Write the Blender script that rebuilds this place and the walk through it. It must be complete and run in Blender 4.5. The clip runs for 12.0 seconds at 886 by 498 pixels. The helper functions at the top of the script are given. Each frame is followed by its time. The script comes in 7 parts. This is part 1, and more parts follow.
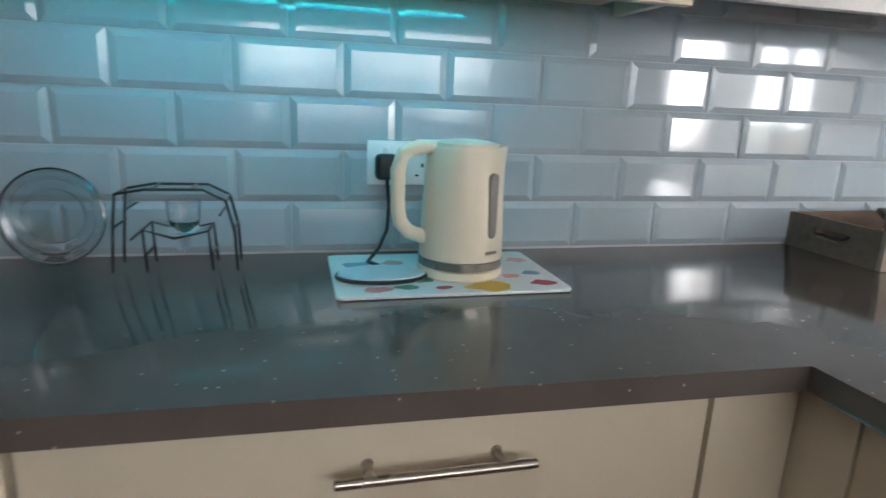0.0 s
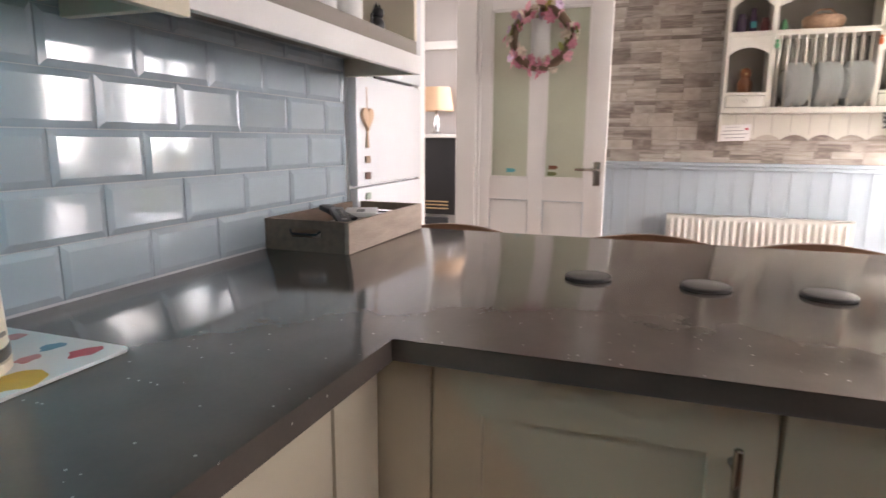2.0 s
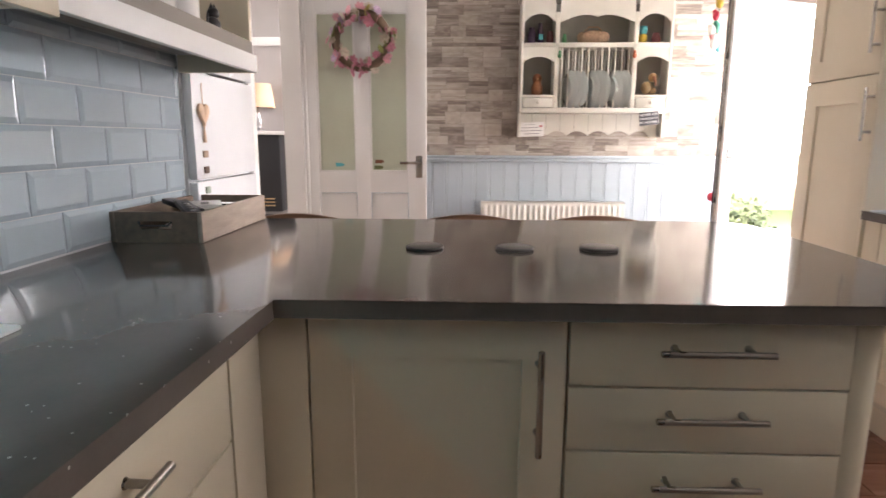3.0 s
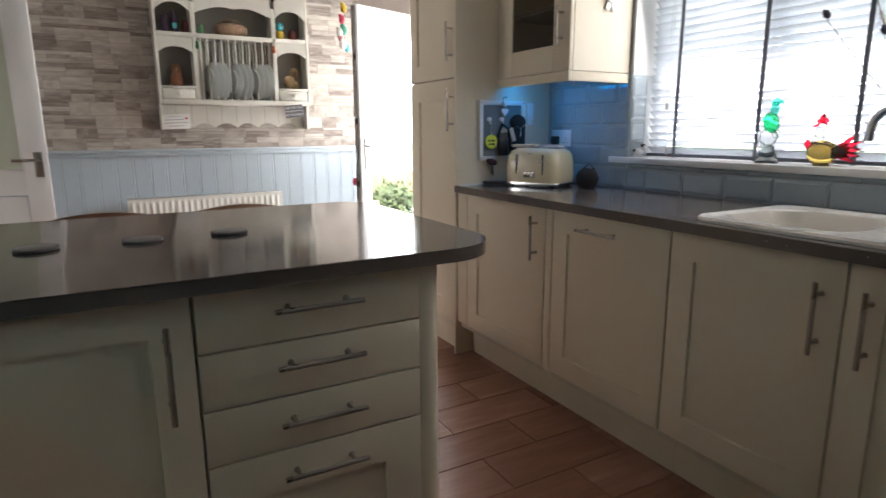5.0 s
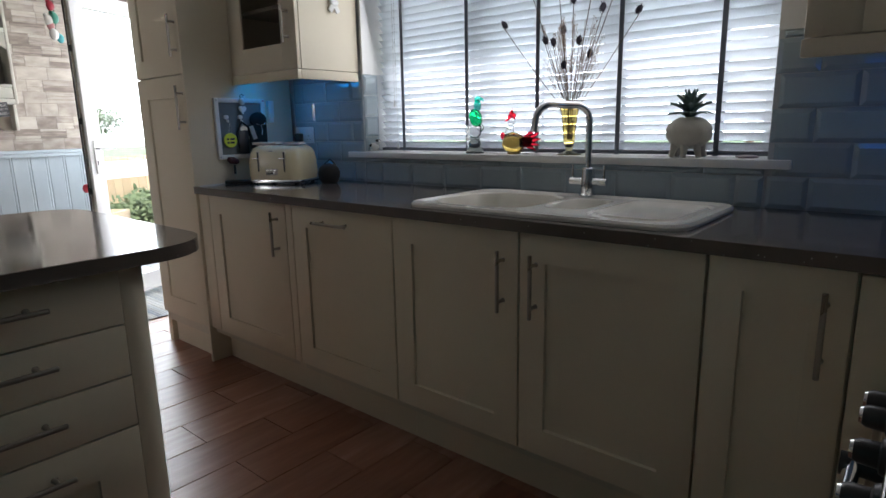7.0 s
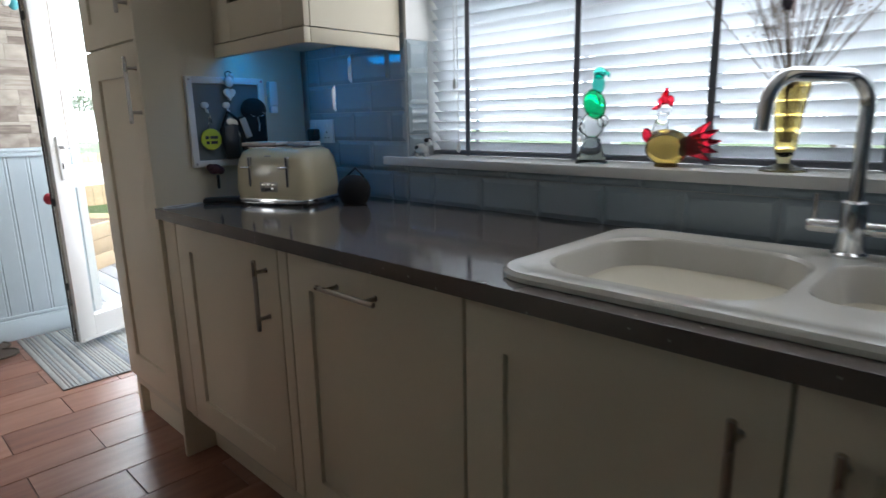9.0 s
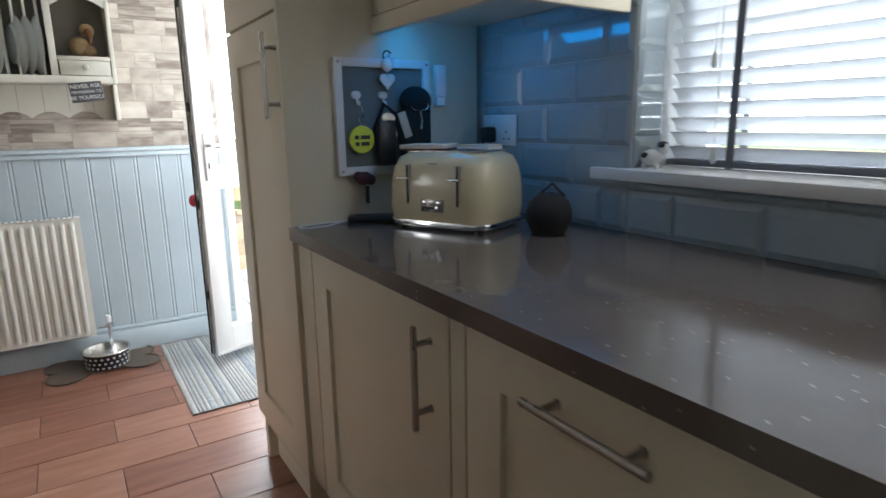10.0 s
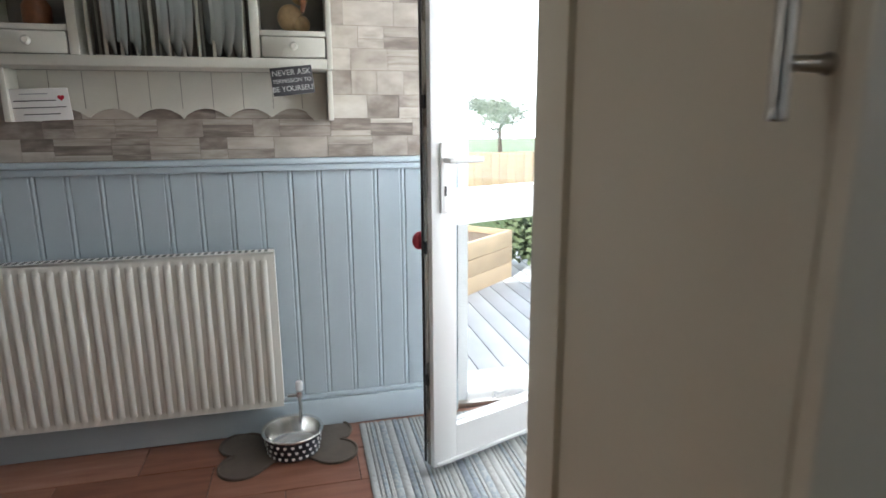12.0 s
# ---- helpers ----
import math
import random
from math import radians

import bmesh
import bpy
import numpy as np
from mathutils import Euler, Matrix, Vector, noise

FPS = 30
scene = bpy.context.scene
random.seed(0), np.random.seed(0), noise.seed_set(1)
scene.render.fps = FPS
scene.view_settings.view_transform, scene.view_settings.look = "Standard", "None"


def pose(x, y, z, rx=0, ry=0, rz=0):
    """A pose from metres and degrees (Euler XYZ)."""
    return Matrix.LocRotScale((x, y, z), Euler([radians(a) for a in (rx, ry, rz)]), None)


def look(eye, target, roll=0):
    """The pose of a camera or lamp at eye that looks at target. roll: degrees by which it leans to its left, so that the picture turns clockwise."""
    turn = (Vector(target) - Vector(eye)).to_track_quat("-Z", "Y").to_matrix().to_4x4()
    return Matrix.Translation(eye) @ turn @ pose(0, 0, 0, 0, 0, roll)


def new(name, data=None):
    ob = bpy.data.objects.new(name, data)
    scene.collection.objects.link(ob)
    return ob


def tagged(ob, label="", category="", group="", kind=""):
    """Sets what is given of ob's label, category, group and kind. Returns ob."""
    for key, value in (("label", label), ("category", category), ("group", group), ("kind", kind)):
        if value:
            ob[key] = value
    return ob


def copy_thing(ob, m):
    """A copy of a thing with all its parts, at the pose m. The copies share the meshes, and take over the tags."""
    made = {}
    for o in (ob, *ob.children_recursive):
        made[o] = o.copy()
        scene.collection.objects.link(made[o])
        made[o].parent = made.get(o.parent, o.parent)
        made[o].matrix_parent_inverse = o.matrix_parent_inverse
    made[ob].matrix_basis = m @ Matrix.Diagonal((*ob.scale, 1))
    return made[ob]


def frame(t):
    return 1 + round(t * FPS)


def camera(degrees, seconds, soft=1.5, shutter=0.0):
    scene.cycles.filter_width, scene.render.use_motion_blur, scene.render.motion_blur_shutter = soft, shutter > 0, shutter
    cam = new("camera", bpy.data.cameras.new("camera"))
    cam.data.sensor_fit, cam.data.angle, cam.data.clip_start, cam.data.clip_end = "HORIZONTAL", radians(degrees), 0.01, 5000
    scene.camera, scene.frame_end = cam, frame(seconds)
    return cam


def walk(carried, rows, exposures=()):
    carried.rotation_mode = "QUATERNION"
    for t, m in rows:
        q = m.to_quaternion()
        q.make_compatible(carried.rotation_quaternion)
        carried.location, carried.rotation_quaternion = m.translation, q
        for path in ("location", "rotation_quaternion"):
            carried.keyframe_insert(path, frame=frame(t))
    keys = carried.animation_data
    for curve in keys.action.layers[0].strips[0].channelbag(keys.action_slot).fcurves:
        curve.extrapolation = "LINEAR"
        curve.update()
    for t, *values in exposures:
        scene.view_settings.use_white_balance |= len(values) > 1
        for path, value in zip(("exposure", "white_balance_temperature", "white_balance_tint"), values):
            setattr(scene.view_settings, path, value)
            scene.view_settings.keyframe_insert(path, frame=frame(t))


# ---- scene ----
cam = camera(74.3, 12.0, shutter=0.28)
PATH = [
    (0, (0.239, 0.426, 1.208), (0.718, 2.308, 0.728), 2.4),
    (0.5, (0.289, 0.517, 1.209), (1.117, 2.279, 0.752), 1.8),
    (1, (0.242, 0.642, 1.214), (1.597, 2.05, 0.787), 1.8),
    (1.5, (0.193, 0.626, 1.223), (1.861, 1.659, 0.835), 1.3),
    (2, (0.108, 0.627, 1.198), (1.962, 1.28, 0.831), 0.4),
    (2.5, (0.005, 0.661, 1.193), (1.942, 0.998, 0.826), 0.2),
    (2.7, (-0.046, 0.653, 1.188), (1.908, 0.874, 0.821), 0.2),
    (4.3, (-0.27, 0.585, 1.183), (1.61, 0.031, 0.785), 0.1),
    (4.5, (-0.277, 0.566, 1.18), (1.561, -0.116, 0.784), -0.0),
    (5, (-0.324, 0.548, 1.189), (1.392, -0.399, 0.789), -0.3),
    (5.5, (-0.369, 0.512, 1.184), (1.24, -0.607, 0.784), -0.5),
    (6, (-0.426, 0.496, 1.18), (1.052, -0.793, 0.783), -0.6),
    (6.5, (-0.484, 0.472, 1.182), (0.873, -0.94, 0.776), -1.0),
    (7, (-0.511, 0.448, 1.177), (0.756, -1.044, 0.765), -1.1),
    (7.2, (-0.492, 0.431, 1.174), (0.768, -1.067, 0.762), -1.1),
    (8.8, (0.152, -0.134, 1.162), (1.46, -1.585, 0.733), -0.9),
    (9, (0.257, -0.224, 1.179), (1.609, -1.632, 0.745), -1.1),
    (9.5, (0.505, -0.349, 1.154), (2.022, -1.578, 0.722), -1.0),
    (10, (0.802, -0.476, 1.171), (2.444, -1.534, 0.743), -0.9),
    (10.5, (1.099, -0.583, 1.178), (2.845, -1.456, 0.744), -1.0),
    (11, (1.386, -0.629, 1.169), (3.224, -1.291, 0.742), -0.9),
    (11.5, (1.662, -0.631, 1.185), (3.531, -1.205, 0.763), -0.5),
    (12, (1.973, -0.632, 1.182), (3.876, -1.085, 0.766), -0.4),
]
EXPOSURES = [(0.0, 2.2, 6430, 16), (1.0, 2.2, 6530, 18), (1.5, 2.22, 6630, 21), (2.5, 2.3, 6830, 23), (4.5, 1.66, 6430, 15), (5.5, 1.4, 6280, 14), (6.5, 0.84, 6120, 12), (7.0, 0.7, 6070, 12), (9.5, 0.77, 5980, 9), (10.4, 1.24, 6080, 9), (11.4, 1.18, 6030, 9), (12.0, 0.58, 5980, 9)]
walk(cam, [(t, look(eye, target, roll)) for t, eye, target, roll in PATH], EXPOSURES)

# ---- world, sun, lamps ----
world = bpy.data.worlds.new("world")
scene.world = world
world.use_nodes = True
wn = world.node_tree.nodes
sky = wn.new("ShaderNodeTexSky")
sky.sky_type = "NISHITA"
sky.sun_disc = False
sky.sun_elevation, sky.sun_rotation = radians(46), radians(-48)
sky.air_density, sky.dust_density = 1.0, 0.6
world.node_tree.links.new(sky.outputs[0], wn["Background"].inputs[0])
wn["Background"].inputs[1].default_value = 0.15
sun = new("sun", bpy.data.lights.new("sun", "SUN"))
sun.data.energy, sun.data.angle, sun.data.color = 5.0, radians(0.6), (1.0, 0.95, 0.87)
# the sun stands behind the house and lights the garden from over the roof
sun.matrix_world = look((0, 0, 0), (0.52, -0.46, -0.72))


def area_lamp(name, m, sx, sy, watts, color):
    lamp = bpy.data.lights.new(name, "AREA")
    lamp.shape, lamp.size, lamp.size_y, lamp.energy, lamp.color = "RECTANGLE", sx, sy, watts, color
    ob = new(name, lamp)
    ob.matrix_world = m
    return ob


N, S, E, W = 1.59, -1.57, 4.20, -1.05      # inner wall faces
CEIL, TOP = 2.40, 0.91                      # ceiling and worktop heights

# sky light in the window opening and in the garden doorway
area_lamp("window_daylight", look((0.78, -1.655, 1.58), (0.78, 0, 1.15)), 1.75, 0.95, 6.5, (1.0, 0.975, 0.94))
area_lamp("window_sky", look((0.80, -2.15, 1.75), (0.80, -1.6, 1.55)), 2.2, 1.4, 11, (0.96, 0.97, 1.0))
area_lamp("doorway_daylight", look((5.05, -1.70, 2.62), (3.4, -1.0, 0.0)), 1.3, 1.3, 60, (1.0, 0.985, 0.96))
# fill lamp at the added alcove window, brightens the dining wall and floor
area_lamp("alcove_fill_light", look((3.52, -2.19, 1.45), (3.75, 0.4, 0.80)), 1.0, 1.15, 19, (1.0, 0.98, 0.95))
# fill lamp added inside the living room, brightens the larder fronts through the doorway
area_lamp("living_room_fill", look((3.0, 5.0, 1.9), (2.9, 2.0, 1.0)), 1.6, 1.2, 22, (1.0, 0.97, 0.92))


# ---- materials ----
def rgb(c):
    return (c[0], c[1], c[2], 1.0)


def surface(name, base, rough=0.5, metal=0.0, vary=0.12, scale=6.0, fine=90.0, bump=0.05, coat=0.0, by_piece=0.0, tint=None, stretch=(1, 1, 1)):
    """A surface with broad and fine variation of colour, gloss and relief; by_piece: how far single pieces differ."""
    m = bpy.data.materials.new(name)
    m.use_nodes = True
    n, l = m.node_tree.nodes, m.node_tree.links
    b = n["Principled BSDF"]
    b.inputs["Metallic"].default_value = metal
    b.inputs["Coat Weight"].default_value = coat
    b.inputs["Coat Roughness"].default_value = 0.08
    tc, mp = n.new("ShaderNodeTexCoord"), n.new("ShaderNodeMapping")
    mp.inputs["Scale"].default_value = stretch
    l.new(tc.outputs["Object"], mp.inputs["Vector"])
    big, small = n.new("ShaderNodeTexNoise"), n.new("ShaderNodeTexNoise")
    big.inputs["Scale"].default_value, big.inputs["Detail"].default_value = scale, 4
    small.inputs["Scale"].default_value, small.inputs["Detail"].default_value = fine, 3
    l.new(mp.outputs[0], big.inputs["Vector"])
    l.new(mp.outputs[0], small.inputs["Vector"])
    mix = n.new("ShaderNodeMix")
    mix.data_type = "RGBA"
    dark = tint or [c * (1 - vary) for c in base]
    light = [min(1, c * (1 + vary * 0.6)) for c in base]
    mix.inputs["A"].default_value, mix.inputs["B"].default_value = rgb(dark), rgb(light)
    add = n.new("ShaderNodeMath")
    add.operation = "MULTIPLY_ADD"
    add.inputs[1].default_value = 0.4
    l.new(small.outputs["Fac"], add.inputs[0])
    sc = n.new("ShaderNodeMath")
    sc.operation = "MULTIPLY_ADD"
    sc.inputs[1].default_value, sc.inputs[2].default_value = 1.6, -0.5
    l.new(big.outputs["Fac"], sc.inputs[0])
    l.new(sc.outputs[0], add.inputs[2])
    l.new(add.outputs[0], mix.inputs["Factor"])
    out = mix.outputs["Result"]
    if by_piece:
        info, hsv, k = n.new("ShaderNodeObjectInfo"), n.new("ShaderNodeHueSaturation"), n.new("ShaderNodeMapRange")
        k.inputs["To Min"].default_value, k.inputs["To Max"].default_value = 1 - by_piece, 1 + by_piece
        l.new(info.outputs["Random"], k.inputs["Value"])
        l.new(k.outputs[0], hsv.inputs["Value"])
        l.new(out, hsv.inputs["Color"])
        out = hsv.outputs[0]
    l.new(out, b.inputs["Base Color"])
    r = n.new("ShaderNodeMapRange")
    r.inputs["To Min"].default_value, r.inputs["To Max"].default_value = rough * 0.85, min(1, rough * 1.2)
    l.new(big.outputs["Fac"], r.inputs["Value"])
    l.new(r.outputs[0], b.inputs["Roughness"])
    if bump:
        bp = n.new("ShaderNodeBump")
        bp.inputs["Strength"].default_value, bp.inputs["Distance"].default_value = bump, 0.004
        l.new(small.outputs["Fac"], bp.inputs["Height"])
        l.new(bp.outputs[0], b.inputs["Normal"])
    return m


def glass(name, tint=(1, 1, 1), rough=0.0, ior=1.45):
    m = bpy.data.materials.new(name)
    m.use_nodes = True
    b = m.node_tree.nodes["Principled BSDF"]
    b.inputs["Base Color"].default_value = rgb(tint)
    b.inputs["Transmission Weight"].default_value = 1.0
    b.inputs["Roughness"].default_value, b.inputs["IOR"].default_value = rough, ior
    return m


def glow(name, color, strength):
    m = bpy.data.materials.new(name)
    m.use_nodes = True
    b = m.node_tree.nodes["Principled BSDF"]
    b.inputs["Base Color"].default_value = rgb(color)
    b.inputs["Emission Color"].default_value = rgb(color)
    b.inputs["Emission Strength"].default_value = strength
    return m


def speckled(name, base, fleck, rough):
    """Polished stone with scattered pale flecks."""
    m = surface(name, base, rough, vary=0.18, scale=9, fine=160, bump=0.0)
    n, l = m.node_tree.nodes, m.node_tree.links
    b = n["Principled BSDF"]
    old = b.inputs["Base Color"].links[0].from_socket
    tc, vo, lt, mix = n.new("ShaderNodeTexCoord"), n.new("ShaderNodeTexVoronoi"), n.new("ShaderNodeMath"), n.new("ShaderNodeMix")
    vo.inputs["Scale"].default_value = 70
    l.new(tc.outputs["Object"], vo.inputs["Vector"])
    lt.operation, lt.inputs[1].default_value = "LESS_THAN", 0.13
    l.new(vo.outputs["Distance"], lt.inputs[0])
    pick, gt, both = n.new("ShaderNodeSeparateColor"), n.new("ShaderNodeMath"), n.new("ShaderNodeMath")
    l.new(vo.outputs["Color"], pick.inputs[0])
    gt.operation, gt.inputs[1].default_value = "GREATER_THAN", 0.72
    l.new(pick.outputs[0], gt.inputs[0])
    both.operation = "MULTIPLY"
    l.new(lt.outputs[0], both.inputs[0])
    l.new(gt.outputs[0], both.inputs[1])
    mix.data_type = "RGBA"
    l.new(both.outputs[0], mix.inputs["Factor"])
    l.new(old, mix.inputs["A"])
    mix.inputs["B"].default_value = rgb(fleck)
    l.new(mix.outputs["Result"], b.inputs["Base Color"])
    return m


def ramped(name, stops, rough, scale, stretch=(1, 1, 1), bump=0.2, by_random=True, seed_scale=1.0):
    """Pieces that take their tone from a ramp, one by one, with clouding inside each."""
    m = bpy.data.materials.new(name)
    m.use_nodes = True
    n, l = m.node_tree.nodes, m.node_tree.links
    b = n["Principled BSDF"]
    info, tc, mp = n.new("ShaderNodeObjectInfo"), n.new("ShaderNodeTexCoord"), n.new("ShaderNodeMapping")
    mp.inputs["Scale"].default_value = stretch
    no = n.new("ShaderNodeTexNoise")
    no.inputs["Scale"].default_value, no.inputs["Detail"].default_value = scale, 6
    off = n.new("ShaderNodeVectorMath")
    off.operation = "MULTIPLY_ADD"
    off.inputs[1].default_value = (1, 1, 1)
    l.new(tc.outputs["Object"], mp.inputs["Vector"])
    l.new(mp.outputs[0], off.inputs[0])
    seed = n.new("ShaderNodeMath")
    seed.operation, seed.inputs[1].default_value = "MULTIPLY", 37.0
    l.new(info.outputs["Random"], seed.inputs[0])
    l.new(seed.outputs[0], off.inputs[2])
    l.new(off.outputs[0], no.inputs["Vector"])
    mixv = n.new("ShaderNodeMath")
    mixv.operation, mixv.inputs[1].default_value = "MULTIPLY_ADD", 0.55
    l.new(info.outputs["Random"], mixv.inputs[0])
    half = n.new("ShaderNodeMath")
    half.operation, half.inputs[1].default_value, half.inputs[2].default_value = "MULTIPLY_ADD", 0.9, -0.22
    l.new(no.outputs["Fac"], half.inputs[0])
    l.new(half.outputs[0], mixv.inputs[2])
    ramp = n.new("ShaderNodeValToRGB")
    el = ramp.color_ramp.elements
    el[0].position, el[0].color = stops[0][0], rgb(stops[0][1])
    el[1].position, el[1].color = stops[-1][0], rgb(stops[-1][1])
    for p, c in stops[1:-1]:
        e = el.new(p)
        e.color = rgb(c)
    l.new(mixv.outputs[0], ramp.inputs[0])
    l.new(ramp.outputs[0], b.inputs["Base Color"])
    b.inputs["Roughness"].default_value = rough
    bp = n.new("ShaderNodeBump")
    bp.inputs["Strength"].default_value, bp.inputs["Distance"].default_value = bump, 0.003
    l.new(no.outputs["Fac"], bp.inputs["Height"])
    l.new(bp.outputs[0], b.inputs["Normal"])
    return m


CREAM = surface("cream_paint", (0.68, 0.605, 0.465), 0.42, vary=0.05, scale=2.5, fine=140, bump=0.015)
CREAM_IN = surface("cream_board", (0.60, 0.55, 0.44), 0.5, vary=0.06, bump=0.02)
STONE = speckled("dark_quartz", (0.118, 0.099, 0.088), (0.36, 0.33, 0.30), 0.105)
TILE = surface("blue_grey_glaze", (0.35, 0.415, 0.455), 0.07, vary=0.05, scale=3, fine=30, bump=0.02, coat=0.3, by_piece=0.04)
GROUT = surface("pale_grout", (0.50, 0.52, 0.53), 0.85, vary=0.1, fine=200, bump=0.2)
WHITE = surface("white_paint", (0.74, 0.73, 0.71), 0.45, vary=0.05, scale=3, bump=0.02)
UPVC = surface("white_upvc", (0.80, 0.81, 0.82), 0.28, vary=0.03, scale=3, bump=0.0)
GASKET = surface("black_rubber", (0.02, 0.02, 0.022), 0.6, bump=0.03)
PLASTER = surface("white_plaster", (0.80, 0.79, 0.76), 0.85, vary=0.06, bump=0.08)
BOARD_BLUE = surface("pale_blue_paint", (0.44, 0.51, 0.56), 0.45, vary=0.07, scale=5, bump=0.03, by_piece=0.03)
FLOOR_TILE = ramped("wood_look_tile", [(0.1, (0.16, 0.064, 0.041)), (0.45, (0.25, 0.110, 0.070)), (0.75, (0.33, 0.165, 0.112)), (1.0, (0.43, 0.255, 0.190))], 0.32, 3.2, (9, 1.3, 1), 0.12)
FLOOR_GROUT = surface("dark_grout", (0.06, 0.04, 0.035), 0.9, bump=0.1)
STEEL = surface("brushed_steel", (0.39, 0.36, 0.32), 0.27, 1.0, vary=0.08, fine=300, bump=0.02)
CHROME = surface("chrome", (0.78, 0.79, 0.80), 0.08, 1.0, vary=0.03, bump=0.0)
BLACK = surface("black_plastic", (0.013, 0.013, 0.015), 0.35, vary=0.2, bump=0.03)
BLACK_ENAMEL = surface("black_enamel", (0.010, 0.011, 0.018), 0.10, vary=0.2, bump=0.0, coat=0.5)
DARK_GLASS = surface("dark_glass", (0.012, 0.013, 0.015), 0.04, vary=0.1, bump=0.0)
CERAMIC = surface("white_ceramic", (0.74, 0.73, 0.70), 0.12, vary=0.03, bump=0.0, coat=0.4)
CLEAR = glass("clear_glass")
TINTED = glass("smoked_cabinet_glass", (0.55, 0.53, 0.50), 0.0, 1.45)
OAK = surface("dark_oak", (0.17, 0.13, 0.10), 0.6, vary=0.25, scale=5, fine=70, bump=0.1, stretch=(1, 6, 1))
PANE = glass("window_glass", (0.97, 0.99, 0.98), 0.0, 1.2)
STONE_PRINT = ramped("stone_print_paper", [(0.05, (0.14, 0.115, 0.10)), (0.3, (0.25, 0.21, 0.18)), (0.5, (0.38, 0.33, 0.285)), (0.72, (0.48, 0.43, 0.375)), (1.0, (0.60, 0.56, 0.51))], 0.75, 1.7, (1, 1, 1), 0.35)
# dark tone for the unseen west wall, chosen to cut light bounced from it
BOUNCE_CUT = surface("bounce_cut_blue", (0.20, 0.24, 0.27), 0.6, vary=0.08, bump=0.04)
PAPER_GAP = surface("stone_print_joint", (0.22, 0.18, 0.155), 0.9, vary=0.2, bump=0.1)


# ---- building blocks ----
def box(bm, x0, x1, y0, y1, z0, z1, bevel=0.0, seg=2):
    made = bmesh.ops.create_cube(bm, size=1.0)["verts"]
    for v in made:
        v.co = Vector(((x0 + x1) / 2 + v.co.x * (x1 - x0), (y0 + y1) / 2 + v.co.y * (y1 - y0), (z0 + z1) / 2 + v.co.z * (z1 - z0)))
    if bevel:
        edges = list({e for v in made for e in v.link_edges})
        bmesh.ops.bevel(bm, geom=edges, offset=bevel, segments=seg, profile=0.5, affect="EDGES")
    return made


def block(x0, x1, y0, y1, z0, z1, bevel=0.0, seg=2):
    bm = bmesh.new()
    box(bm, x0, x1, y0, y1, z0, z1, bevel, seg)
    return bm


def lathe(bm, profile, seg=32, at=(0, 0, 0), axis="z", cap=True):
    """Turn (radius, height) pairs round an axis."""
    rings = []
    for r, h in profile:
        ring = []
        for i in range(seg):
            a = 2 * math.pi * i / seg
            p = (r * math.cos(a), r * math.sin(a), h)
            if axis == "y":
                p = (p[0], p[2], p[1])
            elif axis == "x":
                p = (p[2], p[0], p[1])
            ring.append(bm.verts.new(Vector(p) + Vector(at)))
        rings.append(ring)
    for a, b in zip(rings, rings[1:]):
        for i in range(seg):
            bm.faces.new((a[i], a[(i + 1) % seg], b[(i + 1) % seg], b[i]))
    if cap:
        for ring in (rings[0], rings[-1]):
            if (ring[0].co - ring[seg // 2].co).length > 1e-4:
                bm.faces.new(ring)
    return bm


def tube(bm, points, radius, seg=12, closed=False, radii=None):
    """A round bar along points."""
    pts = [Vector(p) for p in points]
    rings, up = [], None
    for i, p in enumerate(pts):
        a = pts[i - 1] if i or closed else p
        b = pts[(i + 1) % len(pts)] if i < len(pts) - 1 or closed else p
        d = (b - a).normalized()
        if up is None:
            up = d.orthogonal().normalized()
        up = (up - d * up.dot(d)).normalized()
        side = d.cross(up)
        r = radii[i] if radii else radius
        rings.append([bm.verts.new(p + r * (math.cos(t) * up + math.sin(t) * side)) for t in (2 * math.pi * k / seg for k in range(seg))])
    pairs = list(zip(rings, rings[1:])) + ([(rings[-1], rings[0])] if closed else [])
    for a, b in pairs:
        for k in range(seg):
            bm.faces.new((a[k], a[(k + 1) % seg], b[(k + 1) % seg], b[k]))
    if not closed:
        bm.faces.new(rings[0])
        bm.faces.new(rings[-1])
    return bm


def arc(cx, cy, r, a0, a1, n=8):
    return [(cx + r * math.cos(radians(a0 + (a1 - a0) * i / n)), cy + r * math.sin(radians(a0 + (a1 - a0) * i / n))) for i in range(n + 1)]


def prism(bm, outline, z0, z1, bevel=0.0, seg=2):
    """An outline in x, y raised from z0 to z1."""
    lo = [bm.verts.new((x, y, z0)) for x, y in outline]
    hi = [bm.verts.new((x, y, z1)) for x, y in outline]
    n = len(outline)
    sides = [bm.faces.new((lo[i], lo[(i + 1) % n], hi[(i + 1) % n], hi[i])) for i in range(n)]
    top, bottom = bm.faces.new(hi), bm.faces.new(lo[::-1])
    if bevel:
        edges = list(top.edges) + list(bottom.edges)
        bmesh.ops.bevel(bm, geom=edges, offset=bevel, segments=seg, profile=0.5, affect="EDGES")
    return bm


def turned(bm, m):
    bmesh.ops.transform(bm, matrix=m, verts=bm.verts)
    return bm


def mesh_of(name, bm, material, smooth=True):
    bmesh.ops.recalc_face_normals(bm, faces=bm.faces)
    me = bpy.data.meshes.new(name)
    bm.to_mesh(me)
    bm.free()
    me.materials.append(material)
    if smooth:
        for p in me.polygons:
            p.use_smooth = True
        me.set_sharp_from_angle(angle=radians(38))
    return me


def part(name, bm, material, parent, label=""):
    ob = new(name, mesh_of(name, bm, material))
    ob.parent = parent
    if label:
        tagged(ob, label=label)
    return ob


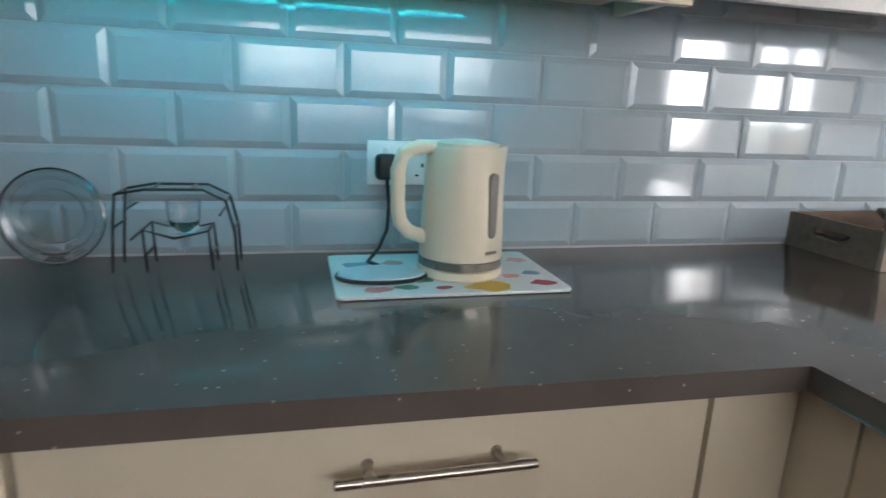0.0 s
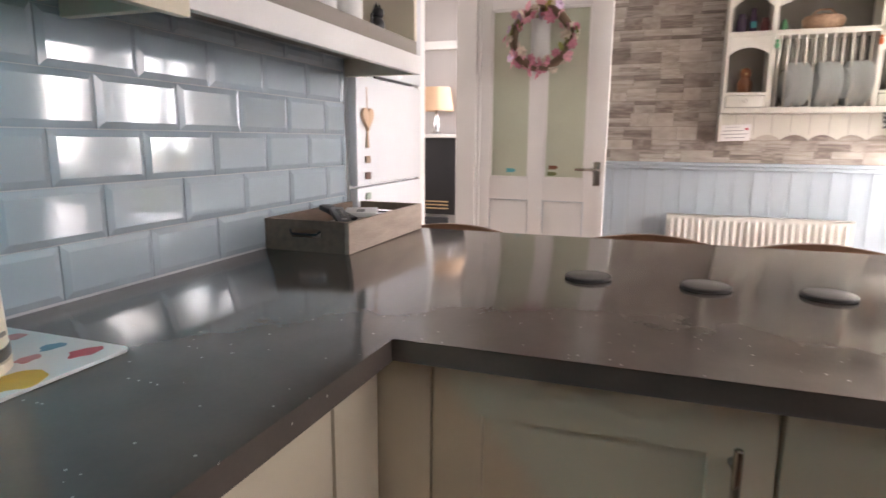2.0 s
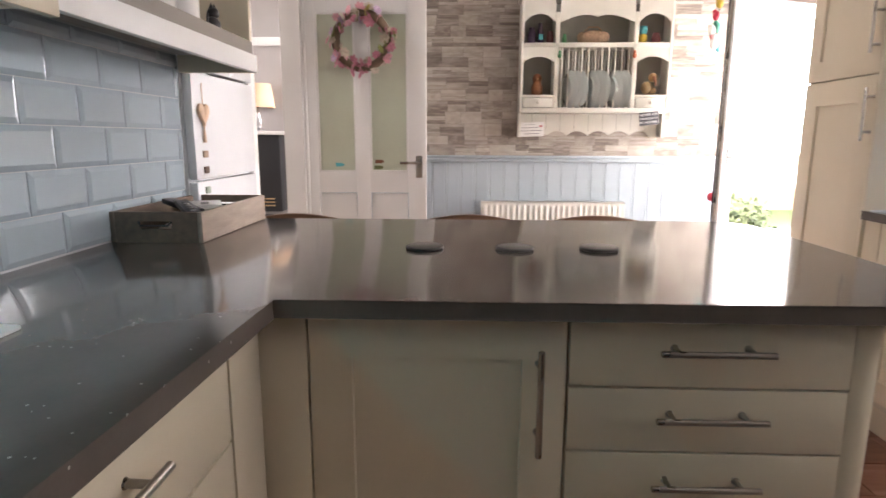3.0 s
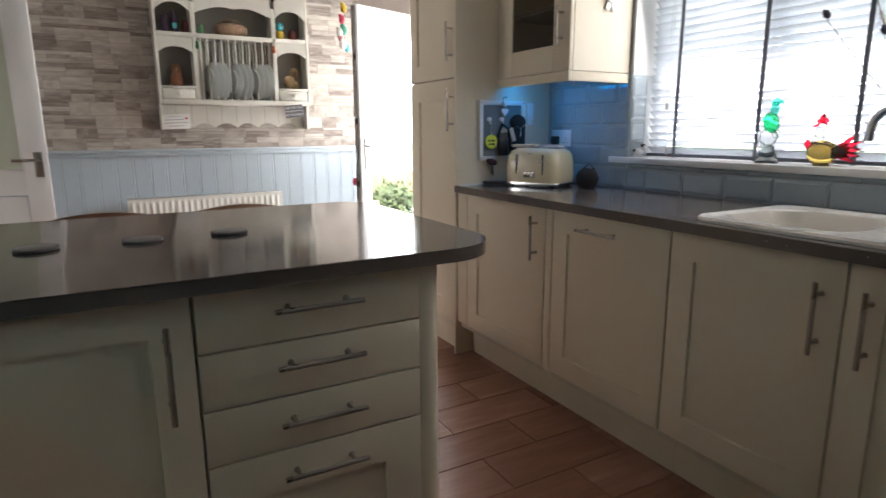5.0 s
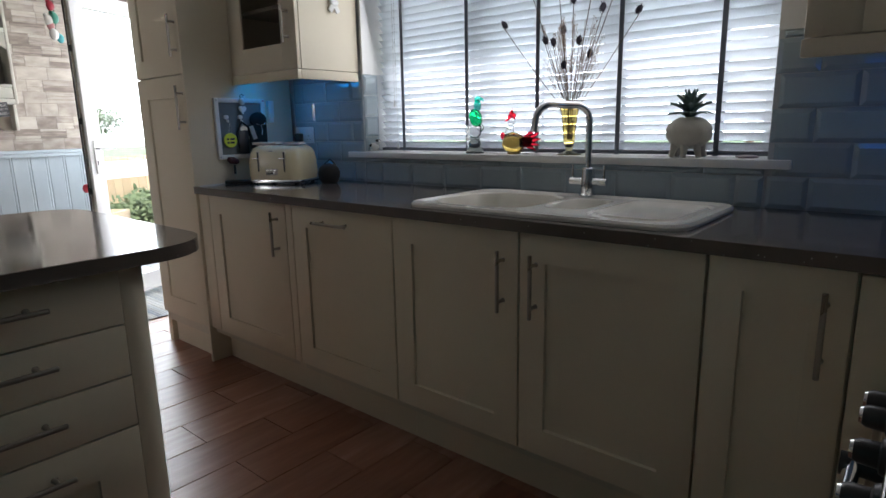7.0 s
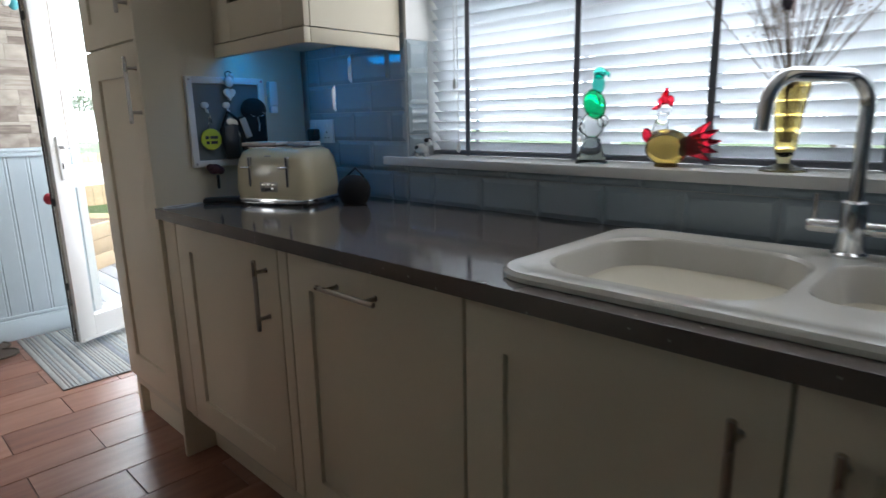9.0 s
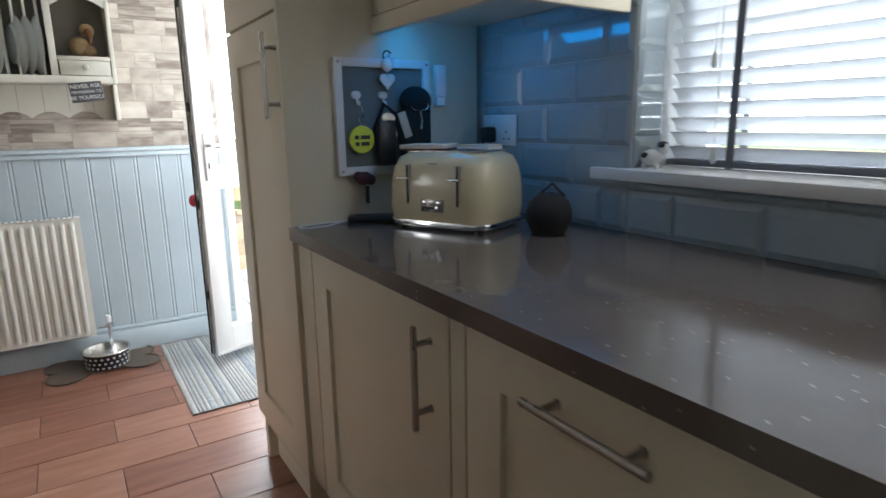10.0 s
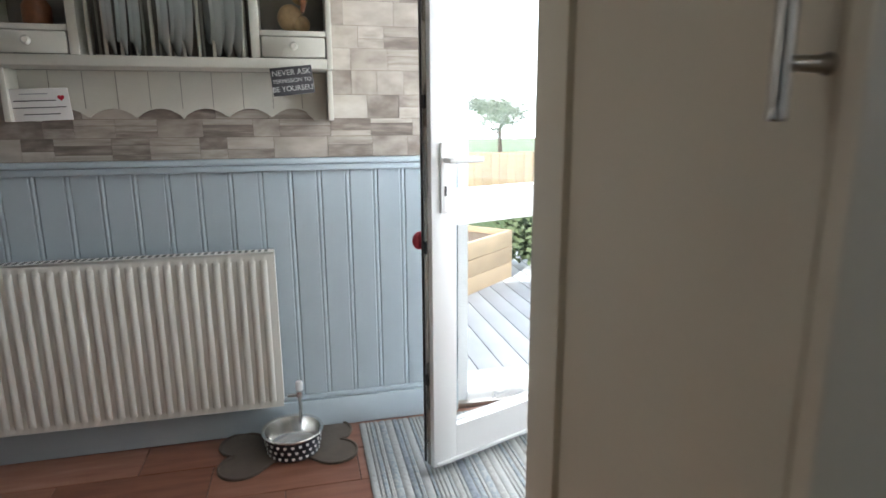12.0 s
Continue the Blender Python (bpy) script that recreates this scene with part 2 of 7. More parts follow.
def thing(name, label, category, m=None, group="", kind=""):
    ob = new(name)
    ob.empty_display_size = 0.05
    ob.matrix_world = m or Matrix()
    return tagged(ob, label, category, group, kind)


def solid(name, bm, material, label, category, m=None, kind="", group=""):
    ob = new(name, mesh_of(name, bm, material))
    ob.matrix_world = m or Matrix()
    return tagged(ob, label, category, group, kind)


def structure(name, bm, material, label="", m=None):
    return solid(name, bm, material, label, "", m, "structure")


# ---- the shell ----
T, TN = 0.28, 0.11   # outer and inner wall thickness
structure("floor", block(W - T, E + T, -2.2, N + TN, -0.12, -0.006), FLOOR_GROUT, "dark grouted floor bed under wood-look tiles")
structure("ceiling", block(W - T, E + T, -2.2 - T, N + TN, CEIL, CEIL + 0.15), PLASTER, "plain white plastered ceiling")

bm = bmesh.new()
DOOR_X0, DOOR_X1, DOOR_H = 2.52, 3.40, 2.06     # doorway to the living room
box(bm, W - T, DOOR_X0, N, N + TN, 0, CEIL)
box(bm, DOOR_X0, DOOR_X1, N, N + TN, DOOR_H, CEIL)
box(bm, DOOR_X1, E + T, N, N + TN, 0, CEIL)
wall_north = structure("wall_north", bm, GROUT, "kitchen wall with a doorway to the living room")

WX0, WX1, WZ0, WZ1 = -0.105, 1.70, 1.03, 2.10   # kitchen window opening
bm = bmesh.new()
box(bm, W - T, WX0, S - T, S, 0, CEIL)
box(bm, WX1, 2.93, S - T, S, 0, CEIL)
box(bm, WX0, WX1, S - T, S, 0, WZ0)
box(bm, WX0, WX1, S - T, S, WZ1, CEIL)
wall_south = structure("wall_south", bm, GROUT, "tiled kitchen wall with a wide window")
# the opening in this wall is added out of view, to light the dining wall
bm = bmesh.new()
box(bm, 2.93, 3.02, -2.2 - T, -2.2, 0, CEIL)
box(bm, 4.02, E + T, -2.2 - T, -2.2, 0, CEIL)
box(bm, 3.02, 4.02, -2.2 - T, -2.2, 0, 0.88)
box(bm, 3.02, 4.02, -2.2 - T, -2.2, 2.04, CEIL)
structure("wall_alcove", bm, PLASTER, "plain plastered wall beside the garden door, unseen window opening added for light")
structure("wall_return", block(2.90, 2.93, -2.2, S - T, 0, CEIL), PLASTER, "short plain return wall behind the larder unit")
# unseen wall, kept dark so that less light bounces onto the peninsula
structure("wall_west", block(W - T, W, S, N, 0, CEIL), BOUNCE_CUT, "plain unseen wall behind the cooker, darkened to cut bounced light")

GY0, GY1, GH = -2.12, -1.22, 2.10               # garden doorway
bm = bmesh.new()
box(bm, E, E + T, GY1, N, 0, CEIL)
box(bm, E, E + T, GY0, GY1, GH, CEIL)
box(bm, E, E + T, -2.2, GY0, 0, CEIL)
wall_east = structure("wall_east", bm, PAPER_GAP, "wall papered in a stone-slab print above panelling")


# ---- kitchen units ----
def shaker(w, h, rail=0.085, thick=0.02, sunk=0.010):
    """A door leaf with a sunk middle panel; its face looks to -y, its foot stands at z 0."""
    bm = bmesh.new()
    box(bm, -w / 2, w / 2, 0, thick, 0, h)
    front = [f for f in bm.faces if f.normal.y < -0.9]
    edge = list({e for f in front for e in f.edges})
    made = bmesh.ops.bevel(bm, geom=edge, offset=0.0025, segments=2, profile=0.5, affect="EDGES")
    bm.faces.ensure_lookup_table()
    front = max((f for f in bm.faces if f.normal.y < -0.9), key=lambda f: f.calc_area())
    if h > 2.4 * rail and w > 2.4 * rail:
        bmesh.ops.inset_region(bm, faces=[front], thickness=rail - 0.0025, use_even_offset=True)
        bmesh.ops.inset_region(bm, faces=[front], thickness=0.0015, depth=-sunk, use_even_offset=True)
    return bm


def bar_handle(length, upright):
    """A steel T-bar handle that stands out to -y, centred on the origin."""
    bm = bmesh.new()
    ax = "z" if upright else "x"
    h = length / 2
    lathe(bm, [(0.0045, -h), (0.006, -h + 0.0015), (0.006, h - 0.0015), (0.0045, h)], 16, (0, -0.033, 0), ax)
    for s in (-1, 1):
        c = s * (h - length * 0.17)
        at = (0, -0.030, c) if upright else (c, -0.030, 0)
        lathe(bm, [(0.0075, 0.030), (0.0055, 0.026), (0.0050, 0.0)], 12, at, "y")
    return bm


def leaf(thing_ob, name, x, z, w, h, handle=None, length=0.19, y=0.0, rail=0.085, thick=0.02, label=""):
    """Hang a door or drawer front on a unit; handle: (x, z, upright)."""
    d = part(name, shaker(w, h, rail, thick), CREAM, thing_ob, label)
    d.location = (x, y, z)
    if handle:
        hd = part("handle", bar_handle(length, handle[2]), STEEL, d, "brushed steel bar handle")
        hd.location = (handle[0] - x, 0, handle[1] - z)
    return d


def unit(name, label, width, m, depth=0.56, base=0.15, top=0.865, category="cabinet", group="base cabinets", plinth=True, recess=0.06):
    """The carcass of a base unit; its front plane is y 0.02, it reaches back to +y."""
    u = thing(name, label, category, m, group)
    bm = bmesh.new()
    box(bm, -width / 2, width / 2, 0.021, depth, base, top)
    part("body", bm, CREAM_IN, u)
    if plinth:
        part("plinth", block(-width / 2, width / 2, recess, recess + 0.018, 0.0, base - 0.001), CREAM, u)
    return u


def facing(x, y, deg):
    return pose(x, y, 0, 0, 0, deg)


FS = -0.965          # door plane of the window run
ZB, ZT = 0.187, 0.872   # foot and head of the base doors


def s_unit(x0, x1, label, name="base_cabinet", group="base cabinets under the window"):
    return unit(name, label, x1 - x0 - 0.002, facing((x0 + x1) / 2, FS, 180), group=group, depth=0.595, base=0.155, recess=0.095), x1 - x0


# local x runs to world -x here
u, w = s_unit(1.545, 2.256, "cream shaker base cabinet beside the larder unit")
leaf(u, "door", 0.045, ZB, w - 0.10, ZT - ZB, (0.045 + (w - 0.10) / 2 - 0.056, 0.742, True), 0.19)
part("filler", block(-w / 2 + 0.001, -w / 2 + 0.09, 0.0, 0.02, ZB, ZT, 0.002), CREAM, u)
bm = block(1.504, 1.544, FS - 0.021, FS, ZB, ZT, 0.002)
box(bm, 1.5025, 1.5455, FS - 0.113, FS - 0.0945, 0.0, 0.154)
box(bm, 1.504, 1.544, FS - 0.40, FS - 0.0215, 0.155, 0.865)
solid("filler_strip", bm, CREAM, "narrow cream filler strip beside the dishwasher", "filler panel")
u, w = s_unit(0.920, 1.503, "cream shaker dishwasher front with a horizontal handle", "dishwasher")
leaf(u, "door", 0, ZB, w - 0.008, ZT - ZB, (-0.0215, 0.817, False), 0.20)
u, w = s_unit(-0.121, 0.920, "cream shaker double cabinet under the sink", "sink_cabinet")
leaf(u, "door", -w / 4, ZB, w / 2 - 0.006, ZT - ZB, (-0.055, 0.72, True), 0.19)
leaf(u, "door", w / 4, ZB, w / 2 - 0.006, ZT - ZB, (0.058, 0.72, True), 0.19)
u, w = s_unit(-0.415, -0.121, "narrow cream shaker corner cabinet")
leaf(u, "door", 0, ZB, w - 0.008, ZT - ZB, (0.095, 0.732, True), 0.19, rail=0.075)

# larder unit beside the garden door
TW = 0.49
tall = thing("larder_unit", "tall cream shaker larder unit next to the garden door", "cabinet", facing(2.275 + TW / 2, FS + 0.012, 180))
part("body", block(-TW / 2 - 0.005, TW / 2, 0.021, 0.59, 0.13, 2.25), CREAM_IN, tall)
part("plinth", block(-TW / 2 + 0.0, TW / 2, 0.05, 0.068, 0, 0.129), CREAM, tall)
leaf(tall, "door", 0.0, 0.185, TW - 0.006, 1.250, (TW / 2 - 0.012, 1.285, True), 0.205, rail=0.10, label="lower shaker door")
leaf(tall, "door", 0.0, 1.442, TW - 0.006, 0.80, (TW / 2 - 0.022, 1.612, True), 0.19, label="upper shaker door")
part("end_panel", block(TW / 2 + 0.001, TW / 2 + 0.0185, -0.002, 0.59, 0.0, 2.25, 0.002), CREAM, tall, "full-height cream end panel")
part("foot_post", block(-TW / 2 - 0.006, -TW / 2 + 0.03, 0.02, 0.05, 0, 0.13), CREAM, tall)


def wall_cabinet(name, label, x0, x1, y_front, z0, z1, shelves=()):
    """A glazed wall cabinet on the window wall, facing the room."""
    w = x1 - x0
    c = thing(name, label, "wall cabinet", facing((x0 + x1) / 2, y_front, 180), "wall cabinets")
    d = y_front - S
    for a, b in ((-w / 2, -w / 2 + 0.018), (w / 2 - 0.018, w / 2)):
        part("side_panel", block(a, b, 0.021, d - 0.012, z0, z1), CREAM, c)
    for a, b in ((z0, z0 + 0.018), (z1 - 0.018, z1)):
        part("board", block(-w / 2 + 0.0182, w / 2 - 0.0182, 0.021, d - 0.012, a, b), CREAM, c)
    part("back", block(-w / 2 + 0.0182, w / 2 - 0.0182, d - 0.024, d - 0.012, z0 + 0.0182, z1 - 0.0182), OAK, c)
    for s in shelves:
        part("shelf", block(-w / 2 + 0.019, w / 2 - 0.019, 0.05, d - 0.026, s, s + 0.016), OAK, c)
    bm = bmesh.new()
    r = 0.115
    box(bm, -w / 2 + 0.002, -w / 2 + r, 0, 0.02, z0, z1, 0.002)
    box(bm, w / 2 - r, w / 2 - 0.002, 0, 0.02, z0, z1, 0.002)
    box(bm, -w / 2 + r, w / 2 - r, 0, 0.02, z0, z0 + r, 0.002)
    box(bm, -w / 2 + r, w / 2 - r, 0, 0.02, z1 - r, z1, 0.002)
    door = part("door", bm, CREAM, c, "glazed cream door")
    pane = part("pane", block(-w / 2 + r - 0.004, w / 2 - r + 0.004, 0.008, 0.012, z0 + r - 0.004, z1 - r + 0.004), TINTED, door)
    pane.visible_shadow = False
    hd = part("handle", bar_handle(0.16, True), STEEL, door, "brushed steel bar handle")
    hd.location = (w / 2 - 0.055, 0, z0 + 0.19)
    bm = bmesh.new()
    box(bm, -w / 2 - 0.002, w / 2 + 0.002, -0.004, 0.018, z0 - 0.045, z0 - 0.003, 0.003)
    box(bm, w / 2 - 0.018, w / 2 + 0.002, 0.018, d - 0.014, z0 - 0.045, z0 - 0.003, 0.003)
    part("pelmet", bm, CREAM, c, "cream light pelmet along the lower edge")
    return c


wall_cabinet("wall_cabinet", "cream wall cabinet with a dark glazed door and pelmet", 1.712, 2.255, -1.203, 1.44, 2.10, (1.72,))
wall_cabinet("wall_cabinet", "cream glazed wall cabinet over the cooker corner", -1.04, -0.225, -1.225, 1.365, 2.10, (1.72,))

# peninsula, faces the cooker side
FP = 0.905
u = unit("drawer_unit", "cream drawer unit with four steel bar handles", 0.512, facing(FP, 0.1895, -90), depth=0.62, group="peninsula units", base=0.12)
for z0, z1, zh in ((0.739, 0.869, 0.815), (0.611, 0.735, 0.687), (0.483, 0.607, 0.554)):
    leaf(u, "drawer", 0, z0, 0.507, z1 - z0, (0.0, zh, False), 0.20, rail=0.30)
leaf(u, "drawer", 0, 0.155, 0.507, 0.324, (0.0, 0.425, False), 0.20, rail=0.10)
u = unit("base_cabinet", "cream shaker corner cabinet of the peninsula", 0.480, facing(FP, 0.6865, -90), depth=0.62, group="peninsula units", base=0.12)
leaf(u, "door", 0.0, 0.155, 0.475, 0.713, (0.188, 0.714, True), 0.205, rail=0.080)
u = solid("corner_post", block(FP - 0.001, FP + 0.05, 0.9275, 1.036, 0.12, 0.866, 0.002), CREAM, "plain cream corner filler between two units", "filler panel")
bm = bmesh.new()
out = [(FP + 0.62, -0.066)] + [(FP + 0.045, -0.066)] + [(FP + 0.004, -0.066)] + arc(FP + 0.05, -0.085, 0.048, 170, 270, 8) + [(FP + 0.62, -0.133)]
prism(bm, out, 0.0, 0.866)
solid("end_panel", bm, CREAM, "cream end panel with a rounded corner", "end panel")
solid("back_panel", block(FP + 0.622, FP + 0.64, -0.13, 1.585, 0.0, 0.866), CREAM, "cream back panel of the peninsula", "panel")

# run along the tiled wall
FN = 1.015
u = unit("drawer_unit", "cream drawer unit under the tiled wall", 0.80, facing(0.36, FN, 0), depth=0.55, group="units under the tiled wall", base=0.12)
leaf(u, "drawer", 0, 0.700, 0.794, 0.166, (0.028, 0.806, False), 0.235, rail=0.20)
leaf(u, "drawer", 0, 0.425, 0.794, 0.270, (0.028, 0.62, False), 0.235)
leaf(u, "drawer", 0, 0.155, 0.794, 0.265, (0.028, 0.35, False), 0.235)
u = unit("base_cabinet", "cream shaker cabinet in the corner run", 0.14, facing(0.833, FN, 0), depth=0.55, group="units under the tiled wall", base=0.12)
leaf(u, "door", 0, 0.155, 0.136, 0.713, None)
u = unit("base_cabinet", "cream shaker cabinet at the end of the run", 0.60, facing(-0.345, FN, 0), depth=0.55, group="units under the tiled wall", base=0.12)
leaf(u, "door", 0, 0.155, 0.594, 0.713, (-0.24, 0.72, True))

# cooker side
FW = -0.500
u = unit("base_cabinet", "cream shaker cabinet beside the range cooker", 0.48, facing(FW - 0.02, -0.712, 90), depth=0.505, group="cooker side units", base=0.12)
leaf(u, "door", 0.0, 0.155, 0.474, 0.713, (0.175, 0.70, True))


solid("corner_post", block(-0.505, -0.417, FS - 0.022, FS - 0.004, 0.12, 0.866, 0.002), CREAM, "plain cream corner filler beside the cooker side", "filler panel")

# ---- worktops ----
bm = bmesh.new()
PX0, PX1, PY0 = 0.862, 1.905, -0.305
out = [(W + 0.002, N - 0.002), (W + 0.002, 1.010), (PX0, 0.972)]
out += arc(PX0 + 0.17, PY0 + 0.17, 0.17, 180, 270, 12) + arc(PX1 - 0.13, PY0 + 0.13, 0.13, -90, 0, 10) + [(PX1, N - 0.002)]
prism(bm, out, TOP - 0.034, TOP, 0.004)
worktop_north = solid("worktop", bm, STONE, "polished dark grey-brown speckled quartz worktop with peninsula", "worktop")

SX0, SX1, SY0, SY1 = -0.070, 0.870, -1.485, -1.005   # sink cut-out
bm = bmesh.new()
rings = []
for z in (TOP - 0.034, TOP):
    outer = [bm.verts.new((x, y, z)) for x, y in ((W + 0.002, S + 0.002), (2.257, S + 0.002), (2.257, -0.945), (W + 0.002, -0.945))]
    inner = [bm.verts.new((x, y, z)) for x, y in ((SX0 + 0.02, SY0 + 0.02), (SX1 - 0.02, SY0 + 0.02), (SX1 - 0.02, SY1 - 0.02), (SX0 + 0.02, SY1 - 0.02))]
    rings.append((outer, inner))
    for i in range(4):
        j = (i + 1) % 4
        bm.faces.new((outer[i], outer[j], inner[j], inner[i]))
for k in (0, 1):
    for i in range(4):
        j = (i + 1) % 4
        bm.faces.new((rings[0][k][i], rings[0][k][j], rings[1][k][j], rings[1][k][i]))
solid("worktop", bm, STONE, "polished dark speckled quartz worktop under the window", "worktop")
solid("worktop", block(W + 0.002, -0.512, -0.944, -0.468, TOP - 0.034, TOP, 0.003), STONE, "short dark quartz worktop beside the cooker", "worktop")


# ---- window, sill and blind ----
bm = bmesh.new()
fy0, fy1 = S - 0.25, S - 0.19
box(bm, WX0, WX1, fy0, fy1, WZ0, WZ0 + 0.06)
box(bm, WX0, WX1, fy0, fy1, WZ1 - 0.06, WZ1)
for x in (WX0, 0.47, 1.07, WX1 - 0.06):
    box(bm, x, x + 0.06, fy0, fy1, WZ0 + 0.06, WZ1 - 0.06)
window_1 = tagged(new("window_1"), "wide white kitchen window behind a slatted blind", kind="structure")
part("window_frame", bm, UPVC, window_1)
for x0, x1 in ((WX0 + 0.06, 0.47), (0.53, 1.07), (1.13, WX1 - 0.06)):
    p = part("pane", block(x0, x1, fy0 + 0.025, fy0 + 0.031, WZ0 + 0.06, WZ1 - 0.06), PANE, window_1)
    p.visible_shadow = False
structure("window_sill", block(-0.172, 1.798, S - 0.188, S + 0.030, 1.031, 1.058, 0.004), WHITE, "white painted window sill with small figures")


def slat_material():
    m = bpy.data.materials.new("white_slat")
    m.use_nodes = True
    n, l = m.node_tree.nodes, m.node_tree.links
    b = n["Principled BSDF"]
    b.inputs["Base Color"].default_value = (0.80, 0.82, 0.84, 1)
    b.inputs["Roughness"].default_value = 0.4
    tr, mx = n.new("ShaderNodeBsdfTranslucent"), n.new("ShaderNodeMixShader")
    tr.inputs[0].default_value = (0.86, 0.88, 0.91, 1)
    mx.inputs[0].default_value = 0.27
    l.new(b.outputs[0], mx.inputs[1])
    l.new(tr.outputs[0], mx.inputs[2])
    l.new(mx.outputs[0], n["Material Output"].inputs[0])
    return m


SLAT = slat_material()
TAPE = surface("grey_ladder_tape", (0.16, 0.17, 0.20), 0.8, vary=0.15, fine=250, bump=0.2)
blind = thing("venetian_blind", "white slatted venetian blind with grey ladder tapes, half closed", "blind", pose(0.795, S - 0.125, 0))
bm = bmesh.new()
n_sl = 7
prof = [(0.020 * (2 * i / n_sl - 1), 0.0028 * (1 - (2 * i / n_sl - 1) ** 2)) for i in range(n_sl + 1)]
half = (WX1 - WX0) / 2 - 0.012
loop = [(y, z) for y, z in prof] + [(y, z - 0.0012) for y, z in prof[::-1]]
va, vb = [bm.verts.new((-half, y, z)) for y, z in loop], [bm.verts.new((half, y, z)) for y, z in loop]
for i in range(len(loop)):
    j = (i + 1) % len(loop)
    bm.faces.new((va[i], va[j], vb[j], vb[i]))
slat_mesh = mesh_of("slat", turned(bm, pose(0, 0, 0, 43)), SLAT)
z = 1.092
while z < 2.03:
    s = new("slat", slat_mesh)
    s.parent, s.location = blind, (random.uniform(-0.002, 0.002), 0, z)
    s.rotation_euler = (random.uniform(-0.025, 0.025), random.uniform(-0.0008, 0.0008), 0)
    z += 0.0325
part("bottom_rail", block(-half, half, -0.020, 0.020, 1.062, 1.076, 0.003), TAPE, blind, "grey bottom rail")
part("head_rail", block(-half, half, -0.028, 0.028, 2.045, 2.098, 0.004), WHITE, blind)
for x in (1.525, 1.132, 0.772, 0.425, 0.075):
    bm = bmesh.new()
    box(bm, x - 0.795 - 0.0085, x - 0.795 + 0.0085, 0.0235, 0.025, 1.06, 2.05)
    box(bm, x - 0.795 - 0.0085, x - 0.795 + 0.0085, -0.025, -0.0235, 1.06, 2.05)
    part("ladder_tape", bm, TAPE, blind, "dark grey ladder tape")
bm = bmesh.new()
tube(bm, [(0.762, 0.034, 2.04), (0.763, 0.036, 1.6), (0.762, 0.034, 1.095)], 0.0012, 6)
tube(bm, [(0.777, 0.034, 2.04), (0.776, 0.036, 1.6), (0.777, 0.034, 1.295)], 0.0012, 6)
lathe(bm, [(0.002, 0.02), (0.006, 0.008), (0.007, -0.008), (0.003, -0.014)], 10, (0.762, 0.034, 1.085))
lathe(bm, [(0.002, 0.02), (0.006, 0.008), (0.007, -0.008), (0.003, -0.014)], 10, (0.777, 0.034, 1.285))
part("pull_cord", bm, WHITE, blind, "white pull cords with small acorns")

# ---- sink and tap ----
SINKM = surface("cream_white_ceramic", (0.68, 0.65, 0.59), 0.16, vary=0.04, bump=0.0, coat=0.3)


def rounded(x0, x1, y0, y1, r, n=6):
    return arc(x1 - r, y1 - r, r, 0, 90, n) + arc(x0 + r, y1 - r, r, 90, 180, n) + arc(x0 + r, y0 + r, r, 180, 270, n) + arc(x1 - r, y0 + r, r, 270, 360, n)


sink = thing("kitchen_sink", "white ceramic one-and-a-half bowl sink with drainer", "sink", pose(0.416, -1.245, TOP))


def dish(bm, x0, x1, y0, y1, r, top, depth, slope):
    """A bowl let into the sink's plate."""
    rings = []
    for k, (inset, z) in enumerate(((0, top), (0.006, top - 0.006), (0.012 + slope * 0.5, top - depth * 0.6), (0.02 + slope, top - depth + 0.012), (0.05 + slope, top - depth))):
        rr = max(0.02, r - inset * 0.4)
        rings.append([bm.verts.new((x, y, z)) for x, y in rounded(x0 + inset, x1 - inset, y0 + inset, y1 - inset, rr)])
    for a, b in zip(rings, rings[1:]):
        for i in range(len(a)):
            bm.faces.new((a[i], a[(i + 1) % len(a)], b[(i + 1) % len(b)], b[i]))
    bm.faces.new(rings[-1])
    return rings[0]


bm = bmesh.new()
hx, hy, zt = 0.468, 0.255, 0.013
rim = [[bm.verts.new((x, y, z)) for x, y in rounded(-hx + i, hx - i, -hy + i, hy - i, 0.075 - i * 0.5)] for i, z in ((-0.004, 0.001), (-0.004, 0.009), (0.002, zt + 0.003), (0.022, zt + 0.004), (0.032, zt))]
for a, b in zip(rim, rim[1:]):
    for i in range(len(a)):
        bm.faces.new((a[i], a[(i + 1) % len(a)], b[(i + 1) % len(b)], b[i]))
holes = [dish(bm, 0.045, 0.432, -0.185, 0.195, 0.11, zt, 0.17, 0.02), dish(bm, -0.125, 0.025, -0.165, 0.105, 0.055, zt, 0.09, 0.012), dish(bm, -0.434, -0.155, -0.195, 0.195, 0.07, zt, 0.009, 0.0)]
edges = [bm.edges.get((ring[i], ring[(i + 1) % len(ring)])) for ring in holes + [rim[-1]] for i in range(len(ring))]
bmesh.ops.triangle_fill(bm, use_beauty=True, edges=[e for e in edges if e])
part("basin", bm, SINKM, sink)
bm = bmesh.new()
lathe(bm, [(0.042, 0.0), (0.040, 0.003), (0.020, 0.002), (0.018, -0.002)], 24, (0.255, 0.0, zt - 0.169))
part("drain", bm, CHROME, sink, "chrome waste outlet")

tap = thing("mixer_tap", "brushed chrome swan-neck mixer tap with two lever handles", "tap", pose(0.440, -1.475, TOP + 0.012))
bm = bmesh.new()
lathe(bm, [(0.030, 0), (0.030, 0.006), (0.025, 0.010), (0.0235, 0.075), (0.022, 0.098), (0.016, 0.102)], 28)
part("tap_body", bm, CHROME, tap)
path = [(0, 0, 0.09), (0, 0, 0.18), (0, 0, 0.262)]
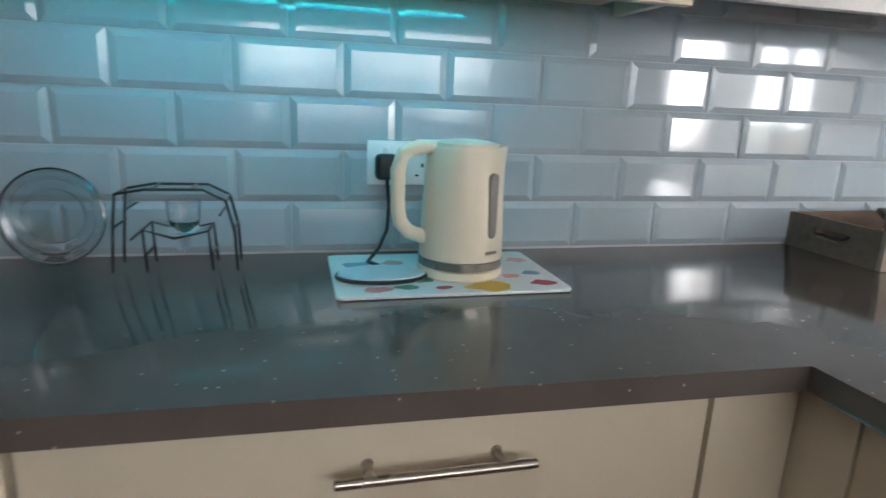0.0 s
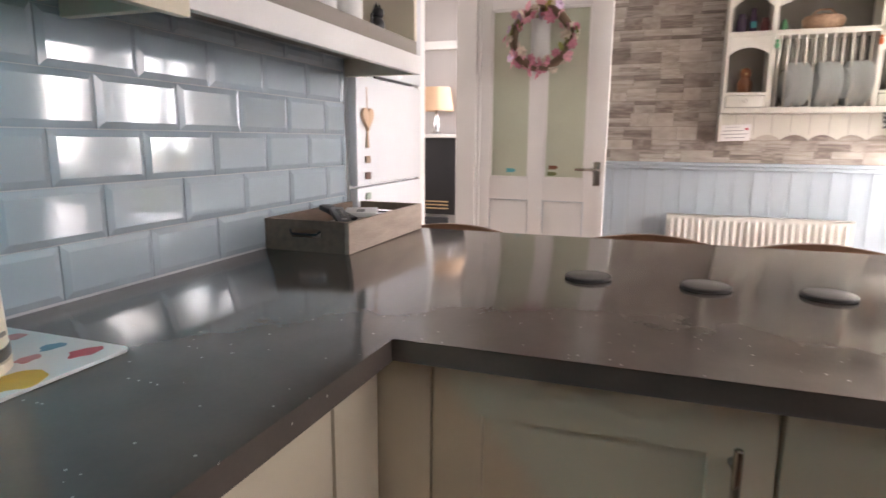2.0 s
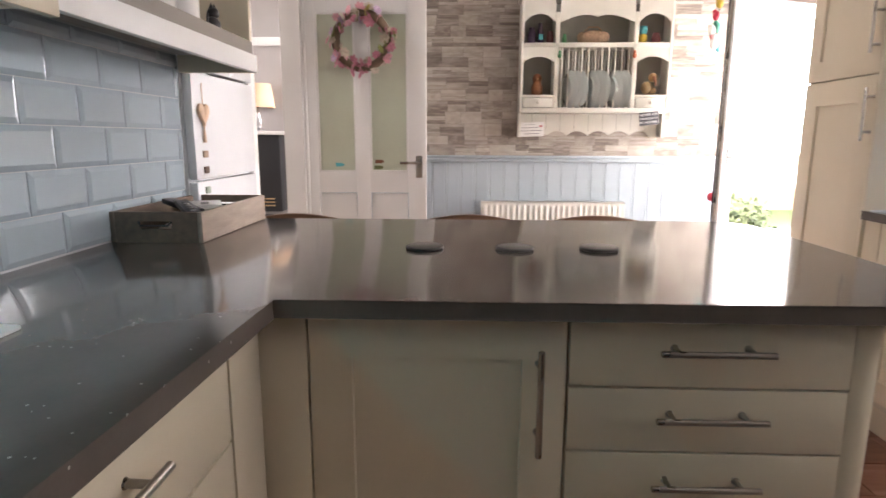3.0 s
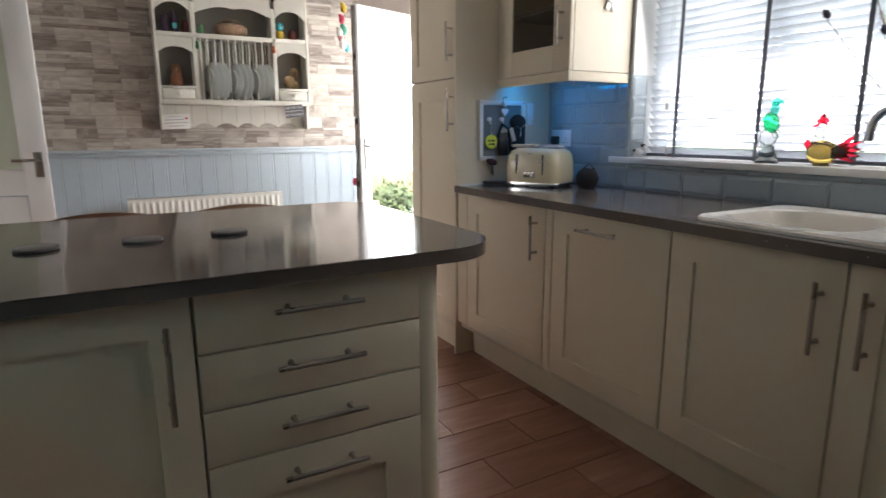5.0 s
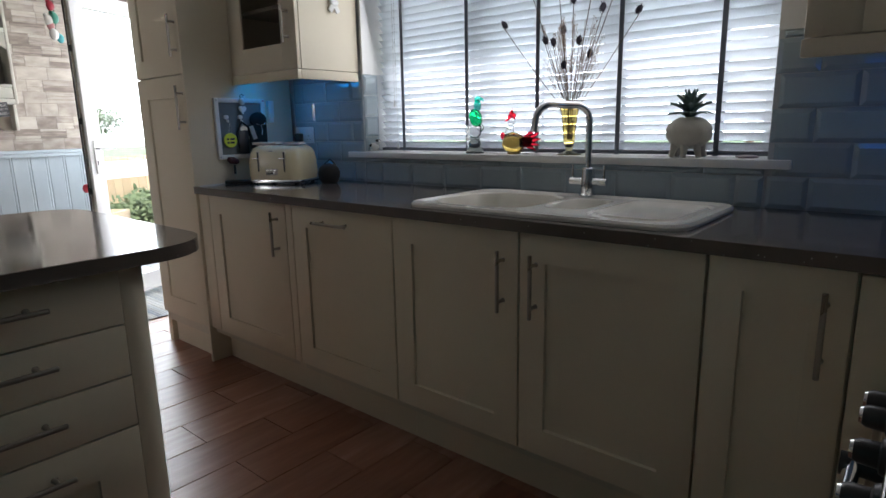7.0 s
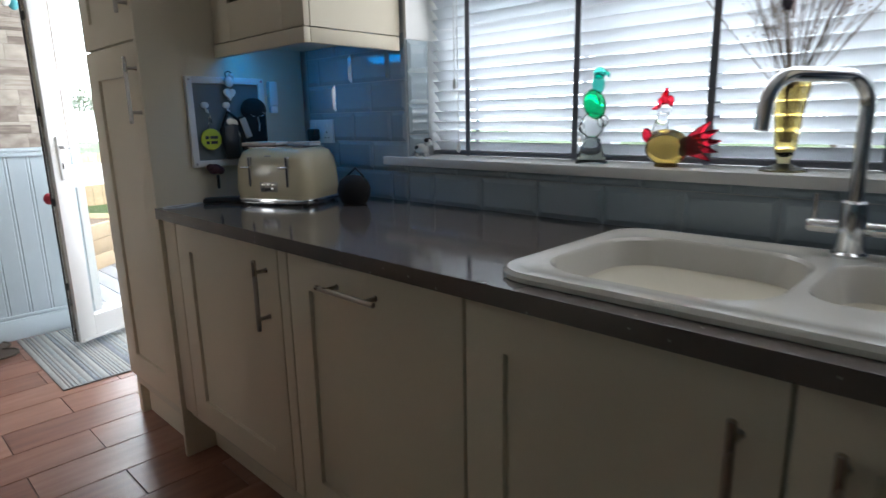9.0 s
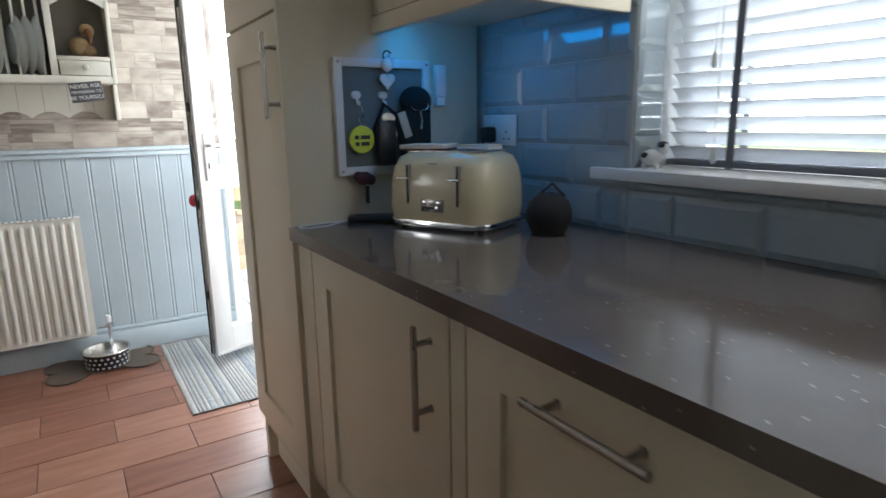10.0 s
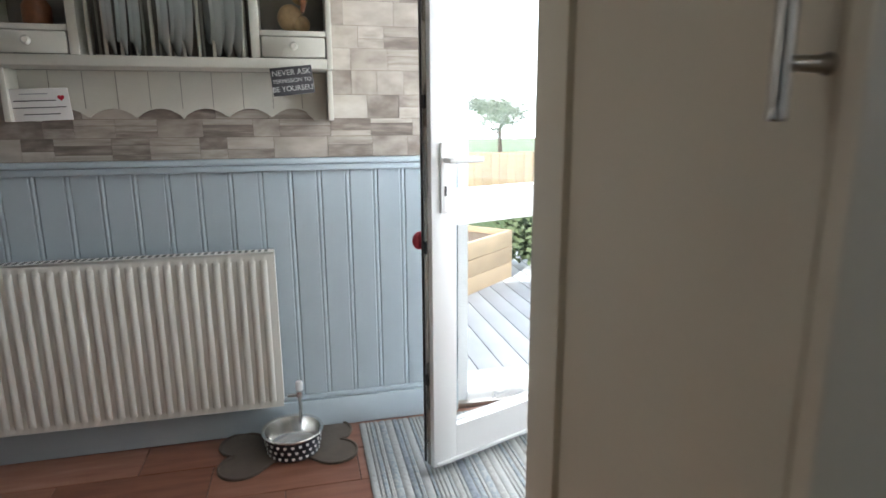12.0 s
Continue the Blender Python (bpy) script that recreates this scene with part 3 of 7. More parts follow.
for k in range(1, 9):
    a = radians(90 * k / 8)
    path.append((0.055 * (1 - math.cos(a)) * 0.55, 0.055 * (1 - math.cos(a)) * 0.84, 0.262 + 0.055 * math.sin(a)))
q = path[-1]
path.append((q[0] + 0.053, q[1] + 0.080, q[2] + 0.002))
q = path[-1]
for k in range(1, 9):
    a = radians(80 * k / 8)
    path.append((q[0] + 0.055 * math.sin(a) * 0.55, q[1] + 0.055 * math.sin(a) * 0.84, q[2] - 0.055 * (1 - math.cos(a))))
q = path[-1]
path.append((q[0] + 0.003, q[1] + 0.006, q[2] - 0.045))
bm = bmesh.new()
tube(bm, path, 0.0125, 16)
part("spout", bm, CHROME, tap, "tall square-shouldered swan-neck spout")
for sgn in (-1, 1):
    bm = bmesh.new()
    lathe(bm, [(0.013, 0.018), (0.013, 0.066), (0.011, 0.070)], 18, (0, 0, 0.052), "x")
    tube(bm, [(0.060, 0, 0.052), (0.060, 0.0, 0.110)], 0.0045, 10)
    if sgn < 0:
        turned(bm, pose(0, 0, 0, 0, 0, 180))
    part("lever", bm, CHROME, tap)


# ---- things on the sill ----
GREEN_GLASS = glass("green_glass", (0.02, 0.62, 0.20))
TEAL_GLASS = glass("teal_glass", (0.10, 0.75, 0.60))
RED_GLASS = glass("red_glass", (0.85, 0.02, 0.05))
AMBER_GLASS = glass("amber_glass", (0.84, 0.56, 0.13))
HONEY_GLASS = glass("honey_glass", (0.93, 0.80, 0.42))
SMOKE_GLASS = glass("smoky_glass", (0.86, 0.93, 0.86), 0.12, 1.25)
SILL = 1.058


def blob(bm, at, r, stretch=(1, 1, 1), seg=20, rings=12, turn=None):
    made = bmesh.ops.create_uvsphere(bm, u_segments=seg, v_segments=rings, radius=r)["verts"]
    m = Matrix.Translation(at) @ (turn or Matrix()) @ Matrix.Diagonal((*stretch, 1))
    bmesh.ops.transform(bm, matrix=m, verts=made)
    return bm


parrot = thing("parrot_figure", "green and clear glass parrot on a smoky glass base", "figurine", pose(1.045, -1.612, SILL, 0, 0, 25))
bm = bmesh.new()
lathe(bm, [(0.040, 0), (0.041, 0.006), (0.034, 0.018), (0.026, 0.045), (0.022, 0.062), (0.012, 0.070)], 24)
part("base", bm, SMOKE_GLASS, parrot)
bm = bmesh.new()
blob(bm, (0, 0, 0.098), 0.028, (1.1, 0.9, 1.25))
blob(bm, (0.024, 0.004, 0.085), 0.016, (0.7, 0.8, 2.4), turn=pose(0, 0, 0, 0, 14))
blob(bm, (-0.024, 0.0, 0.108), 0.013, (1.2, 0.8, 1.3))
blob(bm, (0.030, 0.0, 0.055), 0.010, (0.7, 0.7, 2.6))
part("perch", bm, CLEAR, parrot, "clear glass body and tail")
bm = bmesh.new()
blob(bm, (-0.004, 0, 0.150), 0.030, (0.95, 0.85, 1.35), turn=pose(0, 0, 0, 0, 16))
part("wing_body", bm, GREEN_GLASS, parrot, "deep green glass body")
bm = bmesh.new()
blob(bm, (-0.012, 0, 0.200), 0.018, (0.9, 0.9, 1.5))
blob(bm, (-0.014, 0, 0.226), 0.016, (1, 1, 1))
tube(bm, [(-0.026, 0, 0.230), (-0.036, 0, 0.224), (-0.037, 0, 0.214)], 0.005, 10, radii=[0.006, 0.005, 0.001])
part("head", bm, TEAL_GLASS, parrot, "teal glass head")

rooster = thing("rooster_figure", "amber glass rooster with red comb and tail", "figurine", pose(0.845, -1.612, SILL, 0, 0, 12))
bm = bmesh.new()
blob(bm, (0, 0, 0.045), 0.046, (1.10, 0.85, 0.95))
lathe(bm, [(0.026, 0), (0.028, 0.004), (0.02, 0.012)], 20)
part("body", bm, AMBER_GLASS, rooster)
bm = bmesh.new()
tube(bm, [(0.018, 0, 0.075), (0.016, 0, 0.100), (0.012, 0, 0.128)], 0.016, 14, radii=[0.024, 0.015, 0.013])
blob(bm, (0.010, 0, 0.134), 0.015)
part("neck", bm, CLEAR, rooster, "clear glass neck")
bm = bmesh.new()
for dx, dz, r in ((0.020, 0.148, 0.009), (0.010, 0.158, 0.011), (-0.002, 0.152, 0.009), (0.008, 0.172, 0.007)):
    blob(bm, (dx, 0, dz), r, (0.9, 0.6, 1.5))
tube(bm, [(0.026, 0, 0.138), (0.040, 0, 0.134)], 0.004, 8, radii=[0.006, 0.001])
part("comb", bm, RED_GLASS, rooster, "red glass comb")
part("wattle", blob(bmesh.new(), (0.046, 0, 0.072), 0.014, (0.9, 0.5, 1.4), turn=pose(0, 0, 0, 0, 20)), RED_GLASS, rooster, "red glass wattle")
bm = bmesh.new()
for ang, ln in ((20, 0.060), (0, 0.072), (-18, 0.082), (-36, 0.088), (-54, 0.086)):
    a = radians(ang)
    pts = [(-0.030, 0, 0.045)]
    for k in range(1, 6):
        f = k / 5
        pts.append((-0.040 - ln * f * math.cos(a), 0.002 * ang / 20, 0.045 - ln * f * math.sin(a) - 0.010 * f * f))
    tube(bm, pts, 0.01, 10, radii=[0.016, 0.015, 0.013, 0.010, 0.006, 0.001])
part("tail", bm, RED_GLASS, rooster, "fanned red glass tail")

vase = thing("flower_vase", "amber pressed-glass footed vase with dried thistles", "vase", pose(0.597, -1.622, SILL))
bm = bmesh.new()
rings = []
for r, h in ((0.046, 0.0), (0.047, 0.004), (0.030, 0.009), (0.012, 0.016), (0.014, 0.024), (0.021, 0.050), (0.025, 0.095), (0.029, 0.150), (0.036, 0.182), (0.033, 0.182), (0.024, 0.120), (0.016, 0.04), (0.004, 0.03)):
    rings.append([bm.verts.new((r * (1 + (0.06 if h > 0.03 else 0.0) * math.cos(8 * t)) * math.cos(t), r * (1 + (0.06 if h > 0.03 else 0.0) * math.cos(8 * t)) * math.sin(t), h)) for t in (2 * math.pi * i / 48 for i in range(48))])
for a, b in zip(rings, rings[1:]):
    for i in range(48):
        bm.faces.new((a[i], a[(i + 1) % 48], b[(i + 1) % 48], b[i]))
bm.faces.new(rings[0])
bm.faces.new(rings[-1])
part("glass_body", bm, HONEY_GLASS, vase)
STEM = surface("dried_stem", (0.16, 0.11, 0.07), 0.85, vary=0.3, bump=0.2)
HEADM = surface("thistle_head", (0.06, 0.05, 0.07), 0.9, vary=0.4, fine=300, bump=0.5)
PALE = surface("pale_dried_flower", (0.42, 0.32, 0.26), 0.9, vary=0.3, bump=0.3)
rng = random.Random(5)
dried = thing("dried_thistles", "dried brown thistles and wispy stems standing in the vase", "dried flowers", pose(0.597, -1.622, SILL))
heads = [(0.26, 0.06, 0.50), (0.10, 0.02, 0.43), (0.06, 0.03, 0.42), (0.045, 0.02, 0.60), (0.035, 0.0, 0.465), (-0.03, 0.0, 0.42), (0.015, 0.03, 0.335), (-0.09, 0.01, 0.64), (-0.165, 0.0, 0.585), (-0.25, -0.01, 0.50), (-0.13, 0.02, 0.52), (0.15, 0.03, 0.60), (-0.02, 0.03, 0.56), (-0.07, -0.01, 0.37)]
for hx_, hy_, hz_ in heads:
    bm = bmesh.new()
    tube(bm, [(hx_ * 0.06, 0, 0.06), (hx_ * 0.16, hy_ * 0.1, 0.19), (hx_ * 0.6, hy_ * 0.6, hz_ * 0.68), (hx_, hy_, hz_ - 0.015)], 0.0013, 6)
    part("stem", bm, STEM, dried)
    bm = bmesh.new()
    tilt = pose(0, 0, 0, 0, math.degrees(math.atan2(hx_, 0.35)))
    blob(bm, (0, 0, 0), 0.0105, (1, 1, 1.45), 12, 10)
    for k in range(46):
        a, b = rng.uniform(0, 6.28), rng.uniform(-1.2, 1.4)
        d = Vector((math.cos(a) * math.cos(b), math.sin(a) * math.cos(b), math.sin(b) * 1.4))
        p, sd = d * 0.0095, d.orthogonal().normalized() * 0.0012
        bm.faces.new([bm.verts.new(v) for v in (p - sd, p + sd, d * rng.uniform(0.014, 0.019))])
    part("seed_head", turned(bm, Matrix.Translation((hx_, hy_, hz_)) @ tilt), HEADM, dried, "spiny dark thistle head")
bm = bmesh.new()
for k in range(70):
    a, s_ = rng.uniform(0, 6.28), rng.uniform(0.3, 1.0)
    top = Vector((math.cos(a) * 0.13 * s_, math.sin(a) * 0.05 * s_, rng.uniform(0.28, 0.50)))
    mid = Vector((top.x * 0.35, top.y * 0.35, top.z * 0.6))
    tube(bm, [(0, 0, 0.17), mid, top], 0.0005, 4)
    for j in range(4):
        o = top + Vector((rng.uniform(-0.012, 0.012), rng.uniform(-0.012, 0.012), rng.uniform(-0.03, 0.01)))
        tube(bm, [mid.lerp(top, 0.6), o], 0.0004, 3)
        blob(bm, o, 0.0022, (1, 1, 1), 5, 4)
tagged(part("spray", bm, PALE, dried, "fine pale seed sprays"), kind="stuff")

pot = thing("pineapple_figure", "cream footed pineapple-shaped planter with grey-green succulent leaves", "planter", pose(0.147, -1.612, SILL))
POTM = surface("cream_stoneware", (0.50, 0.47, 0.40), 0.6, vary=0.15, fine=120, bump=0.25)
LEAFM = surface("grey_green_leaf", (0.12, 0.18, 0.15), 0.6, vary=0.3, scale=20, bump=0.1)
bm = bmesh.new()
rings = []
for i in range(13):
    b = -1.35 + 2.5 * i / 12
    rr, zz = 0.074 * math.cos(b), 0.082 + 0.055 * math.sin(b)
    rings.append([bm.verts.new((rr * (1 + 0.03 * math.cos(10 * t + i)) * math.cos(t), rr * 0.9 * (1 + 0.03 * math.cos(10 * t + i)) * math.sin(t), zz)) for t in (2 * math.pi * k / 40 for k in range(40))])
for a, b in zip(rings, rings[1:]):
    for i in range(40):
        bm.faces.new((a[i], a[(i + 1) % 40], b[(i + 1) % 40], b[i]))
bm.faces.new(rings[0])
bm.faces.new(rings[-1])
part("body", bm, POTM, pot)
for dx, dy in ((0.042, 0.028), (-0.042, 0.028), (0.042, -0.028), (-0.042, -0.028), (0.0, 0.04)):
    bm = bmesh.new()
    tube(bm, [(dx * 0.8, dy * 0.8, 0.05), (dx * 0.95, dy, 0.02), (dx * 1.1, dy * 1.1, 0.001)], 0.01, 12, radii=[0.016, 0.010, 0.009])
    part("foot", bm, POTM, pot)
for ring_n, (count, tilt, ln, zz) in enumerate(((12, 62, 0.075, 0.130), (11, 45, 0.085, 0.135), (9, 28, 0.088, 0.140), (6, 12, 0.085, 0.145))):
    for k in range(count):
        bm = bmesh.new()
        for i in range(1):
            w_ = 0.019
            prev = None
            for f in (0, 0.25, 0.5, 0.75, 1.0):
                ww = w_ * (1 - f) ** 0.6 * (0.7 + 0.9 * f if f < 0.4 else 1.05)
                bend = radians(tilt) * (0.6 + 0.6 * f)
                y_, z_ = ln * f * math.sin(bend), ln * f * math.cos(bend)
                cur = [bm.verts.new((-ww, y_ - 0.003, z_ + 0.002)), bm.verts.new((0, y_, z_ - 0.002)), bm.verts.new((ww, y_ - 0.003, z_ + 0.002)), bm.verts.new((0, y_ - 0.004, z_ + 0.003))]
                if prev:
                    for q_ in range(4):
                        bm.faces.new((prev[q_], prev[(q_ + 1) % 4], cur[(q_ + 1) % 4], cur[q_]))
                prev = cur
        turned(bm, Matrix.Translation((0, 0, zz - 0.006)) @ pose(0, 0, 0, 0, 0, 360 * k / count + 17 * ring_n))
        part("leaf", bm, LEAFM, pot)

cow = thing("animal_figure", "small cream and black pottery cow on the sill", "figurine", pose(1.668, -1.602, SILL, 0, 0, 200))
bm = bmesh.new()
blob(bm, (0, 0, 0.024), 0.021, (1.25, 0.9, 0.95))
blob(bm, (0.022, 0, 0.045), 0.013, (1.1, 0.9, 1.0))
for dx in (-0.014, 0.014):
    for dy in (-0.010, 0.010):
        lathe(bm, [(0.007, 0.0), (0.007, 0.012)], 10, (dx, dy, 0.0))
part("body", bm, CERAMIC, cow)
bm = bmesh.new()
for p in ((-0.012, 0.014, 0.034), (-0.012, -0.014, 0.030), (0.022, 0.011, 0.054), (0.022, -0.011, 0.054)):
    blob(bm, p, 0.008, (1.1, 0.6, 0.9))
part("patches", bm, BLACK, cow, "black patches and ears")
solid("shell_ornament", blob(bmesh.new(), (0, 0, 0.006), 0.03, (1.2, 0.6, 0.2)), surface("pinkish_shell", (0.40, 0.33, 0.34), 0.5, vary=0.2), "small flat pinkish-grey shell on the sill", "ornament", pose(-0.04, -1.60, SILL))

# ---- toaster corner ----
TO = pose(1.996, -1.218, TOP, 0, 0, 204)
toaster = thing("toaster", "cream four-slot toaster with chrome trim", "toaster", TO)
TCREAM = surface("cream_enamel", (0.62, 0.54, 0.36), 0.22, vary=0.04, bump=0.0, coat=0.4)
bm = bmesh.new()
hw, dp = 0.145, 0.222
for i, (ins, z_) in enumerate(((0.0, 0.022), (-0.004, 0.05), (-0.002, 0.11), (0.004, 0.150), (0.014, 0.174), (0.034, 0.187))):
    ring = [bm.verts.new((x, y, z_)) for x, y in rounded(-hw + ins, hw - ins, ins, dp - ins, 0.050)]
    if i:
        for k in range(len(ring)):
            bm.faces.new((prev[k], prev[(k + 1) % len(ring)], ring[(k + 1) % len(ring)], ring[k]))
    prev = ring
bm.faces.new(prev)
part("housing", bm, TCREAM, toaster)
bm = bmesh.new()
prism(bm, rounded(-hw - 0.005, hw + 0.005, -0.005, dp + 0.005, 0.055), 0.008, 0.022, 0.004)
part("base_trim", bm, CHROME, toaster, "chrome band round the foot")
for x_ in (-hw + 0.03, hw - 0.03):
    for y_ in (0.03, dp - 0.03):
        part("foot", lathe(bmesh.new(), [(0.012, 0), (0.012, 0.009)], 12, (x_, y_, 0)), BLACK, toaster)
bm = bmesh.new()
prism(bm, rounded(-hw + 0.034, hw - 0.034, 0.036, dp - 0.036, 0.02), 0.186, 0.1895, 0.001)
top_plate = part("top_plate", bm, STEEL, toaster, "steel top plate")
for x_ in (-0.075, -0.030, 0.030, 0.075):
    part("slot", block(x_ - 0.012, x_ + 0.012, 0.055, dp - 0.055, 0.1893, 0.1902), BLACK, top_plate)
for x_ in (-0.072, 0.072):
    part("lever_track", block(x_ - 0.0065, x_ + 0.0065, -0.0035, 0.006, 0.058, 0.160, 0.002), STEEL, toaster)
    part("lever_slot", block(x_ - 0.0028, x_ + 0.0028, -0.0042, -0.0030, 0.062, 0.156), BLACK, toaster, "narrow black slot")
    bm = bmesh.new()
    box(bm, x_ - 0.017, x_ + 0.017, -0.028, -0.004, 0.124, 0.130, 0.002)
    part("lever", bm, CHROME, toaster, "chrome lever")
panel = part("control_panel", block(-0.036, 0.036, -0.004, 0.006, 0.044, 0.078, 0.003), STEEL, toaster, "steel control plate")
part("dial_slot", block(-0.030, 0.020, -0.0048, -0.0038, 0.052, 0.058), BLACK, panel)
part("slider", block(0.010, 0.022, -0.010, -0.0049, 0.049, 0.061, 0.002), CHROME, panel)
for k_ in range(3):
    part("button", block(-0.028 + 0.020 * k_, -0.014 + 0.020 * k_, -0.0065, -0.0038, 0.064, 0.072, 0.001), CHROME, panel)
part("maker_plate", block(-0.012, 0.012, 0.0005, 0.006, 0.160, 0.164, 0.001), STEEL, toaster)
NOTE = surface("cream_notebook", (0.62, 0.55, 0.48), 0.7, vary=0.06, bump=0.05)
DARKN = surface("brown_cover", (0.10, 0.06, 0.05), 0.6, vary=0.2)
nb = thing("notebook", "cream notebook with a dark spine lying on the toaster", "notebook", TO @ pose(-0.075, 0.10, 0.1905, 0, 0, 12))
part("cover", block(-0.062, 0.062, -0.055, 0.055, 0.0, 0.003, 0.001), DARKN, nb)
part("page_block", block(-0.060, 0.060, -0.053, 0.053, 0.0032, 0.013, 0.001), NOTE, nb)
nb = thing("letter_pile", "small pile of folded white letters on the toaster", "letters", TO @ pose(0.045, 0.15, 0.1905, 0, 0, -6))
part("envelope", block(-0.050, 0.050, -0.030, 0.030, 0.0, 0.006, 0.001), WHITE, nb)
part("envelope", block(-0.046, 0.048, -0.028, 0.031, 0.0062, 0.011, 0.001), NOTE, nb)

FABRIC = surface("black_fabric", (0.012, 0.012, 0.014), 0.9, vary=0.3, fine=400, bump=0.5)
sp = thing("smart_speaker", "round black fabric-covered speaker on the worktop", "speaker", pose(1.797, -1.411, TOP))
bm = bmesh.new()
lathe(bm, [(0.030, 0.0), (0.040, 0.004), (0.052, 0.030), (0.054, 0.052), (0.046, 0.076), (0.028, 0.092), (0.005, 0.097)], 32)
part("body", bm, FABRIC, sp)
bm = bmesh.new()
tube(bm, [(-0.03, -0.02, 0.088), (-0.005, -0.005, 0.118), (0.02, 0.01, 0.092)], 0.004, 8)
part("strap", bm, BLACK, sp, "black carrying loop")


def socket(name, m, label):
    s = thing(name, label, "socket", m)
    part("plate", block(-0.074, 0.074, -0.009, 0.0, -0.043, 0.043, 0.003), UPVC, s)
    for x_ in (-0.036, 0.036):
        part("switch", block(x_ - 0.006, x_ + 0.006, -0.013, -0.009, 0.016, 0.032, 0.001), UPVC, s)
        for dx, dz, w_, h_ in ((0, -0.004, 0.004, 0.008), (-0.011, -0.024, 0.007, 0.004), (0.011, -0.024, 0.007, 0.004)):
            part("pin_hole", block(x_ + dx - w_ / 2, x_ + dx + w_ / 2, -0.0095, -0.0088, dz - h_ / 2, dz + h_ / 2), BLACK, s)
    return s


socket("wall_socket", pose(2.165, S + 0.009, 1.142, 0, 0, 180), "white double wall socket above the toaster")
plug = thing("plug", "black mains plug in the socket above the toaster", "plug", pose(2.195, S + 0.018, 1.128, 0, 0, 180))
part("body", block(-0.024, 0.024, -0.030, 0.0, -0.022, 0.024, 0.008), BLACK, plug)
CABLE_W = surface("white_cable", (0.70, 0.70, 0.70), 0.4, vary=0.05)
solid("power_cable", tube(bmesh.new(), [(2.195, S + 0.05, 1.11), (2.20, S + 0.055, 1.03), (2.19, S + 0.04, 0.95), (2.15, -1.53, 0.914), (2.05, -1.53, 0.9135), (1.95, -1.54, 0.9135), (1.87, -1.52, 0.9135)], 0.003, 8), BLACK, "black power cable behind the toaster", "cable")
phone = thing("phone_holder", "flat black phone lying by the toaster with a white lead", "phone", pose(2.210, -1.165, TOP, 0, 0, 62))
part("body", block(-0.070, 0.070, -0.032, 0.032, 0.001, 0.017, 0.007, 3), BLACK, phone)
solid("charging_lead", tube(bmesh.new(), [(2.222, -1.10, 0.918), (2.225, -1.07, 0.914), (2.210, -1.04, 0.9125), (2.201, -1.01, 0.9125), (2.200, -0.980, 0.9125), (2.214, -0.960, 0.9125), (2.236, -0.965, 0.9125), (2.248, -0.99, 0.9125), (2.250, -1.04, 0.9125), (2.248, -1.10, 0.9125), (2.248, -1.17, 0.9125), (2.240, -1.235, 0.9125), (2.21, -1.255, 0.9125)], 0.0022, 8), CABLE_W, "white charging lead looped on the worktop", "cable")

# memo board on the larder's side: local x runs to world -y
XP = 2.2563
GREYF = surface("grey_felt", (0.17, 0.19, 0.19), 0.9, vary=0.1, fine=300, bump=0.3)
board = thing("memo_board", "white-framed grey memo board hung with keys", "memo board", pose(XP, -1.225, 1.183, 0, 0, -90))
bm = bmesh.new()
bw, bh = 0.142, 0.150
box(bm, -bw, -bw + 0.022, -0.018, 0.0, -bh, bh, 0.002)
box(bm, bw - 0.022, bw, -0.018, 0.0, -bh, bh, 0.002)
box(bm, -bw + 0.022, bw - 0.022, -0.018, 0.0, -bh, -bh + 0.022, 0.002)
box(bm, -bw + 0.022, bw - 0.022, -0.018, 0.0, bh - 0.022, bh, 0.002)
part("frame", bm, WHITE, board, "white wooden frame")
part("felt_panel", block(-bw + 0.022, bw - 0.022, -0.010, -0.001, -bh + 0.022, bh - 0.022), GREYF, board)
for x_, z_ in ((-bw + 0.011, bh - 0.011), (bw - 0.011, bh - 0.011), (-bw + 0.011, -bh + 0.011)):
    part("screw_cap", lathe(bmesh.new(), [(0.004, 0), (0.004, -0.002)], 10, (x_, -0.018, z_), "y"), surface("pink_cap" if x_ > 0 else "steel_cap", (0.6, 0.2, 0.25) if x_ > 0 else (0.4, 0.4, 0.4), 0.4), board)


def on_board(y, z):
    return pose(XP - 0.012, y, z, 0, 0, -90)


for y_, z_ in ((-1.142, 1.240), (-1.219, 1.240)):
    hk = thing("adhesive_hook", "small white adhesive hook on the memo board", "hook", on_board(y_, z_), "memo board hooks")
    bm = bmesh.new()
    prism(bm, rounded(-0.013, 0.013, -0.010, 0.010, 0.009), 0.0, 0.008, 0.002)
    part("pad", turned(bm, pose(0, 0.002, 0, 90)), WHITE, hk)
    part("prong", tube(bmesh.new(), [(0, -0.006, -0.006), (0, -0.010, -0.022), (0, -0.020, -0.024), (0, -0.021, -0.016)], 0.003, 8), WHITE, hk)
tag = thing("key_tag", "round yellow key tag with black lettering", "key tag", on_board(-1.148, 1.126))
part("disc", lathe(bmesh.new(), [(0.034, -0.012), (0.036, -0.014), (0.036, -0.016), (0.034, -0.018)], 32, (0, 0, 0), "y"), surface("yellow_plastic", (0.52, 0.58, 0.02), 0.4, vary=0.05), tag)
for z_, xs in ((0.006, ((-0.022, -0.010), (-0.005, 0.022))), (-0.011, ((-0.020, -0.009), (-0.004, 0.020)))):
    for a_, b_ in xs:
        part("text_bar", block(a_, b_, -0.0188, -0.0181, z_ - 0.005, z_ + 0.005), BLACK, tag)
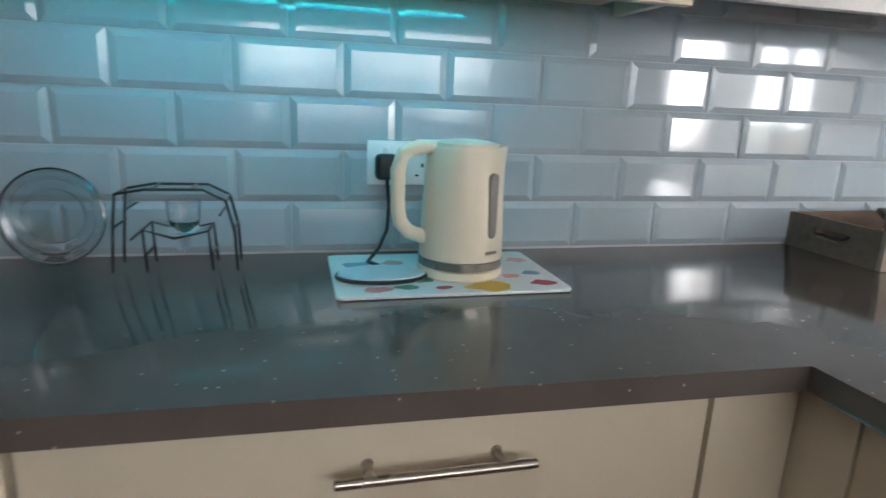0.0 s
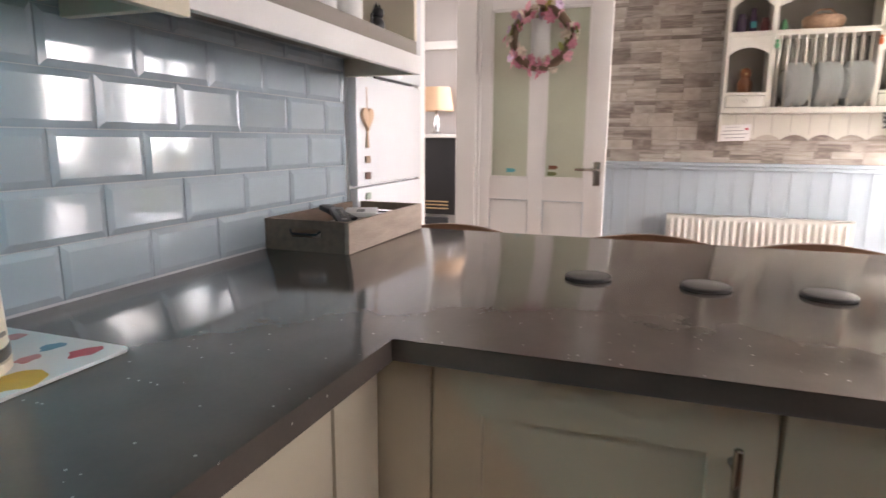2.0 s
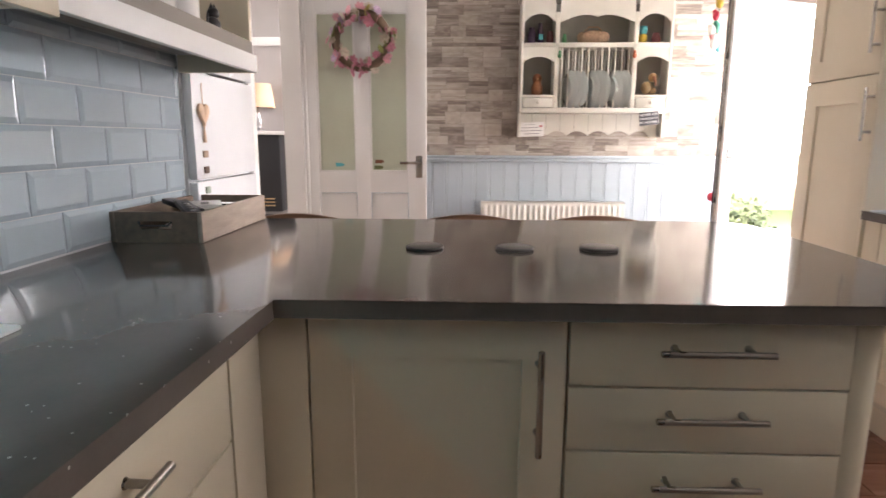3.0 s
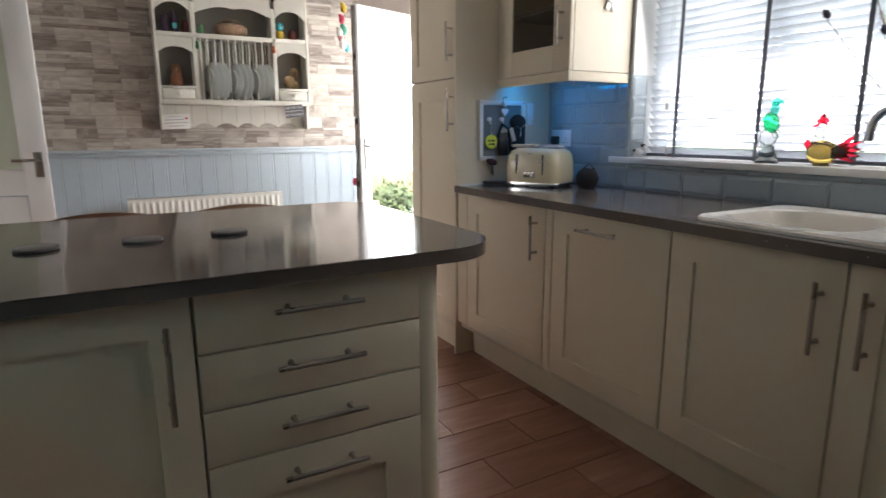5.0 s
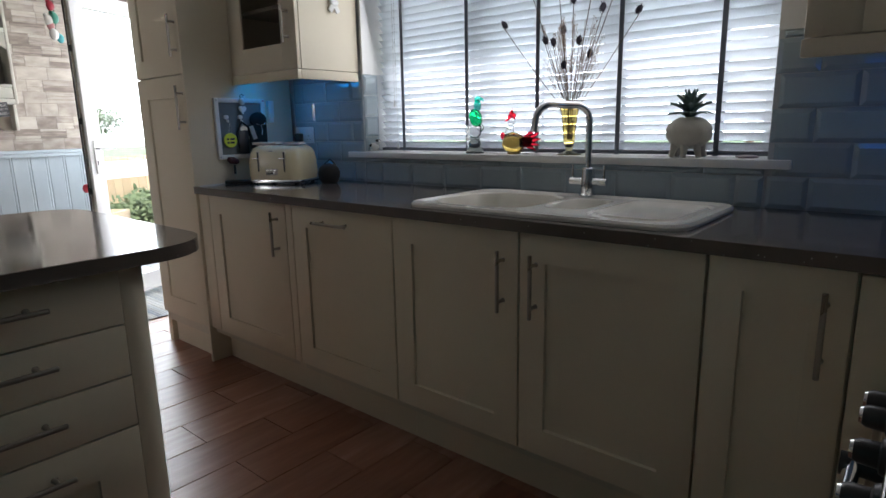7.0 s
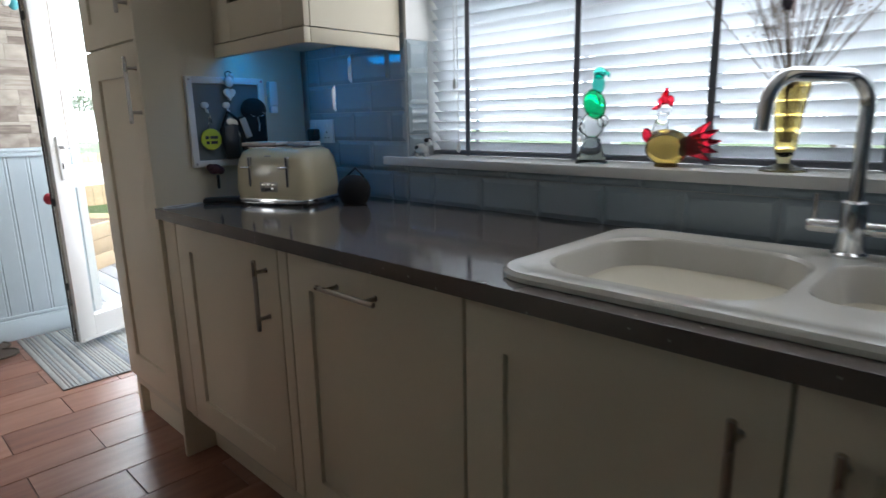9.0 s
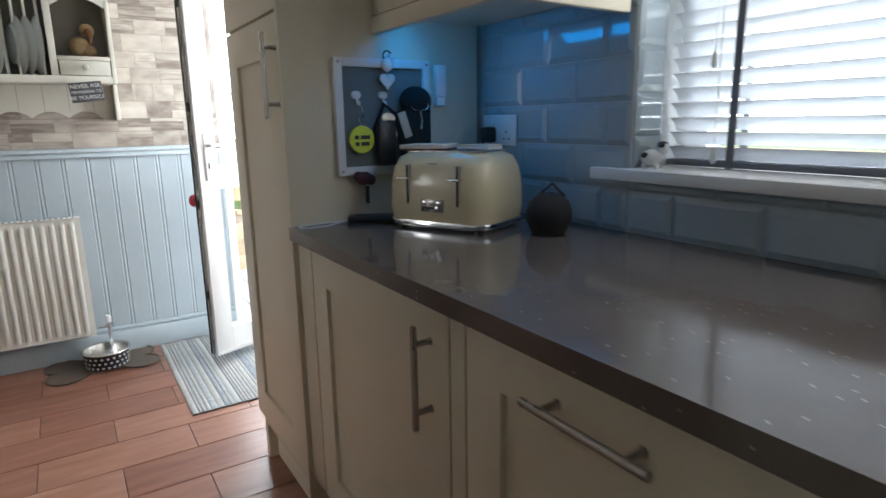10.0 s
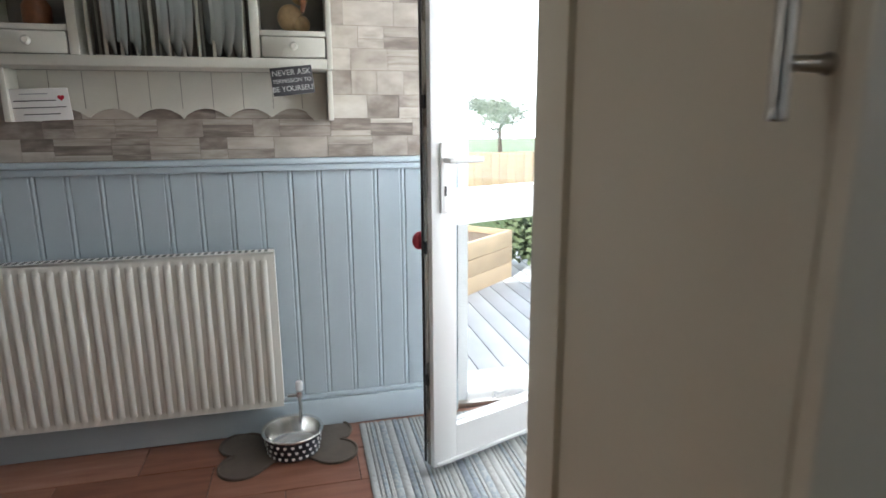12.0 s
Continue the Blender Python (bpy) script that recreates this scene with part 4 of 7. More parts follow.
part("ring", tube(bmesh.new(), [(0.0, -0.015, 0.036), (0.006, -0.016, 0.05), (0.004, -0.018, 0.07), (0.0, -0.02, 0.085), (-0.004, -0.018, 0.07), (-0.006, -0.016, 0.05)], 0.0014, 6, True), CHROME, tag, "steel split ring")


def key(bm, at, ang, ln=0.05):
    b2 = bmesh.new()
    lathe(b2, [(0.011, -0.001), (0.011, 0.001)], 16, (0, 0, 0), "y")
    box(b2, -0.0035, 0.0035, -0.001, 0.001, -ln, -0.009)
    box(b2, 0.0035, 0.006, -0.001, 0.001, -ln, -ln + 0.012)
    turned(b2, Matrix.Translation(at) @ pose(0, 0, 0, 0, ang))
    me = bpy.data.meshes.new("tmp")
    b2.to_mesh(me)
    b2.free()
    bm.from_mesh(me)
    bpy.data.meshes.remove(me)


bunch = thing("key_bunch", "bunch of dark keys and fobs on the memo board", "keys", on_board(-1.225, 1.205))
for k, (dx, dz, a_) in enumerate(((0.0, -0.02, 8), (0.012, -0.025, -14), (-0.010, -0.022, 22))):
    bm = bmesh.new()
    key(bm, (dx, -0.014 - 0.004 * k, dz), a_)
    part("key", bm, STEEL, bunch)
part("leather_fob", block(-0.034, 0.022, -0.026, -0.012, -0.150, -0.030, 0.008), BLACK, bunch, "black leather fob")
part("lanyard", turned(block(0.018, 0.060, -0.024, -0.012, -0.160, -0.010, 0.009), pose(0, 0, 0, 0, -8)), FABRIC, bunch, "black woven lanyard")
part("strap", tube(bmesh.new(), [(-0.028, -0.016, -0.12), (-0.040, -0.018, -0.05), (-0.012, -0.020, 0.012), (0.030, -0.020, -0.02), (0.052, -0.018, -0.09)], 0.006, 8), FABRIC, bunch)
part("luggage_tag", turned(block(-0.012, 0.012, -0.030, -0.027, -0.075, -0.005, 0.001), pose(0.034, 0, -0.005, 0, -18)), surface("buff_card", (0.50, 0.42, 0.34), 0.8), bunch, "buff card tag")
cap = thing("black_cap", "small black peaked cap with a clear badge on the memo board", "cap", on_board(-1.318, 1.195))
bm = bmesh.new()
blob(bm, (-0.004, -0.014, 0.030), 0.047, (1.05, 0.5, 0.85))
box(bm, -0.044, 0.040, -0.028, -0.008, -0.100, 0.025, 0.010)
part("cloth", bm, FABRIC, cap)
bm = bmesh.new()
for dx in (-0.014, 0.014):
    tube(bm, [(dx + 0.012 * math.cos(a), -0.031, 0.016 + 0.010 * math.sin(a)) for a in (radians(30 * i) for i in range(12))], 0.0018, 6, True)
tube(bm, [(0, -0.030, 0.004), (0.004, -0.031, -0.02), (0, -0.032, -0.045)], 0.004, 8)
part("badge", bm, CHROME, cap, "bright metal badge")
heart = thing("heart_charm", "white heart charm on a hook over the memo board", "charm", on_board(-1.228, 1.278))


def heart_outline(s):
    out = []
    for i in range(36):
        t = 2 * math.pi * i / 36
        out.append((s * 16 * math.sin(t) ** 3 / 16, s * (13 * math.cos(t) - 5 * math.cos(2 * t) - 2 * math.cos(3 * t) - math.cos(4 * t)) / 16))
    return out


part("heart", turned(prism(bmesh.new(), heart_outline(0.022), 0.0, 0.008, 0.002), pose(0, -0.012, 0, 90)), CERAMIC, heart)
part("bird", blob(blob(bmesh.new(), (0, -0.018, 0.040), 0.017, (1, 0.7, 1.1)), (0.010, -0.018, 0.058), 0.010), CERAMIC, heart, "small white bird")
part("ring", tube(bmesh.new(), [(0.012 * math.cos(a), -0.02, 0.062 + 0.012 * math.sin(a)) for a in (radians(30 * i) for i in range(12))], 0.002, 6, True), BLACK, heart)
fob = thing("red_fob", "dark red fob hanging below the memo board", "key fob", on_board(-1.148, 1.025))
part("pompom", blob(blob(blob(bmesh.new(), (0, -0.018, 0), 0.022, (1.1, 0.6, 0.8)), (0.018, -0.02, -0.005), 0.014), (-0.016, -0.018, 0.006), 0.013), surface("dark_red_leather", (0.05, 0.010, 0.014), 0.6, vary=0.3, fine=120, bump=0.4), fob)
part("clip", block(0.003, 0.013, -0.022, -0.014, -0.068, -0.020, 0.003), BLACK, fob)
box_ = thing("door_sensor", "slim white plastic sensor on the larder's side", "sensor", pose(XP, -1.404, 1.268, 0, 0, -90))
part("body", block(-0.017, 0.017, -0.020, 0.0008, -0.030, 0.056, 0.004), UPVC, box_)
part("base", block(-0.015, 0.015, -0.017, 0.0, -0.056, -0.031, 0.004), UPVC, box_)

# blue strip lights below the wall cabinets
BLUE_LED = glow("blue_led", (0.01, 0.26, 1.0), 0.5)
TEAL_LED = glow("teal_led", (0.03, 0.85, 0.72), 6.0)


def strip(name, label, x0, x1, y, z, mat_, energy, color, m):
    s = thing(name, label, "strip light")
    part("rail", block(x0, x1, y - 0.008, y + 0.008, z, z + 0.007), UPVC, s)
    n_ = int((x1 - x0) / 0.035)
    for i in range(n_):
        x = x0 + (i + 0.5) * (x1 - x0) / n_
        part("led", block(x - 0.010, x + 0.010, y - 0.004, y + 0.004, z - 0.0025, z - 0.0005), mat_, s)
    lamp = area_lamp(name + "_glow", m, x1 - x0, 0.05, energy, color)


strip("strip_light", "blue LED strip light under the wall cabinet", 1.86, 2.22, -1.245, 1.425, BLUE_LED, 0.25, (0.0, 0.32, 0.90), pose(2.04, -1.265, 1.418, -25))
strip("strip_light", "teal LED strip light under the tiled wall's cabinet", -0.18, 0.60, 1.43, 1.398, TEAL_LED, 0.24, (0.0, 0.55, 0.85), pose(0.21, 1.43, 1.393))
strip("strip_light", "blue LED strip light over the cooker corner", -0.95, -0.30, -1.262, 1.350, BLUE_LED, 0.10, (0.0, 0.24, 0.90), pose(-0.62, -1.262, 1.344, -25))
birdc = thing("hanging_bird", "small white bird ornament hung by the wall cabinet", "ornament", pose(1.702, -1.42, 1.74))
part("bird_body", blob(blob(bmesh.new(), (0, 0, 0), 0.018, (0.6, 1.5, 0.8)), (0, 0.022, 0.010), 0.010), CERAMIC, birdc)
part("thread", tube(bmesh.new(), [(0.004, 0, 0.01), (0.006, 0, 0.16)], 0.0008, 5), BLACK, birdc)
for a_ in (-30, 35):
    part("wing", turned(block(-0.003, 0.003, -0.012, 0.012, -0.045, 0.0, 0.002), pose(0, 0, -0.004, a_)), CERAMIC, birdc)


# ---- along the tiled wall ----
shelf = thing("display_shelf", "open cream display shelf with a white pelmet", "shelf unit", pose(1.36, 1.33, 0))
TAUPE = surface("taupe_board", (0.26, 0.23, 0.20), 0.6, vary=0.1, scale=8, bump=0.05)
part("pelmet", block(-0.495, 0.495, -0.012, 0.008, 1.395, 1.450, 0.003), WHITE, shelf, "white pelmet board")
part("pelmet_end", block(-0.495, -0.475, 0.009, 0.245, 1.395, 1.450, 0.002), CREAM_IN, shelf)
part("pelmet_end", block(0.475, 0.495, 0.009, 0.245, 1.395, 1.450, 0.002), CREAM_IN, shelf)
part("bottom_board", block(-0.49, 0.49, 0.0, 0.246, 1.452, 1.492, 0.002), TAUPE, shelf, "taupe bottom board")
part("side_panel", block(0.470, 0.490, 0.0, 0.246, 1.493, 2.10, 0.002), CREAM, shelf)
part("side_panel", block(-0.490, -0.470, 0.0, 0.246, 1.493, 2.10, 0.002), CREAM, shelf)
part("top_board", block(-0.49, 0.49, 0.0, 0.246, 2.101, 2.125, 0.002), CREAM, shelf)
part("middle_board", block(-0.469, 0.469, 0.02, 0.246, 1.78, 1.80, 0.002), CREAM, shelf)
cat_ = thing("cat_figure", "small black cat figure on the display shelf", "figurine", pose(1.72, 1.40, 1.493))
bm = bmesh.new()
blob(bm, (0, 0, 0.026), 0.027, (1.0, 0.8, 1.0))
blob(bm, (0.004, 0, 0.062), 0.018)
for dx in (-0.008, 0.014):
    tube(bm, [(dx, 0, 0.074), (dx, 0, 0.090)], 0.006, 8, radii=[0.007, 0.001])
tube(bm, [(-0.024, 0, 0.01), (-0.04, 0, 0.03), (-0.036, 0, 0.055)], 0.004, 8)
part("body", bm, BLACK, cat_)
for k, x_ in enumerate((1.12, 1.27, 1.46, 1.60)):
    mug = thing("mug", "white mug standing on the display shelf", "mug", pose(x_, 1.43, 1.493, 0, 0, 40 * k), "mugs on the shelf")
    part("cup", lathe(bmesh.new(), [(0.034, 0), (0.040, 0.006), (0.040, 0.085), (0.037, 0.085), (0.036, 0.01), (0.002, 0.008)], 24), CERAMIC, mug)
    part("handle", tube(bmesh.new(), [(0.038, 0, 0.07), (0.060, 0, 0.065), (0.064, 0, 0.04), (0.052, 0, 0.02), (0.038, 0, 0.018)], 0.005, 8), CERAMIC, mug)
lc = thing("wall_cabinet", "cream wall cabinet over the kettle", "wall cabinet", pose(-0.10, 1.28, 0), "wall cabinets")
part("body", block(-0.93, 0.94, 0.021, 0.305, 1.415, 2.10, 0.001), CREAM_IN, lc)
# this pelmet is added to keep window light off the top tile row
part("pelmet", block(-0.93, 0.94, 0.0, 0.018, 1.372, 1.4145, 0.002), CREAM, lc, "cream light pelmet along the lower edge")
for i in range(3):
    leaf(lc, "door", -0.615 + 0.62 * i, 1.415, 0.614, 0.685, (-0.615 + 0.62 * i + 0.26, 1.55, True))

fridge = thing("fridge_freezer", "tall white fridge-freezer built into the wall", "fridge", pose(2.148, 1.560, 0))
part("body", block(-0.288, 0.288, 0.021, 0.029, 0.0, 2.02), UPVC, fridge)
FR = surface("white_enamel", (0.76, 0.77, 0.79), 0.25, vary=0.03, bump=0.0)
for z0, z1 in ((0.09, 1.036), (1.044, 1.404), (1.414, 2.02)):
    part("door", block(-0.286, 0.286, -0.012, 0.020, z0, z1, 0.006), FR, fridge)
part("handle", block(-0.16, 0.17, -0.022, -0.0125, 1.404, 1.413, 0.002), BLACK, fridge, "dark recessed grip")
hc = thing("hanging_heart", "peach wooden heart hanging on a ribbon from the fridge", "ornament", pose(1.925, 1.545, 1.27))
PEACH = surface("peach_wood", (0.62, 0.42, 0.28), 0.6, vary=0.15, bump=0.1)
part("heart", turned(prism(bmesh.new(), heart_outline(0.042), 0.0, 0.010, 0.002), pose(0, 0, 0, 90)), PEACH, hc)
part("ribbon", tube(bmesh.new(), [(0.0, -0.004, 0.025), (0.004, -0.002, 0.10)], 0.0015, 6), PEACH, hc)
part("tassel", tube(bmesh.new(), [(0, -0.004, -0.04), (0, -0.004, -0.10)], 0.004, 8, radii=[0.003, 0.007]), PEACH, hc)
for z_, c_ in ((1.075, (0.14, 0.08, 0.06)), (1.13, (0.42, 0.30, 0.22)), (1.005, (0.30, 0.36, 0.30))):
    mg = thing("fridge_magnet", "small brown square magnet on the fridge", "magnet", pose(1.932, 1.5475, z_), "fridge magnets")
    part("tile", block(-0.018, 0.018, -0.006, 0.0, -0.012, 0.012, 0.002), surface("magnet_face", c_, 0.5, vary=0.3, scale=60), mg)

socket("wall_socket", pose(0.445, N - 0.009, 1.092), "white double wall socket behind the kettle")
MATM = surface("printed_mat", (0.66, 0.70, 0.70), 0.35, vary=0.06)
mat_ob = thing("worktop_saver", "glass worktop saver printed with bright flowers", "worktop saver", pose(0.49, 1.415, TOP))
bm = bmesh.new()
prism(bm, rounded(-0.197, 0.197, -0.132, 0.125, 0.012), 0.001, 0.0055, 0.001)
part("glass_plate", bm, MATM, mat_ob)
rng = random.Random(3)
cols = [("red_print", (0.50, 0.03, 0.06)), ("yellow_print", (0.62, 0.40, 0.03)), ("blue_print", (0.08, 0.28, 0.42)), ("pink_print", (0.60, 0.25, 0.25)), ("green_print", (0.06, 0.28, 0.20))]
inks = [surface(n_, c_, 0.35, vary=0.15, scale=40) for n_, c_ in cols]
spots = [(0.16, -0.09, 0.026, 0), (0.115, -0.045, 0.020, 3), (0.16, -0.03, 0.020, 2), (0.06, -0.10, 0.045, 1), (0.10, 0.03, 0.026, 0), (0.165, 0.06, 0.024, 3), (-0.02, -0.10, 0.016, 0), (-0.08, -0.09, 0.022, 4), (-0.13, -0.10, 0.026, 3), (-0.165, -0.04, 0.022, 2), (-0.05, -0.05, 0.030, 4), (-0.15, 0.05, 0.030, 2), (-0.08, 0.06, 0.024, 3), (0.0, 0.08, 0.026, 1), (0.05, 0.09, 0.02, 0)]
for x_, y_, r_, c_ in spots:
    petals = [(x_ + r_ * (0.85 + 0.13 * math.cos(3 * t + x_ * 50) + 0.09 * math.cos(4 * t + y_ * 70)) * math.cos(t), y_ + 0.7 * r_ * (0.85 + 0.13 * math.cos(2 * t + x_ * 50) + 0.10 * math.cos(5 * t + y_ * 40)) * math.sin(t)) for t in (2 * math.pi * k / 30 for k in range(30))]
    part("printed_flower", prism(bmesh.new(), petals, 0.0056, 0.0060), inks[c_], mat_ob)

KX, KY = 0.520, 1.405
KC = surface("cream_plastic", (0.80, 0.73, 0.58), 0.30, vary=0.03, bump=0.0, coat=0.15)
kettle = thing("kettle", "cream jug kettle with a steel band and water gauge", "kettle", pose(KX, KY, TOP + 0.006, 0, 0, 8))
bm = bmesh.new()
lathe(bm, [(0.072, 0.0), (0.076, 0.004), (0.076, 0.016), (0.070, 0.018)], 36)
part("base", bm, KC, kettle)
bm = bmesh.new()
lathe(bm, [(0.0755, 0.019), (0.0755, 0.033), (0.0735, 0.034)], 36)
part("steel_band", bm, STEEL, kettle, "brushed steel band")
bm = bmesh.new()
prof = [(0.0745, 0.034), (0.0735, 0.07), (0.0705, 0.13), (0.0665, 0.19), (0.0635, 0.218), (0.060, 0.224)]
rings = []
for r_, z_ in prof:
    ring = []
    for i in range(40):
        t = 2 * math.pi * i / 40
        spout = 0.018 * max(0, math.cos(t)) ** 10 * max(0, (z_ - 0.15) / 0.074)
        ring.append(bm.verts.new(((r_ + spout) * math.cos(t), r_ * math.sin(t), z_ + 0.2 * spout)))
    rings.append(ring)
for a, b in zip(rings, rings[1:]):
    for i in range(40):
        bm.faces.new((a[i], a[(i + 1) % 40], b[(i + 1) % 40], b[i]))
bm.faces.new(rings[-1])
part("jug", bm, KC, kettle)
bm = bmesh.new()
lathe(bm, [(0.058, 0.224), (0.057, 0.230), (0.046, 0.233), (0.014, 0.236), (0.004, 0.2365)], 32)
part("lid", bm, KC, kettle, "domed cream lid")
bm = bmesh.new()
tube(bm, [(-0.050, 0, 0.222), (-0.085, 0, 0.222), (-0.112, 0, 0.210), (-0.120, 0, 0.185), (-0.119, 0, 0.12), (-0.114, 0, 0.095), (-0.098, 0, 0.078), (-0.066, 0, 0.066)], 0.0125, 14)
part("handle", bm, KC, kettle, "cream loop handle")
bm = bmesh.new()
prism(bm, rounded(-0.0085, 0.0085, 0.075, 0.185, 0.008), -0.004, 0.003, 0.001)
g = part("water_gauge", turned(bm, Matrix.Translation((0.026, -0.0665, 0)) @ pose(0, 0, 0, 90, 0, 20)), surface("grey_gauge", (0.30, 0.28, 0.26), 0.15, vary=0.1), kettle, "grey water gauge")
part("maker_plate", turned(block(-0.012, 0.012, -0.0015, 0.001, 0.048, 0.053), Matrix.Translation((0.026, -0.0695, 0)) @ pose(0, 0, 0, 0, 0, 20)), STEEL, kettle)
plug = thing("plug", "black mains plug with its lead behind the kettle", "plug", pose(0.408, N - 0.018, 1.085))
part("body", block(-0.023, 0.023, -0.032, 0.0, -0.024, 0.026, 0.010, 3), BLACK, plug)
part("lead", tube(bmesh.new(), [(0, -0.018, -0.02), (0.004, -0.022, -0.07), (0.0, -0.03, -0.12), (-0.02, -0.06, -0.150), (-0.045, -0.10, -0.1645), (-0.02, -0.15, -0.1650), (0.03, -0.165, -0.1650)], 0.0038, 8), BLACK, plug)
PRESS = surface("pale_blue_plate", (0.42, 0.60, 0.68), 0.3, vary=0.08)
tr = thing("spoon_rest", "pale blue oval dish beside the kettle", "dish", pose(0.375, 1.375, TOP + 0.0062))
bm = bmesh.new()
prism(bm, [(0.075 * math.cos(t), 0.045 * math.sin(t)) for t in (2 * math.pi * k / 32 for k in range(32))], 0.0, 0.012, 0.004)
part("rim", bm, PRESS, tr)
part("dark_edge", tube(bmesh.new(), [(0.076 * math.cos(t), 0.046 * math.sin(t), 0.006) for t in (2 * math.pi * k / 40 for k in range(40))], 0.0035, 8, True), BLACK, tr, "dark lower edge")

gp = thing("glass_platter", "clear cut-glass platter standing against the tiles", "platter", pose(-0.165, 1.525, TOP, -8))
bm = bmesh.new()
lathe(bm, [(0.002, 0.0), (0.055, 0.001), (0.062, -0.004), (0.078, -0.010), (0.083, -0.010), (0.080, -0.004), (0.062, 0.003), (0.002, 0.004)], 40, (0, 0, 0.086), "y", cap=False)
part("plate", bm, CLEAR, gp)
for r_ in (0.048, 0.066, 0.079):
    part("cut_ring", tube(bmesh.new(), [(r_ * math.cos(t), -0.006 if r_ > 0.06 else 0.0, 0.086 + r_ * math.sin(t)) for t in (2 * math.pi * k / 44 for k in range(44))], 0.0025, 6, True), CLEAR, gp)
WIRE = surface("black_wire", (0.012, 0.013, 0.015), 0.35, vary=0.1)
er = thing("wire_egg_rack", "black wire animal-shaped rack beside the platter", "rack", pose(0.035, 1.500, TOP))
for y_ in (-0.035, 0.035):
    part("side_wire", tube(bmesh.new(), [(-0.098, y_, 0.0025), (-0.090, y_, 0.10), (-0.085, y_, 0.135), (-0.04, y_, 0.143), (0.05, y_, 0.143), (0.085, y_, 0.125), (0.098, y_, 0.07), (0.10, y_, 0.0025)], 0.0026, 8), WIRE, er)
    part("side_wire", tube(bmesh.new(), [(-0.045, y_, 0.0025), (-0.048, y_, 0.075), (0.0, y_, 0.060), (0.055, y_, 0.072), (0.06, y_, 0.0025)], 0.0026, 8), WIRE, er)
for x_, z_ in ((-0.085, 0.135), (-0.03, 0.143), (0.03, 0.143), (0.085, 0.125), (-0.09, 0.08), (0.097, 0.075), (-0.048, 0.075), (0.055, 0.072), (-0.07, 0.11), (-0.065, 0.06), (0.075, 0.10), (-0.047, 0.03), (0.06, 0.03)):
    part("cross_wire", tube(bmesh.new(), [(x_, -0.037, z_), (x_, 0.037, z_)], 0.0022, 8), WIRE, er)
part("glass_cup", lathe(bmesh.new(), [(0.020, 0.062), (0.026, 0.085), (0.028, 0.118), (0.026, 0.118), (0.024, 0.085), (0.004, 0.066)], 20, (0.012, 0, 0)), CLEAR, er)

# wooden tray with odds and ends
WOODG = surface("weathered_wood", (0.22, 0.16, 0.12), 0.75, vary=0.3, scale=9, fine=60, bump=0.25, stretch=(1, 6, 6))
WOODL = surface("pale_weathered_wood", (0.40, 0.32, 0.26), 0.75, vary=0.25, scale=9, fine=60, bump=0.25, stretch=(1, 6, 6))
tray = thing("wooden_tray", "rustic wooden tray box with cut-out handles", "tray", pose(1.645, 1.457, TOP))
lx, ly, hh = 0.248, 0.126, 0.082
part("front_board", block(-lx, lx, -ly, -ly + 0.014, 0.0, hh, 0.002), WOODL, tray, "pale planed front board")
part("back_board", block(-lx, lx, ly - 0.014, ly, 0.0, hh, 0.002), WOODG, tray)
for sx in (-1, 1):
    bm = bmesh.new()
    x0, x1 = (-lx + 0.0005, -lx + 0.014) if sx < 0 else (lx - 0.014, lx - 0.0005)
    y0, y1 = -ly + 0.0145, ly - 0.0145
    box(bm, x0, x1, y0, y1, 0.0, 0.036)
    box(bm, x0, x1, y0, y1, 0.058, hh)
    box(bm, x0, x1, y0, -0.042, 0.036, 0.058)
    box(bm, x0, x1, 0.042, y1, 0.036, 0.058)
    part("end_board", bm, WOODG, tray)
    part("handle", tube(bmesh.new(), [(sx * (lx + 0.002), -0.045, 0.056), (sx * (lx + 0.010), -0.036, 0.047), (sx * (lx + 0.010), 0.036, 0.047), (sx * (lx + 0.002), 0.045, 0.056)], 0.003, 8), WIRE, tray, "dark iron handle")
part("floor_board", block(-lx + 0.0145, lx - 0.0145, -ly + 0.0145, ly - 0.0145, 0.001, 0.009), WOODG, tray)
for a_, x_, y_, z_, m_ in ((12, -0.05, 0.02, 0.012, NOTE), (-20, 0.06, -0.01, 0.028, WHITE), (6, 0.02, 0.0, 0.042, NOTE), (24, 0.10, 0.02, 0.058, WHITE)):
    pap = thing("letter", "folded letter lying in the wooden tray", "letter", pose(1.645 + x_, 1.457 + y_, TOP + z_, 0, 0, a_), "letters in the tray")
    part("sheet", block(-0.075, 0.075, -0.05, 0.05, 0, 0.012, 0.002), m_, pap)
    part("print", block(-0.05, 0.02, -0.012, 0.012, 0.0121, 0.0126), BLACK, pap)
for x_, y_, a_ in ((-0.10, -0.02, 40), (-0.03, 0.03, 62)):
    rem = thing("remote_control", "black remote control leaning in the wooden tray", "remote control", pose(1.645 + x_, 1.457 + y_, TOP + 0.066, 0, -10, a_), "remotes in the tray")
    part("case", block(-0.075, 0.075, -0.02, 0.02, 0, 0.017, 0.005), BLACK, rem)
    for i in range(5):
        part("button", block(-0.055 + 0.022 * i, -0.045 + 0.022 * i, -0.008, 0.008, 0.0168, 0.0185, 0.001), surface("grey_button", (0.3, 0.3, 0.3), 0.5) if i == 0 and x_ < -0.05 else STEEL, rem)

